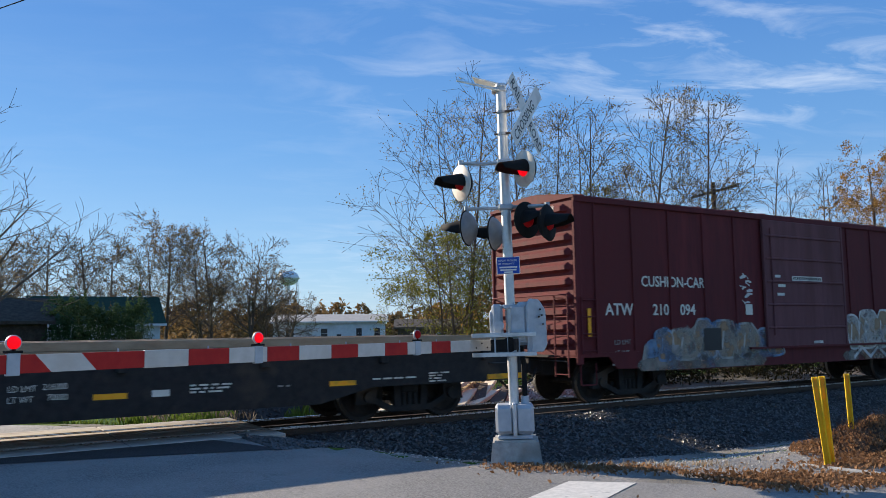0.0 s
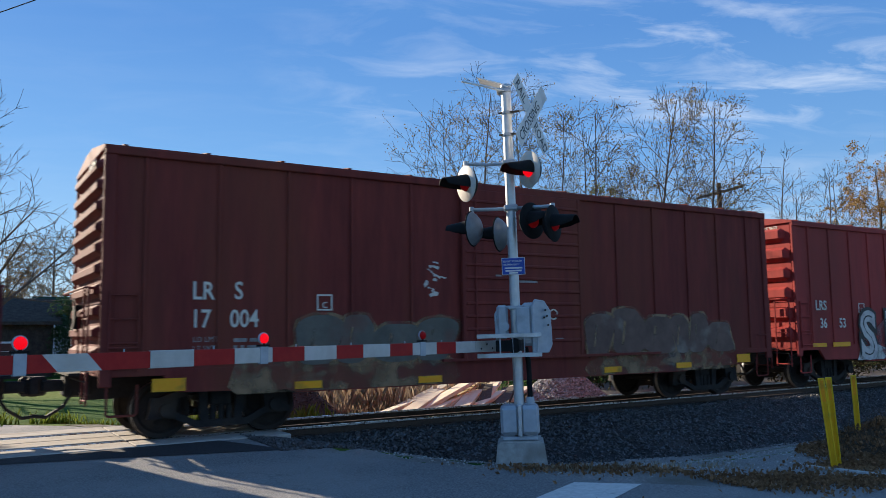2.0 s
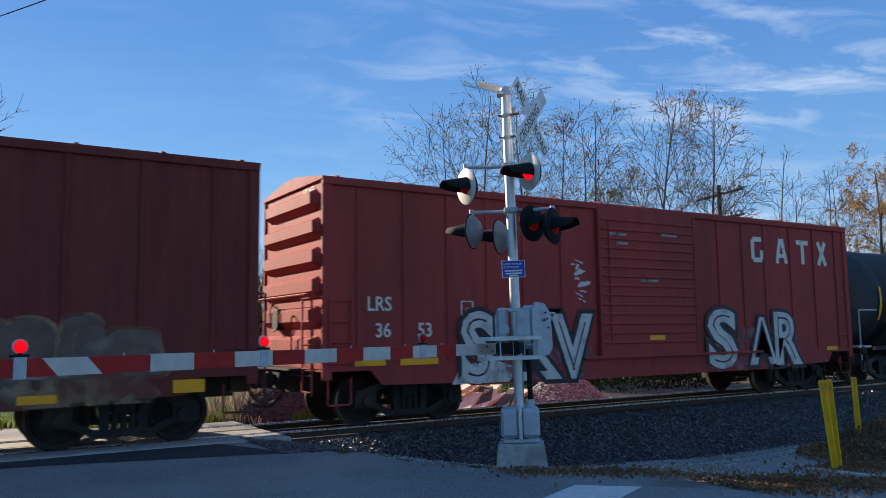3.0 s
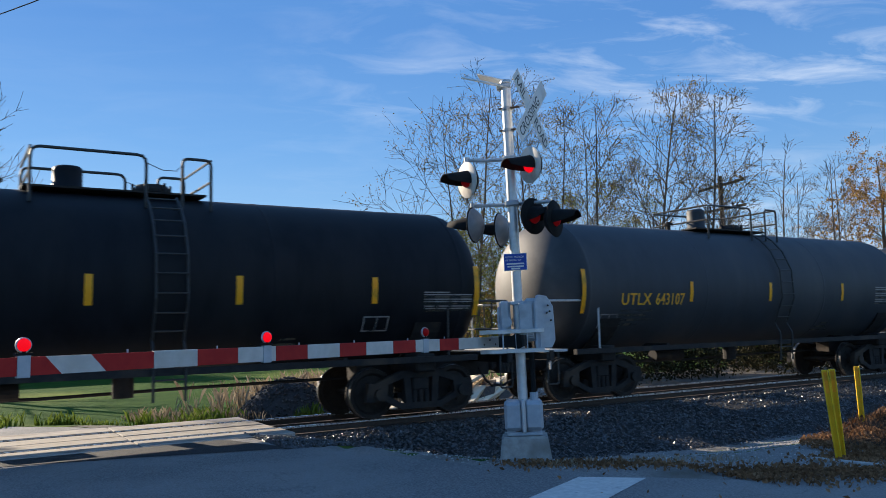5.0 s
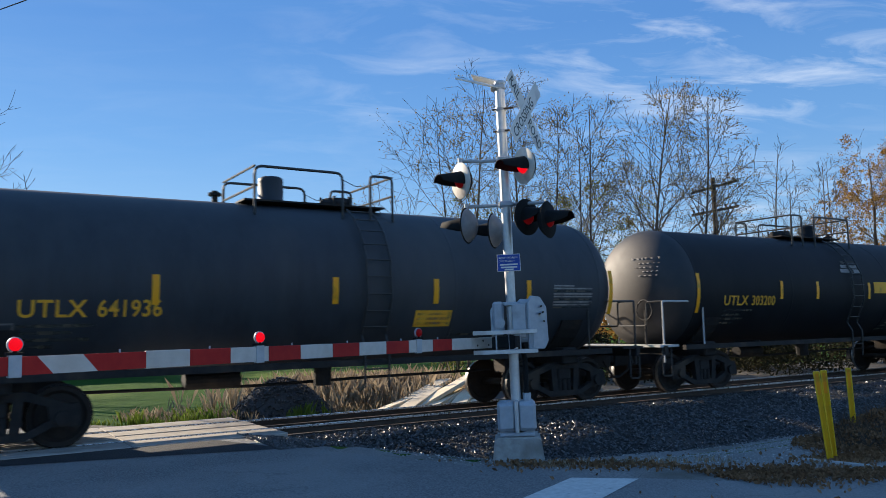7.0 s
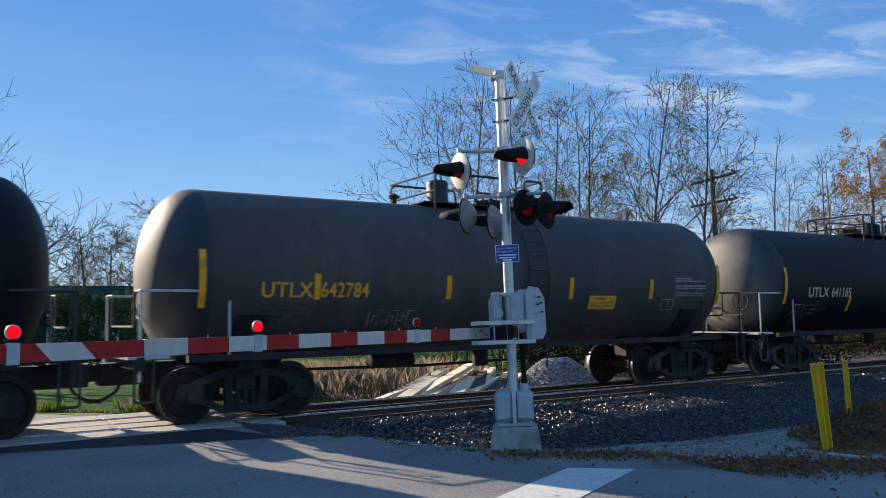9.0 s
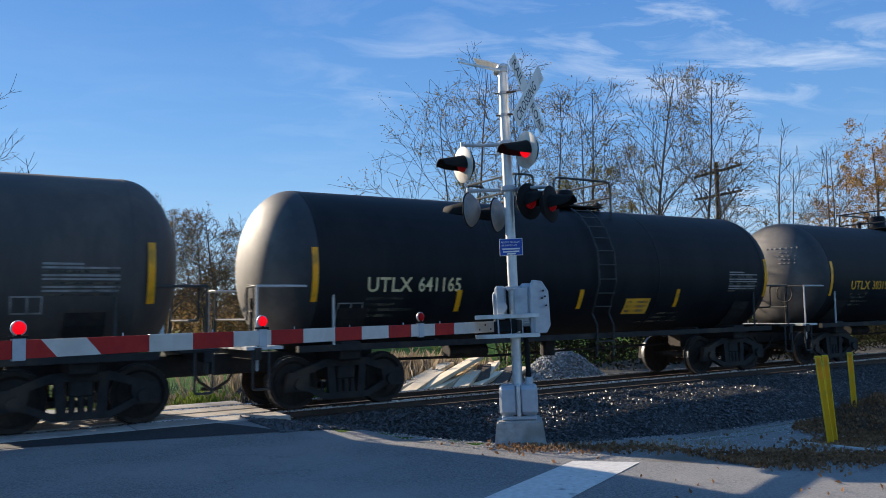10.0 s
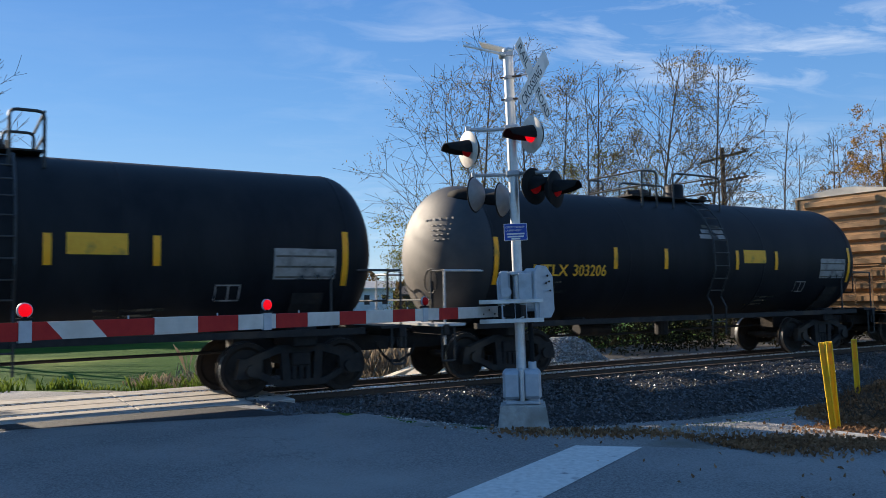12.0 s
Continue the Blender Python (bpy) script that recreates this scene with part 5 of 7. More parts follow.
for z in (14, 27):
    part("brace_ring", lathe(bmesh.new(), [(8.3, z), (8.5, z), (8.5, z + 0.3), (8.3, z + 0.3)], 18), TOWERGREY, tower)
part("catwalk", lathe(bmesh.new(), [(7.9, 41.8), (8.8, 41.8), (8.8, 42.2), (7.9, 42.2)], 24), TOWERGREY, tower)


# ---- the train ----
SPEED = 13.2
HALF = 1.475


def wheelset(parent, x):
    ob = part("wheelset", R((0, -0.9, 0), (0, 0.9, 0), 0.075, 10), WHEELSTEEL, parent, at=pose(x, 0, 0.457))
    for s in (-1, 1):
        m = pose(0, s * 0.72, 0, -90 * s)
        prof = [(0.0, 0.06), (0.11, 0.06), (0.13, 0.02), (0.34, 0.0), (0.385, 0.045), (0.455, 0.05), (0.457, -0.03), (0.462, -0.05), (0.487, -0.06), (0.487, -0.085), (0.40, -0.085), (0.36, -0.04), (0.13, -0.06), (0.0, -0.06)]
        bm = lathe(bmesh.new(), prof, 28, m)
        for k in range(6):
            a = k * math.pi / 3
            rod(bm, (0.24 * math.cos(a), s * 0.725, 0.24 * math.sin(a)), (0.24 * math.cos(a), s * 0.745, 0.24 * math.sin(a)), 0.028, 8)
        part("wheel", bm, WHEELSTEEL, ob, smooth=40)
        part("tread", lathe(bmesh.new(), [(0.4575, 0.048), (0.459, -0.03)], 28, m), TREAD, ob, "bright worn tread", smooth=40)
    return ob


def truck(parent, x):
    """A two-axle freight truck: cast side frames, bolster, springs, brake beams."""
    tr = part("truck", B(0, 0, 0.62, 0.36, 2.1, 0.26, bevel=0.03), IRON, parent, at=pose(x, 0, 0))
    for s in (-1, 1):
        bm = bmesh.new()
        m = pose(0, s * 1.0, 0, 90)
        # the cast frame: top chord, bottom chord, columns and pedestals
        for o in ([(-0.98, 0.66), (-0.42, 0.86), (0.42, 0.86), (0.98, 0.66), (0.98, 0.54), (0.40, 0.73), (-0.40, 0.73), (-0.98, 0.54)],
                  [(-0.90, 0.40), (-0.42, 0.16), (0.42, 0.16), (0.90, 0.40), (0.84, 0.48), (0.40, 0.27), (-0.40, 0.27), (-0.84, 0.48)],
                  [(-0.34, 0.25), (-0.20, 0.25), (-0.24, 0.75), (-0.38, 0.75)], [(0.20, 0.25), (0.34, 0.25), (0.38, 0.75), (0.24, 0.75)],
                  [(-1.16, 0.33), (-0.74, 0.33), (-0.70, 0.64), (-1.10, 0.66)], [(0.74, 0.33), (1.16, 0.33), (1.10, 0.66), (0.70, 0.64)]):
            slab(bm, o, 0.13, m)
        part("side_frame", bm, IRON, tr)
        for ax in (-0.89, 0.89):
            part("bearing_cap", R((ax, s * 1.0, 0.457), (ax, s * 1.13, 0.457), 0.105, 12), IRON, tr)
        for k in (-0.13, 0.0, 0.13):
            part("spring", R((k, s * 1.0, 0.27), (k, s * 1.0, 0.50), 0.055, 8), IRON, tr)
    for k in (-0.36, 0.36):
        part("brake_beam", B(k, 0, 0.40, 0.09, 1.7, 0.09), IRON, tr)
    for ax in (-0.89, 0.89):
        wheelset(tr, ax)
    return tr


def coupler(parent, x, s):
    bm = B(x + s * 0.2, 0, 0.86, 0.55, 0.16, 0.18, bevel=0.02)
    box(bm, x + s * 0.50, 0.06, 0.86, 0.22, 0.2, 0.3, bevel=0.04)
    box(bm, x + s * 0.56, -0.10, 0.86, 0.14, 0.12, 0.3, bevel=0.04)
    part("coupler", bm, IRON, parent)
    part("air_hose", pipe(bmesh.new(), [(x + s * 0.05, -0.35, 0.8), (x + s * 0.2, -0.38, 0.55), (x + s * 0.42, -0.30, 0.40), (x + s * 0.62, -0.2, 0.42)], 0.028), IRON, parent)
    part("uncoupling_lever", pipe(bmesh.new(), [(x, -1.35, 0.78), (x, -1.30, 0.95), (x + s * 0.08, -0.3, 0.98), (x + s * 0.16, -0.1, 1.0)], 0.014), DARKPIPE, parent)


def tape(parent, x, z, w=0.45, h=0.10, y=-HALF - 0.046):
    part("reflector_strip", B(x, y, z, w, 0.006, h), YELLOW, parent)


def ladder(parent, x, y, z0, z1, along, n, material, width=0.42):
    """Grab irons between two stiles, on a side (along x) or an end (along y)."""
    dx, dy = (width, 0) if along == "x" else (0, width)
    bm = bmesh.new()
    for k in (-0.5, 0.5):
        rod(bm, (x + dx * k, y + dy * k, z0), (x + dx * k, y + dy * k, z1), 0.02, 6)
    lad = part("ladder", bm, material, parent)
    for k in range(n):
        z = z0 + 0.06 + (z1 - z0 - 0.12) * k / (n - 1)
        part("rung", R((x - dx / 2, y - dy / 2, z), (x + dx / 2, y + dy / 2, z), 0.014, 6), material, lad)


def data_bars(parent, x, z, rows, material=None, y=-HALF - 0.004, h=0.045, seed=0, facing=None):
    """Small stencilled data lines that cannot be read."""
    r = random.Random(seed)
    for k, w in enumerate(rows):
        bm, u = bmesh.new(), 0.0
        while u < w:
            ln = r.uniform(0.05, 0.22)
            box(bm, x + u + ln / 2, y, z - k * h * 1.9, ln, 0.004, h)
            u += ln + 0.05
        part("data_line", bm, material or DATA, parent)


def blob_letters(parent, x0, x1, z, h, seed, fill, rim, y=-HALF - 0.006):
    """Bulging painted letters that cannot be read: a pale rim with a coloured fill."""
    r = random.Random(seed)
    x, k = x0, 0
    while x < x1 - 0.3:
        w = r.uniform(0.6, 1.15)
        hh = h * r.uniform(0.72, 1.08)
        lean = r.uniform(-0.22, 0.22)
        for grow, mat, off, nm in ((0.0, rim, 0.0, "paint_outline"), (0.055, fill, 0.002, "paint_fill")):
            pts = []
            for a in range(20):
                t = 2 * math.pi * a / 20
                rx, rz = w / 2 - grow, hh / 2 - grow
                c, s = math.cos(t), math.sin(t)
                px = math.copysign(abs(c) ** 0.62, c) * rx * (1 + 0.17 * math.sin(3 * t + 2.1 * k))
                pz = math.copysign(abs(s) ** 0.62, s) * rz
                pts.append((x + w / 2 + px + lean * pz, z + hh / 2 + pz))
            part(nm, slab(bmesh.new(), pts, 0.002, pose(0, y - off, 0, 90)), mat, parent)
        # a stroke across the letter
        st = [(x + w * 0.3, z + hh * 0.25), (x + w * 0.36, z + hh * 0.25), (x + w * 0.45, z + hh * 0.7), (x + w * 0.38, z + hh * 0.72)]
        part("paint_stroke", slab(bmesh.new(), st, 0.002, pose(0, y - 0.004, 0, 90)), rim, parent)
        x += w * 0.84
        k += 1


def overspray(parent, x0, x1, z0, z1, seed, material, y=-HALF - 0.0045):
    r = random.Random(seed)
    n = 40
    rise = [max(0.0, math.sin(math.pi * k / n)) ** 0.3 * (1 + 0.22 * noise.noise((k * 0.33, seed * 3.7, 0)) + r.uniform(-0.07, 0.07)) for k in range(n + 1)]
    top = [(x0 + (x1 - x0) * k / n, z0 + 0.12 + (z1 - z0 - 0.12) * rise[k]) for k in range(n + 1)]
    pts = [(x0 + 0.15, z0), (x1 - 0.15, z0)] + top[::-1]
    part("paint_background", slab(bmesh.new(), pts, 0.001, pose(0, y, 0, 90)), material, parent)


def boxcar(centre, paint, label, door_paint=None, door=(0.0, 2.6), posts=(), end_ribs=11, door_ribs=6, length=15.6, eave=4.36, roof_paint=None, thick_ribs=False):
    car = thing("boxcar", label, "boxcar", "cars of the freight train", at=pose(centre, TRACK_Y, 0))
    h = length / 2
    sill = 1.02
    body = part("body", B(0, 0, (sill + eave) / 2, length - 0.10, HALF * 2 - 0.02, eave - sill), paint, car)
    # sides: upright posts, side sill, top chord
    for s in (-1, 1):
        bm = slab(bmesh.new(), [(-h + 0.9, 1.05), (-h + 1.15, 0.76), (-h + 2.9, 0.72), (-h + 3.1, 0.66), (h - 3.1, 0.66), (h - 2.9, 0.72), (h - 1.15, 0.76), (h - 0.9, 1.05)], 0.06, pose(0, s * (HALF - 0.02), 0, 90))
        part("side_sill", bm, paint, car)
        part("top_chord", B(0, s * HALF, eave - 0.03, length, 0.09, 0.13, bevel=0.015), paint, car)
        part("sill_flange", B(0, s * (HALF - 0.007), 1.07, length, 0.05, 0.09), paint, car)
        for x in posts:
            part("side_post", B(x, s * (HALF + 0.004), (eave + 1.1) / 2, 0.06, 0.04, eave - 1.2, bevel=0.010), paint, car)
        for x in (-h + 0.09, h - 0.09):
            part("corner_post", B(x, s * (HALF - 0.01), (eave + 0.9) / 2, 0.18, 0.075, eave - 0.85, bevel=0.015), paint, car)
    # the roof, shallow-pitched, in ribbed sheets
    bm = bmesh.new()
    slab(bm, [(-HALF - 0.03, eave), (HALF + 0.03, eave), (HALF + 0.03, eave + 0.05), (0.3, eave + 0.22), (-0.3, eave + 0.22), (-HALF - 0.03, eave + 0.05)], length + 0.02, pose(0, 0, 0, 90, 0, 90))
    roof = part("roof", bm, roof_paint or paint, car)
    for k in range(13):
        x = -h + 0.3 + k * (length - 0.6) / 12
        bm = bmesh.new()
        slab(bm, [(-HALF, eave + 0.05), (HALF, eave + 0.05), (HALF, eave + 0.08), (0.3, eave + 0.25), (-0.3, eave + 0.25), (-HALF, eave + 0.08)], 0.07, pose(x, 0, 0, 90, 0, 90))
        part("roof_seam", bm, roof_paint or paint, roof)
    # corrugated ends: deep horizontal ribs
    for s in (-1, 1):
        x = s * (h - 0.05)
        pitch = (eave - 1.25) / end_ribs
        end = part("end_panel", B(x, 0, (sill + eave) / 2, 0.03, HALF * 2 - 0.16, eave - sill - 0.1), paint, car)
        for k in range(end_ribs):
            z = 1.2 + pitch * (k + 0.5)
            top = k == end_ribs - 1
            dep = 0.11 if not thick_ribs else 0.13
            wide = HALF - 0.12 - (0.0 if not top else 0.1)
            bm = bmesh.new()
            rib = [(0, -pitch * 0.36), (dep, -pitch * 0.16), (dep, pitch * 0.14 if not thick_ribs else pitch * 0.22), (0, pitch * 0.36)]
            vs = []
            for yy, sc in ((-wide, 0.12), (-wide + 0.12, 1), (wide - 0.12, 1), (wide, 0.12)):
                vs.append([bm.verts.new((x + s * (0.012 + u * sc), yy, z + v * (0.55 + 0.45 * sc))) for u, v in rib])
            for a, b in zip(vs, vs[1:]):
                for j in range(3):
                    bm.faces.new((a[j], b[j], b[j + 1], a[j + 1]))
            bm.faces.new(vs[0]), bm.faces.new(vs[-1])
            bmesh.ops.recalc_face_normals(bm, faces=bm.faces)
            part("end_rib", bm, paint, end)
        # end ladder, crossover platform, hand rails, brake wheel
        ladder(car, x + s * 0.20, -HALF + 0.30, 0.62, 2.35, "y", 5, paint)
        part("crossover_platform", B(x + s * 0.24, 0, 1.06, 0.30, 1.9, 0.04), IRON, car)
        part("crossover_rail", pipe(bmesh.new(), rounded([(x, -1.30, 2.34), (x + s * 0.24, -1.25, 2.36), (x + s * 0.24, 1.25, 2.36), (x, 1.3, 2.34)], 0.08), 0.018), paint, car)
        part("grab_iron", pipe(bmesh.new(), rounded([(x + s * 0.02, -0.45, 1.2), (x + s * 0.2, -0.45, 1.2), (x + s * 0.2, -0.45, 2.0), (x + s * 0.02, -0.45, 2.0)], 0.06), 0.016), paint, car)
        if s < 0:
            m = pose(x + s * 0.16, 0.55, 2.0, 0, 90)
            part("brake_wheel", lathe(bmesh.new(), [(0.26, -0.012), (0.28, 0), (0.26, 0.012), (0.24, 0), (0.26, -0.012)], 20, m), IRON, car)
            part("brake_housing", B(x + s * 0.08, 0.55, 1.95, 0.14, 0.3, 0.4, bevel=0.02), IRON, car)
        part("striker", B(x + s * 0.15, 0, 0.86, 0.4, 0.5, 0.36, bevel=0.03), IRON, car)
        coupler(car, x + s * 0.18, s)
        part("sill_step", pipe(bmesh.new(), rounded([(s * (h - 0.55), -HALF + 0.02, 0.9), (s * (h - 0.55), -HALF + 0.02, 0.45), (s * (h - 0.12), -HALF + 0.02, 0.45), (s * (h - 0.12), -HALF + 0.02, 0.9)], 0.05), 0.018), paint, car)
        part("side_grab", R((s * (h - 0.55), -HALF - 0.06, 1.45), (s * (h - 0.12), -HALF - 0.06, 1.45), 0.014, 6), paint, car)
    ladder(car, -h + 0.33, -HALF - 0.05, 1.1, 2.3, "x", 4, paint)
    # sliding doors on both sides
    dx, dw = door
    for s in (-1, 1):
        y = s * (HALF + 0.05)
        d = part("door", B(dx, y, (eave + 1.02) / 2, dw, 0.06, eave - 1.2, bevel=0.015), door_paint or paint, car, "ribbed sliding door")
        for k in range(door_ribs):
            z = 1.3 + (eave - 1.5) * (k + 0.5) / door_ribs
            part("door_rib", B(dx, y + s * 0.04, z, dw - 0.16, 0.035, 0.06, bevel=0.014), door_paint or paint, d)
        for k in (-1, 1):
            part("door_edge", B(dx + k * (dw / 2 - 0.04), y + s * 0.035, (eave + 1.02) / 2, 0.08, 0.03, eave - 1.22, bevel=0.01), door_paint or paint, d)
        part("door_track", B(dx + 0.9, s * (HALF + 0.07), 1.10, dw * 1.9, 0.07, 0.05), paint, car)
        part("door_latch", R((dx - dw / 2 + 0.3, y + s * 0.05, 1.4), (dx - dw / 2 + 0.3, y + s * 0.05, eave - 0.3), 0.02, 6), door_paint or paint, d)
    # underframe
    part("centre_sill", B(0, 0, 0.80, length, 0.40, 0.36), IRON, car)
    for x in (-3.2, -1.2, 1.2, 3.2):
        part("cross_bearer", B(x, 0, 0.86, 0.12, 2.6, 0.26), IRON, car)
    part("brake_reservoir", R((-2.6, 0.55, 0.75), (-1.7, 0.55, 0.75), 0.2, 14), IRON, car)
    for x in (-h + 1.95, h - 1.95):
        truck(car, x)
    return car


def ring_pos(r, a, zc):
    """Place on the near flank of a tank, a degrees above the middle."""
    return -r * math.cos(radians(a)), zc + r * math.sin(radians(a))


def flank_patch(bm, x0, x1, a0, a1, r, zc, n=5):
    """A thin patch that follows a tank's round flank, between two angles."""
    for rr in (r,):
        a = [ring_pos(rr, a0 + (a1 - a0) * k / n, zc) for k in range(n + 1)]
        lo = [bm.verts.new((x0, y, z)) for y, z in a]
        hi = [bm.verts.new((x1, y, z)) for y, z in a]
        for k in range(n):
            bm.faces.new((lo[k], hi[k], hi[k + 1], lo[k + 1]))
    return bm


def bend_text(me, x, a, r, zc):
    """Wraps flat lettering round a tank's flank; its base line lies at angle a."""
    for v in me.vertices:
        ang = radians(a) + v.co.y / r
        rr = r + v.co.z
        v.co = (x + v.co.x, -rr * math.cos(ang), zc + rr * math.sin(ang))


def tankcar(centre, paint, label, marks, number, r=1.50, zc=2.47, length=13.7, stripes=(), mark_x=-5.0, mark_paint=None, panel=None, placard=None, white_x=None, card=(-5.6, -5.1, 1.55, 1.85), mirror=False, head_text=False, pipe_paint=None, size=0.37, mark_z=2.04, stripe_z=(2.10, 2.56), shift=0.0, head_paint=None, dome=(0.46, None)):
    car = thing("tank_car", label, "tank car", "cars of the freight train", at=pose(centre, TRACK_Y, 0))
    pipe_paint = pipe_paint or DARKPIPE
    mark_paint = mark_paint or STENCIL
    h = length / 2
    head = 0.86
    dome_prof = []
    for k in range(15):
        a = math.pi / 2 * k / 14
        dome_prof.append((r * math.sin(a) ** 0.94 if k else 0.0, head * (1 - math.cos(a))))
    prof = [(r, -h + head), (r + 0.003, -2.2), (r + 0.003, 0.0), (r, 2.2), (r, h - head)]
    part("tank", lathe(bmesh.new(), prof, 64, pose(0, 0, zc, 0, 90)), paint, car, smooth=50)
    for s in (-1, 1):
        # only the sunward head wears the coat with painted light and shade
        part("tank_head", lathe(bmesh.new(), [(q, s * (h - u)) for q, u in dome_prof], 64, pose(0, 0, zc, 0, 90)), (head_paint or HEADCREAM_SHADED) if s < 0 else paint, car, "domed tank head, sunlit dust tone painted on the leading end", smooth=50)
    for x in (-h + head + 0.02, -2.3, 2.3, h - head - 0.02):
        part("weld_band", lathe(bmesh.new(), [(r, -0.03), (r + 0.005, -0.02), (r + 0.005, 0.02), (r, 0.03)], 56, pose(x, 0, zc, 0, 90)), paint, car, smooth=50)
    # lettering, stripes, data panels on the near flank

    def ang(z):
        return math.degrees(math.asin((z - zc) / r))

    def patch(name, x0, x1, z0, z1, material, lift=0.012, label="", n=5):
        return part(name, flank_patch(bmesh.new(), x0, x1, ang(z0), ang(z1), r + lift, zc, n), material, car, label)

    for body, x in ((marks, mark_x), (number, mark_x + 1.06)):
        me = text_mesh(body, size, 0.002, 0.005, 1.06, 0.92)
        wide = max(v.co.x for v in me.vertices)
        me.transform(Matrix.Diagonal((0.93 / wide, 1, 1, 1)))
        bend_text(me, x, ang(mark_z), r + 0.006, zc)
        me.materials.append(mark_paint)
        part("lettering", me, mark_paint, car)
    for x in stripes:
        far_end = abs(x) > 5.7
        patch("reflector_strip", x - 0.055, x + 0.055, 1.87 if far_end else stripe_z[0], 2.80 if far_end else stripe_z[1], YELLOW)
    rr = random.Random(int(centre * 10))
    for k, w in enumerate((0.95, 0.7, 1.0, 0.6)):
        patch("data_line", mark_x, mark_x + w * rr.uniform(0.8, 1.2), mark_z - 0.15 - 0.10 * k, mark_z - 0.10 - 0.10 * k, DATA_DIM, 0.007, n=1)
    for k in range(3):
        patch("data_line", 2.2 + rr.uniform(-0.3, 0.3), 3.0 + rr.uniform(-0.3, 0.3), 1.50 - 0.09 * k, 1.54 - 0.09 * k, DATA_DIM, 0.007, n=1)
    if panel:
        px, z0, z1 = panel
        for k in range(9):
            z = z0 + (z1 - z0) * k / 9
            patch("data_line", px, px + (1.05 if k < 8 else 0.55), z, z + (z1 - z0) / 16, DATA if k % 3 else DATA_DIM, 0.008, n=1)
        if head_text:
            patch("panel_ground", px - 0.03, px + 1.08, z0 - 0.02, z1 - 0.03, DATA, 0.007)
    if placard:
        x0, x1, z0, z1 = placard
        patch("placard", x0, x1, z0, z1, STENCIL, 0.009, "yellow notice panel with dark lines")
        if not head_text:
            for k in range(3):
                z = z0 + (z1 - z0) * (0.14 + 0.28 * k)
                patch("notice_line", x0 + 0.05, x1 - 0.05, z, z + (z1 - z0) * 0.15, TANSPRAY, 0.012, n=1)
    if white_x:
        for k, mt in enumerate((DATA, DATA, DATA_DIM)):
            patch("notice_line", white_x[0] + 0.1 * k, white_x[1] - 0.05 * k, 2.92 + 0.13 * k, 3.02 + 0.12 * k, mt, 0.009, n=2)
    if card:
        x0, x1, z0, z1 = card
        bm = bmesh.new()
        for u0, u1, w0, w1 in ((x0, x1, z0, z0 + 0.025), (x0, x1, z1 - 0.025, z1), (x0, x0 + 0.025, z0, z1), ((x0 + x1) / 2, (x0 + x1) / 2 + 0.025, z0, z1), (x1 - 0.025, x1, z0, z1)):
            flank_patch(bm, u0, u1, ang(w0), ang(w1), r + 0.008, zc, 2)
        part("card_holder", bm, DATA, car)
    if head_text:
        # small marks on the domed head
        for k, (w, z) in enumerate(((0.8, 3.20), (0.5, 3.08), (0.55, 2.98), (0.4, 2.88), (0.45, 2.78))):
            bm = bmesh.new()
            u = -0.95
            while u < -0.95 + w:
                ln = rr.uniform(0.05, 0.14)
                d = min(math.hypot(u + ln * 0.3, z - zc) / r, 0.97) ** (1 / 0.94)
                box(bm, -h + head * (1 - math.sqrt(1 - d * d)) - 0.008, u + ln / 2, z, 0.012, ln * 0.6, 0.05 if k == 0 else 0.022)
                u += ln + 0.03
            part("head_mark", bm, DATA, car)
    # saddles, stub sills, side running strips
    for s in (-1, 1):
        xb = s * (h - 1.55)
        part("body_bolster", B(xb, 0, 1.0, 0.42, 2.5, 0.34, bevel=0.03), IRON, car)
        bm = bmesh.new()
        lathe(bm, [(r + 0.01, -0.28), (r + 0.05, -0.28), (r + 0.05, 0.28), (r + 0.01, 0.28)], 40, pose(xb, 0, zc, 0, 90))
        bmesh.ops.bisect_plane(bm, geom=bm.verts[:] + bm.edges[:] + bm.faces[:], plane_co=(0, 0, zc - 0.72), plane_no=(0, 0, 1), clear_outer=True)
        part("saddle", bm, IRON, car)
        part("stub_sill", B(s * (h - 0.95), 0, 0.82, 3.1, 0.42, 0.36, bevel=0.02), IRON, car)
        # end platform with grating and hand rails
        xe = s * (h + 0.22)
        # the sunward end's platform and rails have sunlight in their pale colour
        part("end_platform", B(s * (h + 0.10), 0, 1.12, 0.62, 2.9, 0.05), LITPIPE if s < 0 else IRON, car, "worn steel end platform, sunlit tone painted on the leading end")
        part("end_sill", B(xe, 0, 1.03, 0.12, 2.95, 0.20, bevel=0.01), IRON, car)
        hr = 1.12 + 1.02
        for y in (-1.40, 1.40):
            part("hand_rail", pipe(bmesh.new(), rounded([(s * (h - 1.15), y, 1.12), (s * (h - 1.15), y, hr), (xe, y, hr)], 0.10), 0.022), LITPIPE if s < 0 else pipe_paint, car)
            part("rail_post", R((xe, y, 0.75), (xe, y, hr), 0.022, 6), LITPIPE if s < 0 else pipe_paint, car)
        part("end_rail", pipe(bmesh.new(), rounded([(xe, -1.40, hr), (xe, -0.9, hr), (xe, -0.9, hr - 0.55), (xe, 0.9, hr - 0.55), (xe, 0.9, hr), (xe, 1.4, hr)], 0.08), 0.02), pipe_paint, car)
        part("step", pipe(bmesh.new(), rounded([(s * (h + 0.02), -1.42, 1.1), (s * (h + 0.02), -1.42, 0.45), (s * (h + 0.30), -1.42, 0.45), (s * (h + 0.30), -1.42, 1.1)], 0.05), 0.02), pipe_paint, car)
        coupler(car, s * (h + 0.18), s)
        truck(car, s * (h - 1.55))
    m = pose(-h - 0.12, -0.75, 1.95, 0, 90)
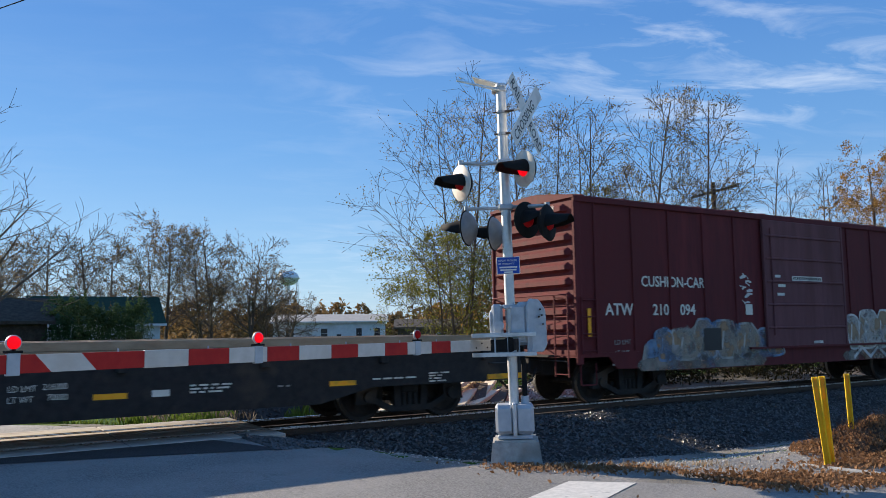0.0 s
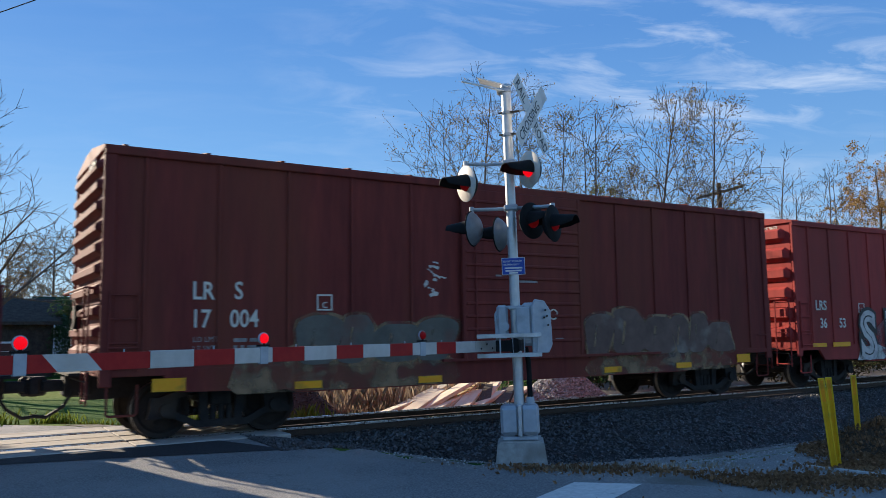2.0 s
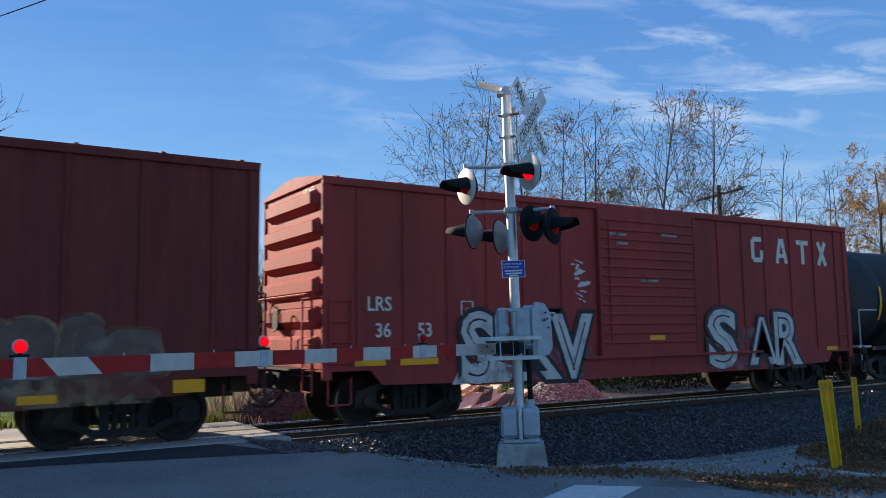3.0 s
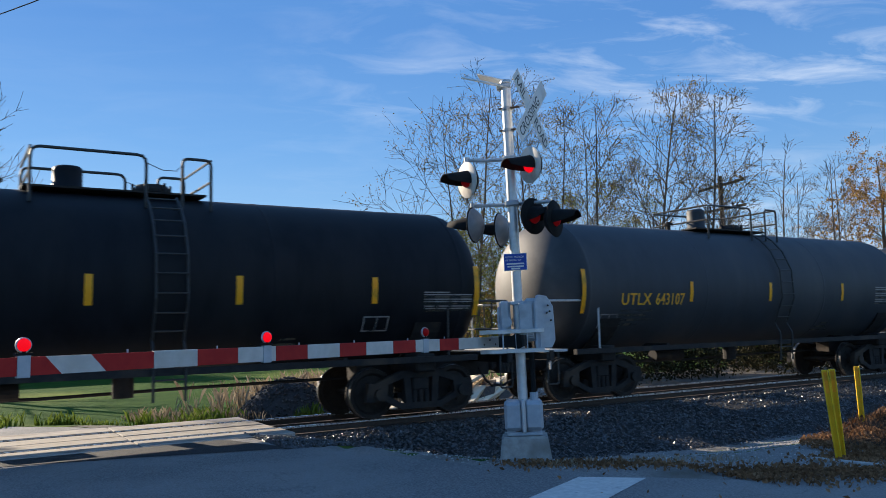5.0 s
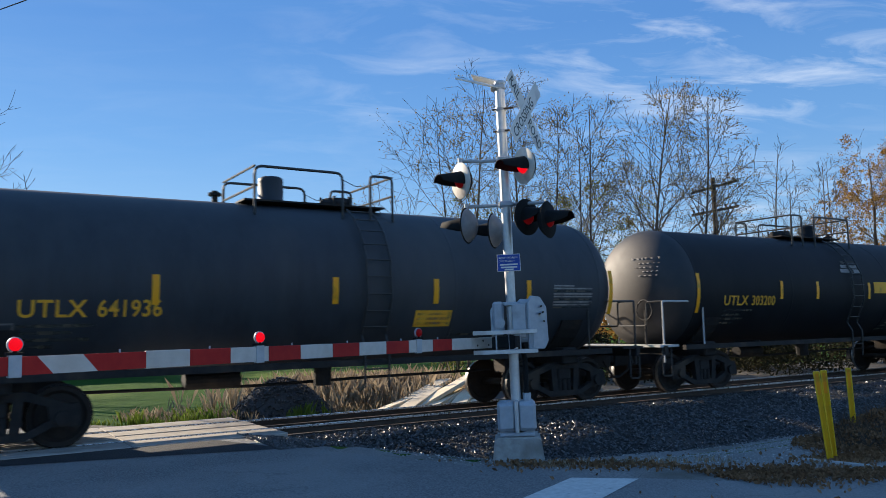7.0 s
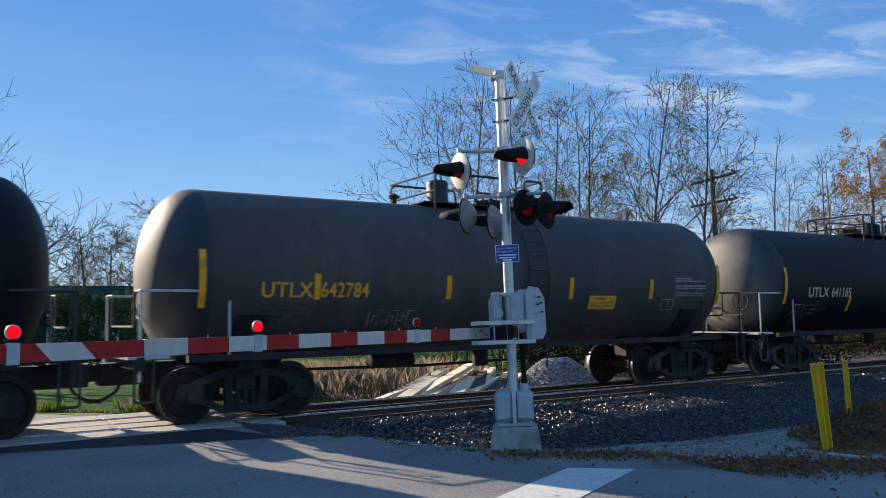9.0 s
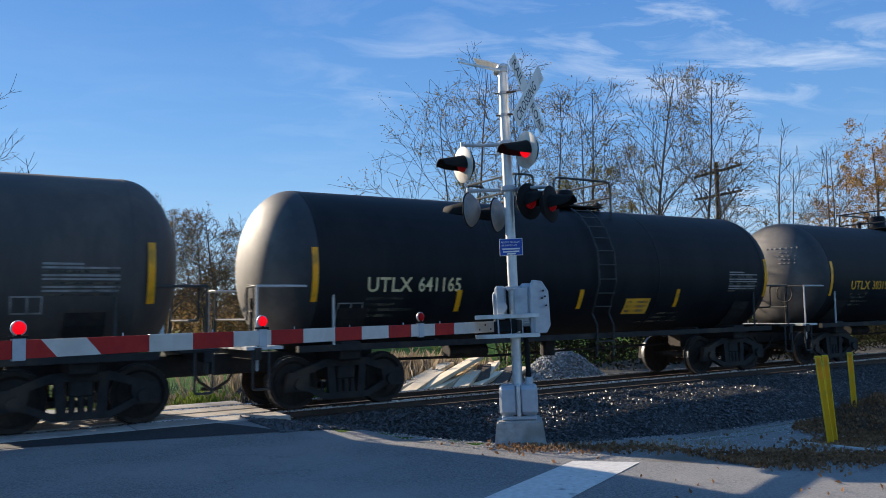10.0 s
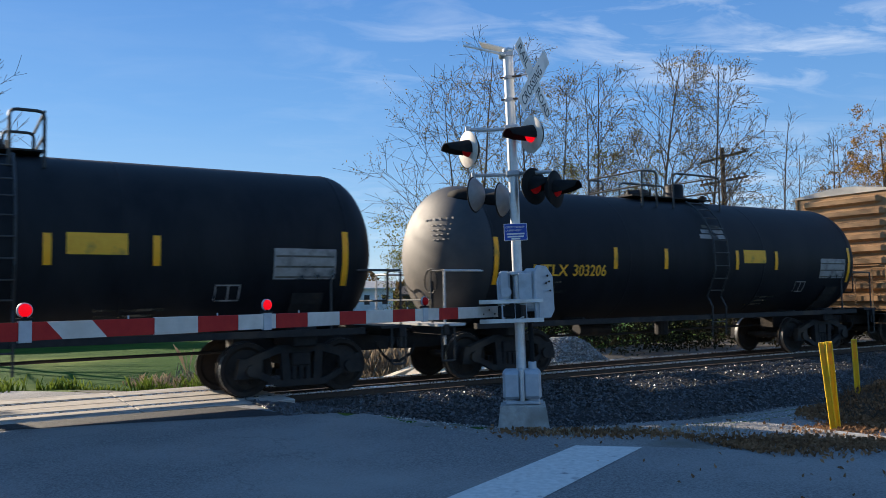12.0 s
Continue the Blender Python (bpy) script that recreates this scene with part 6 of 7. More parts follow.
    part("brake_wheel", lathe(bmesh.new(), [(0.24, -0.012), (0.26, 0), (0.24, 0.012), (0.22, 0), (0.24, -0.012)], 18, m), IRON, car)
    part("brake_stand", R((-h - 0.10, -0.75, 1.1), (-h - 0.10, -0.75, 1.95), 0.03, 6), IRON, car)
    part("running_strip", B(0, -1.36, 1.07, length - 1.0, 0.10, 0.11), IRON, car)
    part("running_strip", B(0, 1.36, 1.07, length - 1.0, 0.10, 0.11), IRON, car)
    for x in (-3.6, 3.6):
        part("strip_bracket", B(x, -1.0, 1.12, 0.08, 0.75, 0.08), IRON, car)
    part("bottom_outlet", R((0.2, 0, zc - r - 0.35), (0.2, 0, zc - r + 0.05), 0.17, 14), IRON, car)
    part("brake_rigging", pipe(bmesh.new(), [(-4.2, 0.3, 0.72), (-1.0, 0.35, 0.66), (1.4, 0.3, 0.70), (4.3, 0.2, 0.72)], 0.03), IRON, car)
    part("air_reservoir", R((-2.3, 0.35, 0.80), (-1.3, 0.35, 0.80), 0.15, 14), IRON, car)
    # middle ladder from the strip up to the top platform
    top = zc + r
    g = -1 if mirror else 1
    bm = bmesh.new()
    for k in (-0.24, 0.24):
        pts = [(0.62 + k, -1.42, 0.62), (0.62 + k, -1.45, 1.3)]
        for a in (-35, -10, 15, 35, 50, 62):
            y, z = ring_pos(r + 0.10, a, zc)
            pts.append((0.62 + k, y, z))
        pipe(bm, pts, 0.022)
    lad = part("side_ladder", bm, pipe_paint, car)
    for k in range(10):
        a = -40 + 11 * k
        y, z = ring_pos(r + 0.10, a, zc) if a > -38 else (-1.44, 0.95)
        part("rung", R((0.38, y, z), (0.86, y, z), 0.014, 6), pipe_paint, lad)
    part("top_platform", B(g * (shift - 0.12), -0.34, top + 0.015, 2.8, 0.5, 0.03), IRON, car)
    part("top_platform", B(g * (shift - 0.12), 0.34, top + 0.015, 2.8, 0.5, 0.03), IRON, car)
    rh = top + 0.56
    for y in (-0.90, 0.90):
        part("top_rail", pipe(bmesh.new(), rounded([(g * (shift - 0.12 - 1.32), y, top - 0.29), (g * (shift - 0.12 - 1.32), y, rh), (g * (shift - 0.12 + 0.35), y, rh), (g * (shift - 0.12 + 0.35), y, top - 0.29)], 0.14), 0.026), pipe_paint, car)
        part("top_rail", pipe(bmesh.new(), rounded([(g * (shift - 0.12 + 0.92), y, top - 0.29), (g * (shift - 0.12 + 0.92), y, rh), (g * (shift - 0.12 + 1.39), y, rh), (g * (shift - 0.12 + 1.39), y, top - 0.29)], 0.10), 0.026), pipe_paint, car)
        part("safety_chain", pipe(bmesh.new(), [(g * (shift - 0.12 + 0.35), y, rh - 0.12), (g * (shift - 0.12 + 0.60), y, rh - 0.22), (g * (shift - 0.12 + 0.82), y, rh - 0.22), (g * (shift - 0.12 + 0.92), y, rh - 0.12)], 0.008, 4), pipe_paint, car)
    for x in (-1.32, 1.39):
        part("top_rail", pipe(bmesh.new(), [(g * (shift - 0.12 + x), -0.90, rh - 0.36), (g * (shift - 0.12 + x), 0.90, rh - 0.36)], 0.022), pipe_paint, car)
        part("top_rail", pipe(bmesh.new(), [(g * (shift - 0.12 + x), -0.90, rh), (g * (shift - 0.12 + x), 0.90, rh)], 0.022), pipe_paint, car)
    tall = dome[0]
    part("dome", lathe(bmesh.new(), [(0.0, tall), (0.18, tall - 0.01), (0.225, tall - 0.04), (0.23, tall - 0.10), (0.23, 0.12), (0.27, 0.10), (0.27, 0.05), (0.22, 0.04), (0.22, -0.1)], 22, pose(g * (shift - 0.12 - 0.7), 0, top)), dome[1] or paint, car, smooth=40)
    bm = lathe(bmesh.new(), [(0.0, 0.24), (0.26, 0.22), (0.30, 0.14), (0.30, 0.09), (0.25, 0.08), (0.25, -0.1)], 20, pose(g * (shift - 0.12 + 0.62), 0, top))
    lid = part("manway", bm, IRON, car)
    for k in range(6):
        a = k * math.pi / 3
        px, py = g * (shift - 0.12 + 0.62) + 0.31 * math.cos(a), 0.31 * math.sin(a)
        part("eye_bolt", R((px, py, top + 0.05), (px, py, top + 0.24), 0.025, 6), IRON, lid)
    bm = R((g * (shift - 0.12 - 1.75), 0, top - 0.05), (g * (shift - 0.12 - 1.75), 0, top + 0.22), 0.055, 10)
    rod(bm, (g * (shift - 0.12 - 1.75), 0, top + 0.13), (g * (shift - 0.12 - 1.75), 0, top + 0.18), 0.12, 12)
    part("relief_valve", bm, IRON, car)
    return car


def flatcar(centre, length):
    car = thing("flatcar", "black flat car with a weathered timber deck and white stencilling", "flat car", "cars of the freight train", at=pose(centre, TRACK_Y, 0))
    h = length / 2
    for s in (-1, 1):
        bm = bmesh.new()
        slab(bm, [(-h, 0.66), (-h + 3.4, 0.66), (-h + 4.4, 0.42), (h - 4.4, 0.42), (h - 3.4, 0.66), (h, 0.66), (h, 1.32), (-h, 1.32)], 0.05, pose(0, s * (HALF - 0.05), 0, 90))
        part("side_sill", bm, IRON, car)
        part("sill_lip", B(0, s * (HALF - 0.02), 1.30, length, 0.10, 0.04), IRON, car)
        for k in range(9):
            x = -h + 1.0 + k * (length - 2.0) / 8
            part("stake_pocket", B(x, s * (HALF + 0.02), 1.17, 0.14, 0.10, 0.2, bevel=0.01), IRON, car)
    n = 26
    for k in range(n):
        x = -h + (k + 0.5) * length / n
        part("deck_plank", B(x, 0, 1.36, length / n - 0.012, HALF * 2 - 0.06, 0.09), DECKWOOD, car)
    part("load_beam", B(0.2, -HALF + 0.28, 1.475, length - 0.5, 0.28, 0.14, bevel=0.01), DECKWOOD, car)
    part("load_beam", B(-0.2, HALF - 0.28, 1.475, length - 0.5, 0.28, 0.14, bevel=0.01), DECKWOOD, car)
    part("centre_sill", B(0, 0, 0.9, length, 0.5, 0.5), IRON, car)
    for s in (-1, 1):
        part("end_sill", B(s * (h - 0.1), 0, 1.12, 0.2, HALF * 2 - 0.1, 0.36, bevel=0.02), IRON, car)
        coupler(car, s * h, s)
        truck(car, s * (h - 2.4))
        part("grab_iron", pipe(bmesh.new(), rounded([(s * (h - 0.9), -HALF - 0.02, 1.0), (s * (h - 0.9), -HALF - 0.09, 1.0), (s * (h - 0.4), -HALF - 0.09, 1.0), (s * (h - 0.4), -HALF - 0.02, 1.0)], 0.03), 0.014), DARKPIPE, car)
    return car


flat = flatcar(0.15, 19.6)
cushion = boxcar(19.12, BOXRED, "dark red boxcar with mauve plug door and pale painted tags", DOORGREY, (0.21, 3.5), (-7.21, -6.08, -4.9, -3.71, -2.57, 2.33, 3.5, 4.67, 5.84, 7.01), 10, 5, eave=4.43)
maroon = boxcar(36.15, BOXRED_B, "dark maroon boxcar with white lettering and faded painted tags", None, (0.05, 3.0), (-7.19, -6.05, -4.88, -3.71, -2.51, 2.65, 3.79, 4.89, 5.95, 7.05), 10, 12, eave=4.46)
bright = boxcar(52.87, BOXRED_C, "brighter oxide-red boxcar with large white painted tags", None, (0.05, 3.05), (-7.12, -6.19, -5.25, -4.33, -3.45, -2.45, 2.47, 3.37, 4.22, 5.28, 6.28, 7.25), 6, 14, thick_ribs=True)
T = "sooty black tank car with yellow stencilling and reflector strips"
A_SET = dict(panel=(4.70, 2.0, 2.5), mark_x=-5.08)
B_SET = dict(size=0.34, mark_x=-5.0, stripes=(-5.92, -2.75, -1.19, 1.27, 2.78, 5.93), stripe_z=(2.19, 2.65), placard=(1.52, 2.36, 2.35, 2.67), white_x=(0.05, 0.98), card=(3.7, 4.12, 1.63, 1.9), mirror=True, panel=(4.68, 2.0, 2.52), head_text=True, head_paint=HEADSOOT_SHADED)
tank_a = tankcar(68.3, TANKBLACK, T, "UTLX", "650067", head_paint=HEADDUST_SHADED, stripes=(-6.1, -3.08, -0.56, 1.69, 4.13, 6.31), placard=None, mark_x=-5.3, panel=(5.15, 1.95, 2.33), card=(3.96, 4.47, 1.61, 1.88), mark_z=1.87, shift=0.12)
tank_b = tankcar(83.5, TANKGREY, "dusty dark grey tank car with yellow stencilling", "UTLX", "643107", head_paint=HEADDUST_SHADED, dome=(0.60, HEADSOOT_SHADED), stripes=(-6.16, -2.86, 0.03, 3.11, 6.2), placard=None, **A_SET)
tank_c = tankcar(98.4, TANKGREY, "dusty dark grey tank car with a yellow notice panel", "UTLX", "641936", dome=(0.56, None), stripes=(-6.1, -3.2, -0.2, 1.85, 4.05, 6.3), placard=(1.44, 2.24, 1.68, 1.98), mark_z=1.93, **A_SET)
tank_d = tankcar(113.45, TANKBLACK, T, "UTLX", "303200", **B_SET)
tank_e = tankcar(128.5, TANKBROWN, "road-grimed brownish tank car with faded yellow stencilling", "UTLX", "642784", head_paint=HEADTAN_SHADED, dome=(0.58, HEADSOOT_SHADED), stripes=(-6.16, -4.2, -1.52, 1.54, 3.92, 6.2), stripe_z=(2.0, 2.44), placard=(2.08, 2.86, 1.78, 2.07), card=(4.3, 4.72, 1.74, 2.0), **{**A_SET, "mark_x": -5.2})
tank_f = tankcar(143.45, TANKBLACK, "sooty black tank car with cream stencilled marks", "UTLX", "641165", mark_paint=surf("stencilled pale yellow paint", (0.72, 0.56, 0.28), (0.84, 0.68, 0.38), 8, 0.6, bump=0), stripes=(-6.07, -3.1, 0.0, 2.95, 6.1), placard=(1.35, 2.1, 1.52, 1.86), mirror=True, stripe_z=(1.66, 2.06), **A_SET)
tank_g = tankcar(158.32, TANKBLACK, T, "UTLX", "303194", **{**B_SET, "head_paint": HEADCREAM_SHADED, "mirror": False, "white_x": (-1.32, -0.42)})
tank_h = tankcar(173.4, TANKBLACK, T, "UTLX", "303206", **{**B_SET, "head_paint": HEADTAN_SHADED})
tan = boxcar(189.3, BOXTAN, "tan boxcar with ribbed ends and a pale silver roof", None, (0.9, 2.9), (-6.95, -5.5, -4.05, -2.65, 3.1, 4.2, 5.3, 6.4), 9, 8, roof_paint=ROOFGREY, thick_ribs=True, eave=4.55)
TRAIN = [flat, cushion, maroon, bright, tank_a, tank_b, tank_c, tank_d, tank_e, tank_f, tank_g, tank_h, tan]


# ---- lettering, data and painted tags on the cars ----
SIDE = -HALF - 0.004
SPRAY = -1.502           # spray paint covers side, sill and posts alike
for body, x, z, size, wide in (("ATW", -6.95, 1.92, 0.36, 0.74), ("210", -5.50, 1.92, 0.35, 0.52), ("094", -4.60, 1.92, 0.35, 0.52)):
    written(body, size, x, SIDE, z, CREAM, cushion, bold=0.006)
written("CUSHION-CAR", 0.34, -5.84, SIDE, 2.56, CREAM, cushion, bold=0.004, squash=0.92)
for body, z in (("LD LMT", 1.28), ("LT WT", 1.05)):
    written(body, 0.15, -6.72, SIDE, z, DATA, cushion)
data_bars(cushion, -6.8, 0.85, (0.4,), seed=1)
for body, x, z in (("LR", -6.47, 2.19), ("S", -5.80, 2.20), ("17", -6.49, 1.75), ("004", -5.87, 1.75)):
    written(body, 0.40, x, SIDE, z, CREAM, maroon, bold=0.005, squash=0.80)
for body, x in (("LD LMT", -6.45), ("LT WT", -6.45)):
    written(body, 0.12, x, SIDE, 1.52 if body[1] == "D" else 1.38, DATA, maroon)
data_bars(maroon, -5.8, 1.54, (0.45, 0.4), seed=2, h=0.06)
for body, x, z, size in (("LRS", -6.95, 2.07, 0.36), ("36", -6.79, 1.60, 0.36), ("53", -5.92, 1.60, 0.36)):
    written(body, size, x, SIDE, z, CREAM, bright, bold=0.005, squash=0.9)
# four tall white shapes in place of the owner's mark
for x, strokes in ((3.68, ((0.10, 0.32, 0.12, 0.50, 0), (0.28, 0.58, 0.34, 0.12, 0), (0.28, 0.06, 0.34, 0.12, 0), (0.44, 0.20, 0.12, 0.22, 0))),
                   (4.64, ((0.17, 0.32, 0.12, 0.66, 14), (0.39, 0.32, 0.12, 0.66, -14), (0.28, 0.20, 0.26, 0.10, 0))),
                   (5.54, ((0.28, 0.32, 0.13, 0.62, 0), (0.28, 0.58, 0.50, 0.12, 0))),
                   (6.38, ((0.28, 0.32, 0.13, 0.70, 27), (0.28, 0.32, 0.13, 0.70, -27)))):
    for k, (dx, dz, w, h, turn) in enumerate(strokes):
        part("mark_stroke", B(0, -0.0007 * k, 0, w, 0.004, h, m=pose(x + dx, SIDE, 3.31 + dz, 0, turn)), CREAM, bright)
# plate boxes, small signs, door notices
for car, x, z in ((maroon, -4.36, 2.03), (bright, -4.95, 2.0)):
    bm = bmesh.new()
    for dx, dz, w, h in ((0.13, 0.0, 0.28, 0.025), (0.13, 0.25, 0.28, 0.025), (0.0, 0.125, 0.025, 0.27), (0.26, 0.125, 0.025, 0.27)):
        box(bm, x + dx, SIDE, z + dz, w, 0.004, h)
    part("plate_box", bm, CREAM, car)
    written("C", 0.15, x + 0.08, SIDE, z + 0.03, CREAM, car)
for car, x, z, n, mt in ((cushion, -2.35, 3.0, 6, WHITEPAINT), (maroon, -2.2, 2.95, 5, WHITEPAINT), (bright, -2.1, 3.15, 6, WHITEPAINT)):
    r = random.Random(int(x * -100))
    for k in range(n * 2):
        u, w, v, t = x + r.uniform(-0.12, 0.22), r.uniform(0.08, 0.30), z - 0.07 * k + r.uniform(-0.03, 0.03), r.uniform(0.02, 0.06)
        lean = r.uniform(-0.10, 0.10)
        st = [(u, v), (u + w * 0.5, v + lean + 0.02), (u + w, v + lean), (u + w * 0.9, v + lean - t), (u + w * 0.4, v - t * 0.6), (u + 0.03, v - t)]
        part("chalk_mark", slab(bmesh.new(), st, 0.002, pose(0, SIDE - 0.002 - 0.0006 * (k % 2), 0, 90)), mt, car)
part("notice_panel", B(-2.1, SIDE, 2.05, 0.26, 0.005, 0.26), CREAM, cushion, "small pale square notice")
DOOR_Y = -HALF - 0.088
part("door_notice", B(0.25, DOOR_Y, 2.86, 1.3, 0.004, 0.12), CREAM, cushion, "pale strip of small writing")
for k in range(16):
    part("text_bar", B(-0.33 + 0.077 * k, DOOR_Y - 0.003, 2.86, 0.05, 0.003, 0.07), BLACKSPRAY, cushion)
for x, z, w in ((-1.0, 2.90, 0.22), (-0.85, 2.66, 0.3), (-0.9, 2.44, 0.3), (0.6, 1.2, 0.4)):
    part("door_notice", B(x, DOOR_Y, z, w, 0.004, 0.07), CREAM, cushion)
for x, z, w in ((0.1, 2.6, 0.5), (-0.6, 2.7, 0.14), (0.9, 1.45, 0.2)):
    part("door_notice", B(x, DOOR_Y, z, w, 0.004, 0.045), DATA, maroon)
for x, z, w in ((-0.9, 3.75, 0.5), (-0.8, 3.55, 0.4), (0.7, 3.8, 0.5), (0.0, 2.75, 0.6)):
    part("door_notice", B(x, DOOR_Y, z, w, 0.004, 0.06), DATA, bright)
part("round_mark", lathe(bmesh.new(), [(0.085, 0), (0.11, 0), (0.11, 0.004), (0.085, 0.004)], 18, pose(0.75, DOOR_Y, 1.95, 90)), CREAM, maroon)
for car, row in ((cushion, ((-7.45, 1.75, 0.09, 0.62), (7.42, 1.85, 0.09, 0.55))), (maroon, ((-6.80, 0.88, 0.50, 0.20), (-4.53, 0.78, 0.48, 0.12), (-2.15, 0.77, 0.5, 0.12), (2.4, 0.78, 0.5, 0.12), (4.6, 0.8, 0.5, 0.12), (6.7, 0.9, 0.48, 0.2))),
                 (bright, ((0.2, 1.49, 0.48, 0.10), (4.05, 1.18, 0.48, 0.10), (6.82, 1.12, 0.48, 0.10), (-6.9, 1.15, 0.6, 0.10), (-5.9, 1.15, 0.8, 0.12), (-3.4, 1.1, 0.5, 0.1)))):
    for x, z, w, h in row:
        part("reflector_strip", B(x, -HALF - (0.05 if w > 0.2 and z > 1.4 else 0.034) - (0.04 if w > 0.2 and abs(x) < 1 else 0), z, w, 0.006, h), YELLOW, car)
# end marks on the sunlit ends
for car, body, x, z in ((cushion, "210994", -7.880, 4.215), (maroon, "LRS 17004", -7.880, 4.245), (bright, "LRS 3653", -7.772, 4.215)):
    written(body, 0.13, x, -0.55, z, CREAM, car, "end_mark", bold=0.004, rz=-90)

# big letters of the bright car: dark outline, white faces
for word, x, z, size, sq in (("S", -4.98, 0.78, 1.75, 0.92), ("K", -3.75, 0.78, 1.75, 0.9), ("V", -2.70, 0.78, 1.70, 0.9), ("S", 1.95, 0.82, 1.80, 1.20), ("A", 3.52, 0.86, 1.45, 0.86), ("R", 4.36, 0.82, 1.72, 0.95)):
    written(word, size, x, SIDE - 0.030, z, BLACKSPRAY, bright, "paint_outline", bold=0.17, squash=sq)
    written(word, size, x, SIDE - 0.036, z, TAGWHITE, bright, "paint_letter", bold=0.08, squash=sq)
    written(word, size, x, SIDE - 0.041, z, BLACKSPRAY, bright, "paint_stroke", bold=-0.095, squash=sq)
overspray(bright, -5.1, -1.6, 0.70, 1.75, 4, PINKSPRAY, SPRAY)
overspray(bright, 1.9, 5.6, 0.70, 1.75, 6, PINKSPRAY, SPRAY)
part("paint_overspray", slab(bmesh.new(), [(-5.2, 0.70), (-3.9, 0.70), (-3.6, 0.95), (-4.2, 1.12), (-5.0, 1.05)], 0.002, pose(0, SIDE - 0.028, 0, 90)), WHITEPAINT, bright)

# worn tags low on the other two
overspray(cushion, -5.95, -1.55, 0.68, 1.72, 21, MIXSPRAY, SPRAY)
overspray(cushion, -6.1, -1.5, 0.68, 1.05, 22, GREYSPRAY, SPRAY - 0.0015)
blob_letters(cushion, -5.5, -1.6, 0.86, 1.0, 31, TANSPRAY, MIXSPRAY, SPRAY - 0.004)
part("notice_panel", B(-3.55, SPRAY - 0.012, 1.34, 0.62, 0.004, 0.52), BLACKSPRAY, cushion, "dark square panel")
part("notice_panel", B(-4.85, SPRAY - 0.012, 1.12, 0.24, 0.004, 0.24), DATA, cushion)
overspray(cushion, 1.75, 6.4, 0.68, 1.02, 23, GREYSPRAY, SPRAY)
for k in range(9):
    # white zigzag along the sill
    x, z0, z1 = 2.3 + 0.40 * k, (0.74, 1.02)[k % 2], (1.02, 0.74)[k % 2]
    part("paint_stroke", slab(bmesh.new(), [(x, z0 - 0.05), (x + 0.42, z1 - 0.05), (x + 0.42, z1 + 0.05), (x, z0 + 0.05)], 0.002, pose(0, SPRAY - 0.006, 0, 90)), WHITEPAINT, cushion)
blob_letters(cushion, 2.0, 5.9, 0.95, 1.25, 32, TANSPRAY, WHITEPAINT, SPRAY - 0.004)
for k in range(7):
    x = 6.0 + 0.12 * k
    part("scribble", slab(bmesh.new(), [(x, 1.55), (x + 0.02, 1.55), (x + 0.10, 1.82 - 0.04 * (k % 3)), (x + 0.075, 1.82 - 0.04 * (k % 3))], 0.002, pose(0, SIDE - 0.002, 0, 90)), DATA, cushion)
overspray(maroon, -5.9, -1.5, 0.68, 1.45, 24, TANSPRAY, SPRAY)
blob_letters(maroon, -4.8, -1.6, 1.05, 1.0, 33, surf("dull green spray paint", (0.10, 0.09, 0.07), (0.17, 0.15, 0.12), 3, 0.65, bump=0, c3=(0.16, 0.08, 0.06), s3=1.2), TANSPRAY, SPRAY - 0.004)
overspray(maroon, 1.6, 6.3, 0.68, 1.15, 25, TANSPRAY, SPRAY)
blob_letters(maroon, 1.6, 6.1, 1.02, 1.08, 34, surf("faded brown spray paint", (0.11, 0.060, 0.045), (0.20, 0.115, 0.085), 3, 0.65, bump=0, c3=(0.30, 0.24, 0.19), s3=1.4), TANSPRAY, SPRAY - 0.004)

# a white scrawl low on the brownish tank car
for k in range(9):
    x = -3.15 + 0.10 * k
    rise = (0.30, 0.14, 0.26, 0.2)[k % 4]
    bm = flank_patch(bmesh.new(), x, x + 0.022, -39.0 + 3 * (k % 2), -39.0 + 3 * (k % 2) + rise * 40, 1.509, 2.47, 3)
    flank_patch(bm, x, x + 0.12, -35.0 + 4 * (k % 3), -34.2 + 4 * (k % 3), 1.509, 2.47, 1)
    part("scribble", bm, DATA, tank_e)
# the flat car's stencils
FY = -HALF + 0.02
for body, x, z, size in (("LD LMT", 0.72, 0.86, 0.125), ("216000", 1.16, 0.875, 0.125), ("LT WT", 0.72, 0.71, 0.125), ("70000", 1.22, 0.725, 0.125)):
    written(body, size, x, FY, z, CREAM, flat, squash=0.86)
tape(flat, 2.06, 0.735, 0.47, 0.085, FY)
tape(flat, 5.82, 0.755, 0.50, 0.085, FY)
tape(flat, -4.2, 0.735, 0.47, 0.085, FY)
tape(flat, 9.33, 0.735, 0.90, 0.10, FY)
part("route_card", B(2.78, FY, 0.745, 0.26, 0.006, 0.10), CREAM, flat)
data_bars(flat, 3.22, 0.84, (0.55, 0.42, 0.5), CREAM, FY, 0.028, 3)
data_bars(flat, 4.65, 0.76, (0.2,), DATA, FY, 0.028, 4)
data_bars(flat, 6.4, 0.80, (0.75,), CREAM, FY, 0.028, 5)
data_bars(flat, 7.57, 0.86, (0.3, 0.25, 0.3, 0.2), CREAM, FY, 0.026, 6)


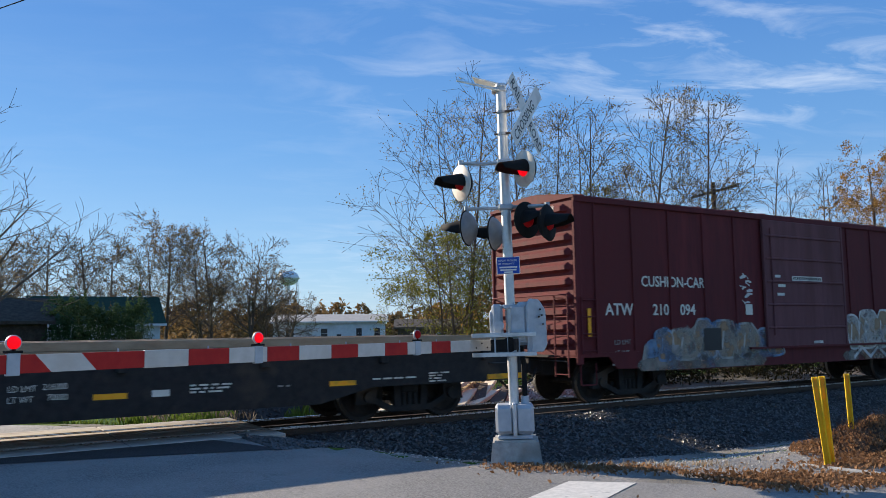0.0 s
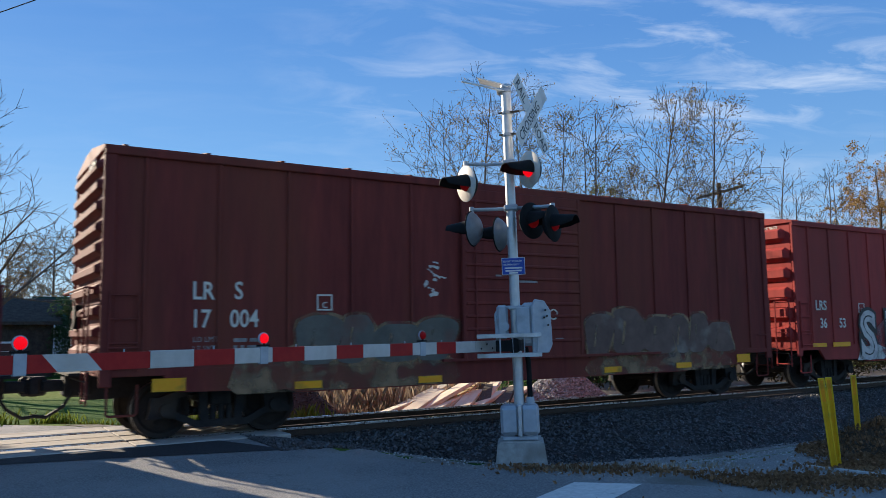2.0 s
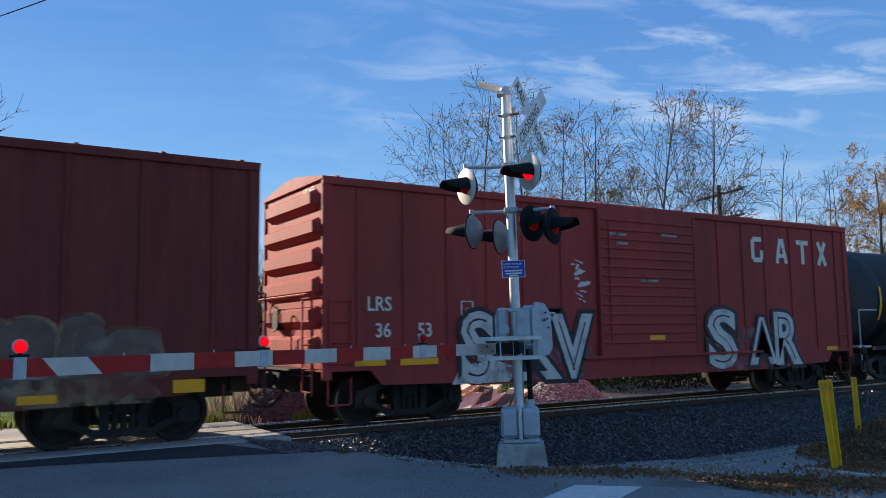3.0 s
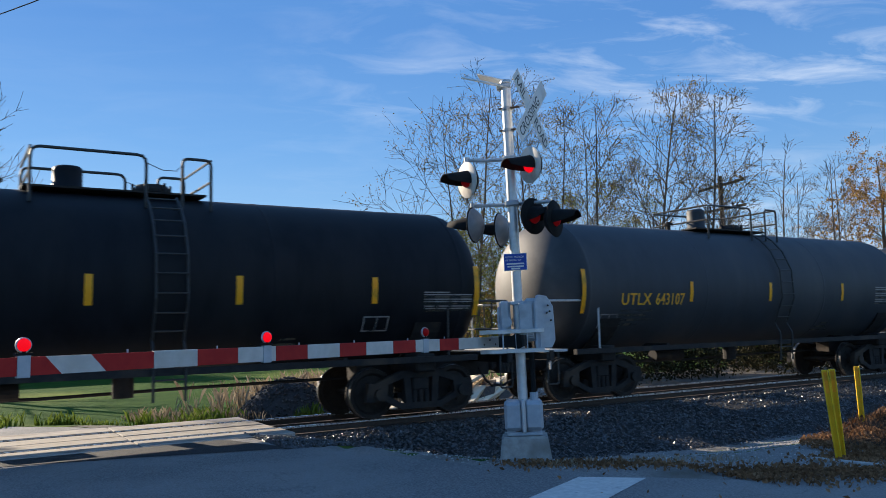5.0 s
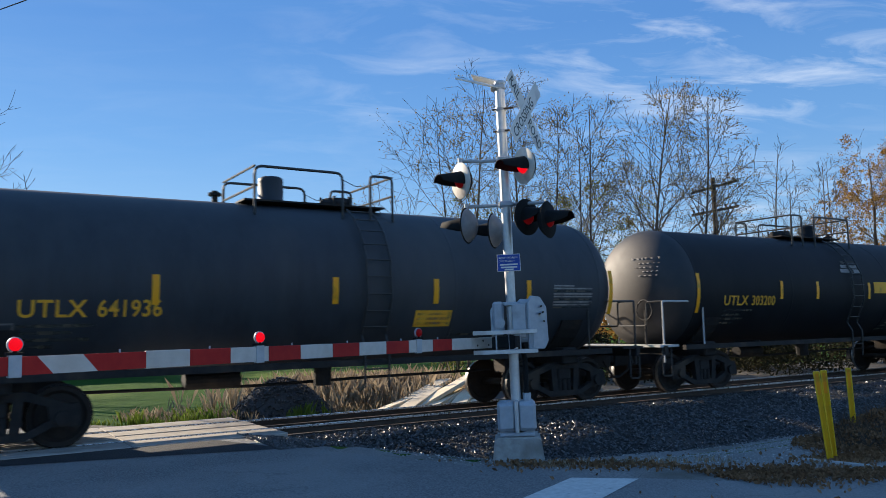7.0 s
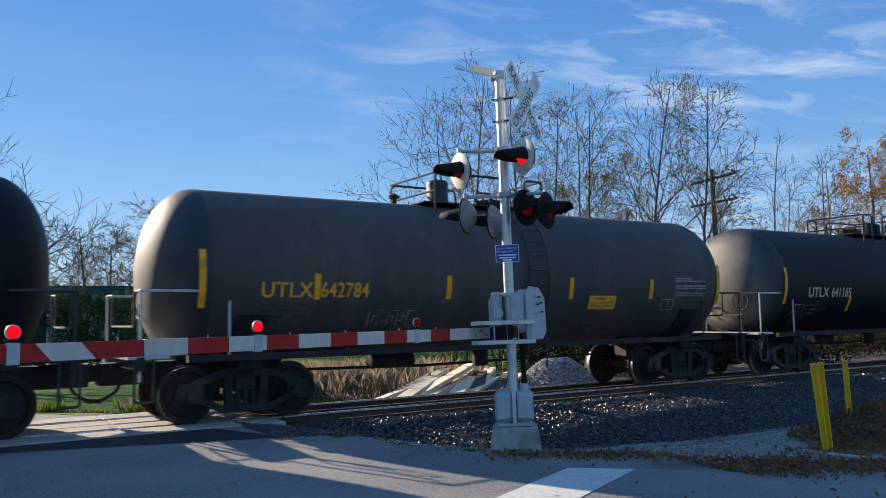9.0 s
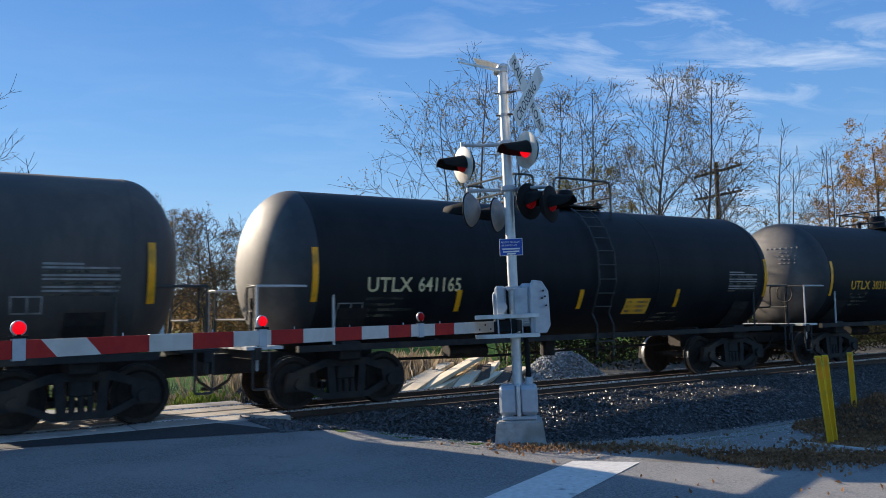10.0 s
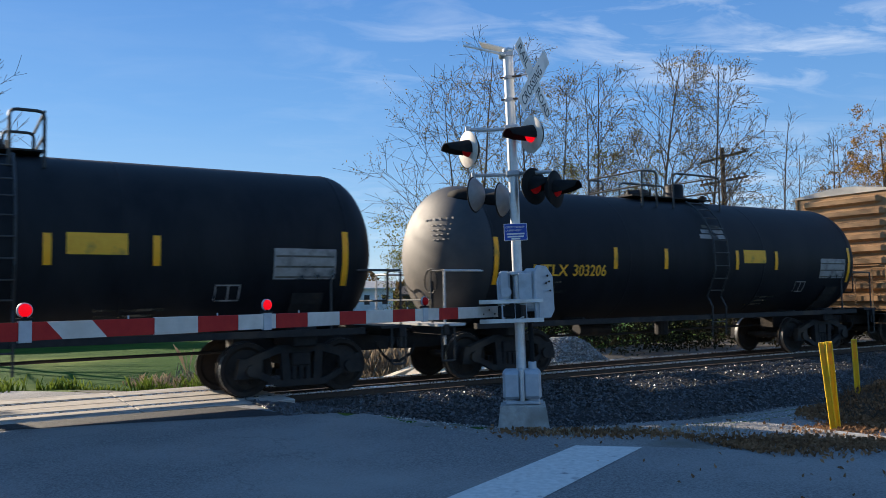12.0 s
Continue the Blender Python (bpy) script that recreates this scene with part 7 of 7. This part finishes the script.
# ---- ties and ballast stones, last ----
tie_mesh = mesh_of(B(0, 0, 0, 0.22, 2.55, 0.17, bevel=0.012), "tie", TIEWOOD)
pr = random.Random(40)
for k in range(110):
    x = 4.4 + 0.52 * k
    ob = new("tie", tie_mesh)
    ob.parent = track
    ob.matrix_basis = pose(x + pr.uniform(-0.02, 0.02), TRACK_Y + pr.uniform(-0.03, 0.03), -0.245 + pr.uniform(-0.008, 0.008), 0, 0, pr.uniform(-1.2, 1.2))
plate_mesh = mesh_of(B(0, 0, 0, 0.2, 0.3, 0.016), "tie_plate", RAILSTEEL)
for k in range(60):
    for y in (RAIL_NEAR, RAIL_FAR):
        ob = new("tie_plate", plate_mesh)
        ob.parent = track
        ob.matrix_basis = pose(4.4 + 0.52 * k, y, -0.160)


def bed_height(x, off):
    """Height of the ballast bed at a distance off from the centre line."""
    zs = [(-4.85, -0.64), (-4.5, -0.56), (-4.0, -0.46), (-3.0, -0.29), (-2.1, -0.185), (-1.9, -0.165), (1.95, -0.165), (3.3, -0.36), (3.8, -0.46)]
    f = 0.62 + 0.38 * ease(2.6, 14.0, x)
    off /= f
    for (a, za), (b, zb) in zip(zs, zs[1:]):
        if a <= off <= b:
            return za + (zb - za) * (off - a) / (b - a)
    return -0.6


stones = []
for k in range(42000):
    x = 4.2 + 38 * pr.random() ** 1.7
    off = pr.uniform(-4.7, -1.0) if pr.random() < 0.82 else pr.uniform(-1.0, 3.0)
    fx = 0.62 + 0.38 * ease(2.6, 14.0, x)
    off *= fx
    z = bed_height(x, off)
    g = ground_height(x, TRACK_Y + off)
    if abs(abs(off) - 0.75) < 0.12:
        continue
    stones.append((x, TRACK_Y + off, max(z, g) + pr.uniform(-0.012, 0.022), pr.uniform(0.016, 0.044)))
pebbles("ballast_stones", stones, STONE, "dark crushed-stone ballast heaped along the track", "ballast", 70)
chips = []
for k in range(7000):
    x, y = pr.uniform(5.4, 22), pr.uniform(6.2, 10.6)
    if 0.905 * x + 0.425 * y < ROAD_RIGHT - 0.15 + pr.random() * 0.5 or y < 9.3 - 0.38 * x + pr.random():
        continue
    chips.append((x, y, ground_height(x, y) + 0.008, pr.uniform(0.008, 0.022)))
pebbles("gravel_chips", chips, PALE_STONE, "loose pale gravel chips on the shoulder", "gravel", 71)


# ---- motion: the train rolls by at an even speed, its wheels turning ----
def motions():
    spin = math.degrees(SPEED / 0.457)
    times = [k / FPS for k in range(int(12 * FPS) + 1)]
    for car in TRAIN:
        x0, y0 = car.location.x, car.location.y
        walk(car, [(t, pose(x0 - SPEED * t, y0, 0)) for t in (0.0, 3.0, 6.0, 9.0, 12.0)])
        for ob in car.children_recursive:
            if ob.name.split(".")[0] == "wheelset":
                x = ob.location.x
                walk(ob, [(t, pose(x, 0, 0.457, 0, -spin * t % 360)) for t in times])


motions()
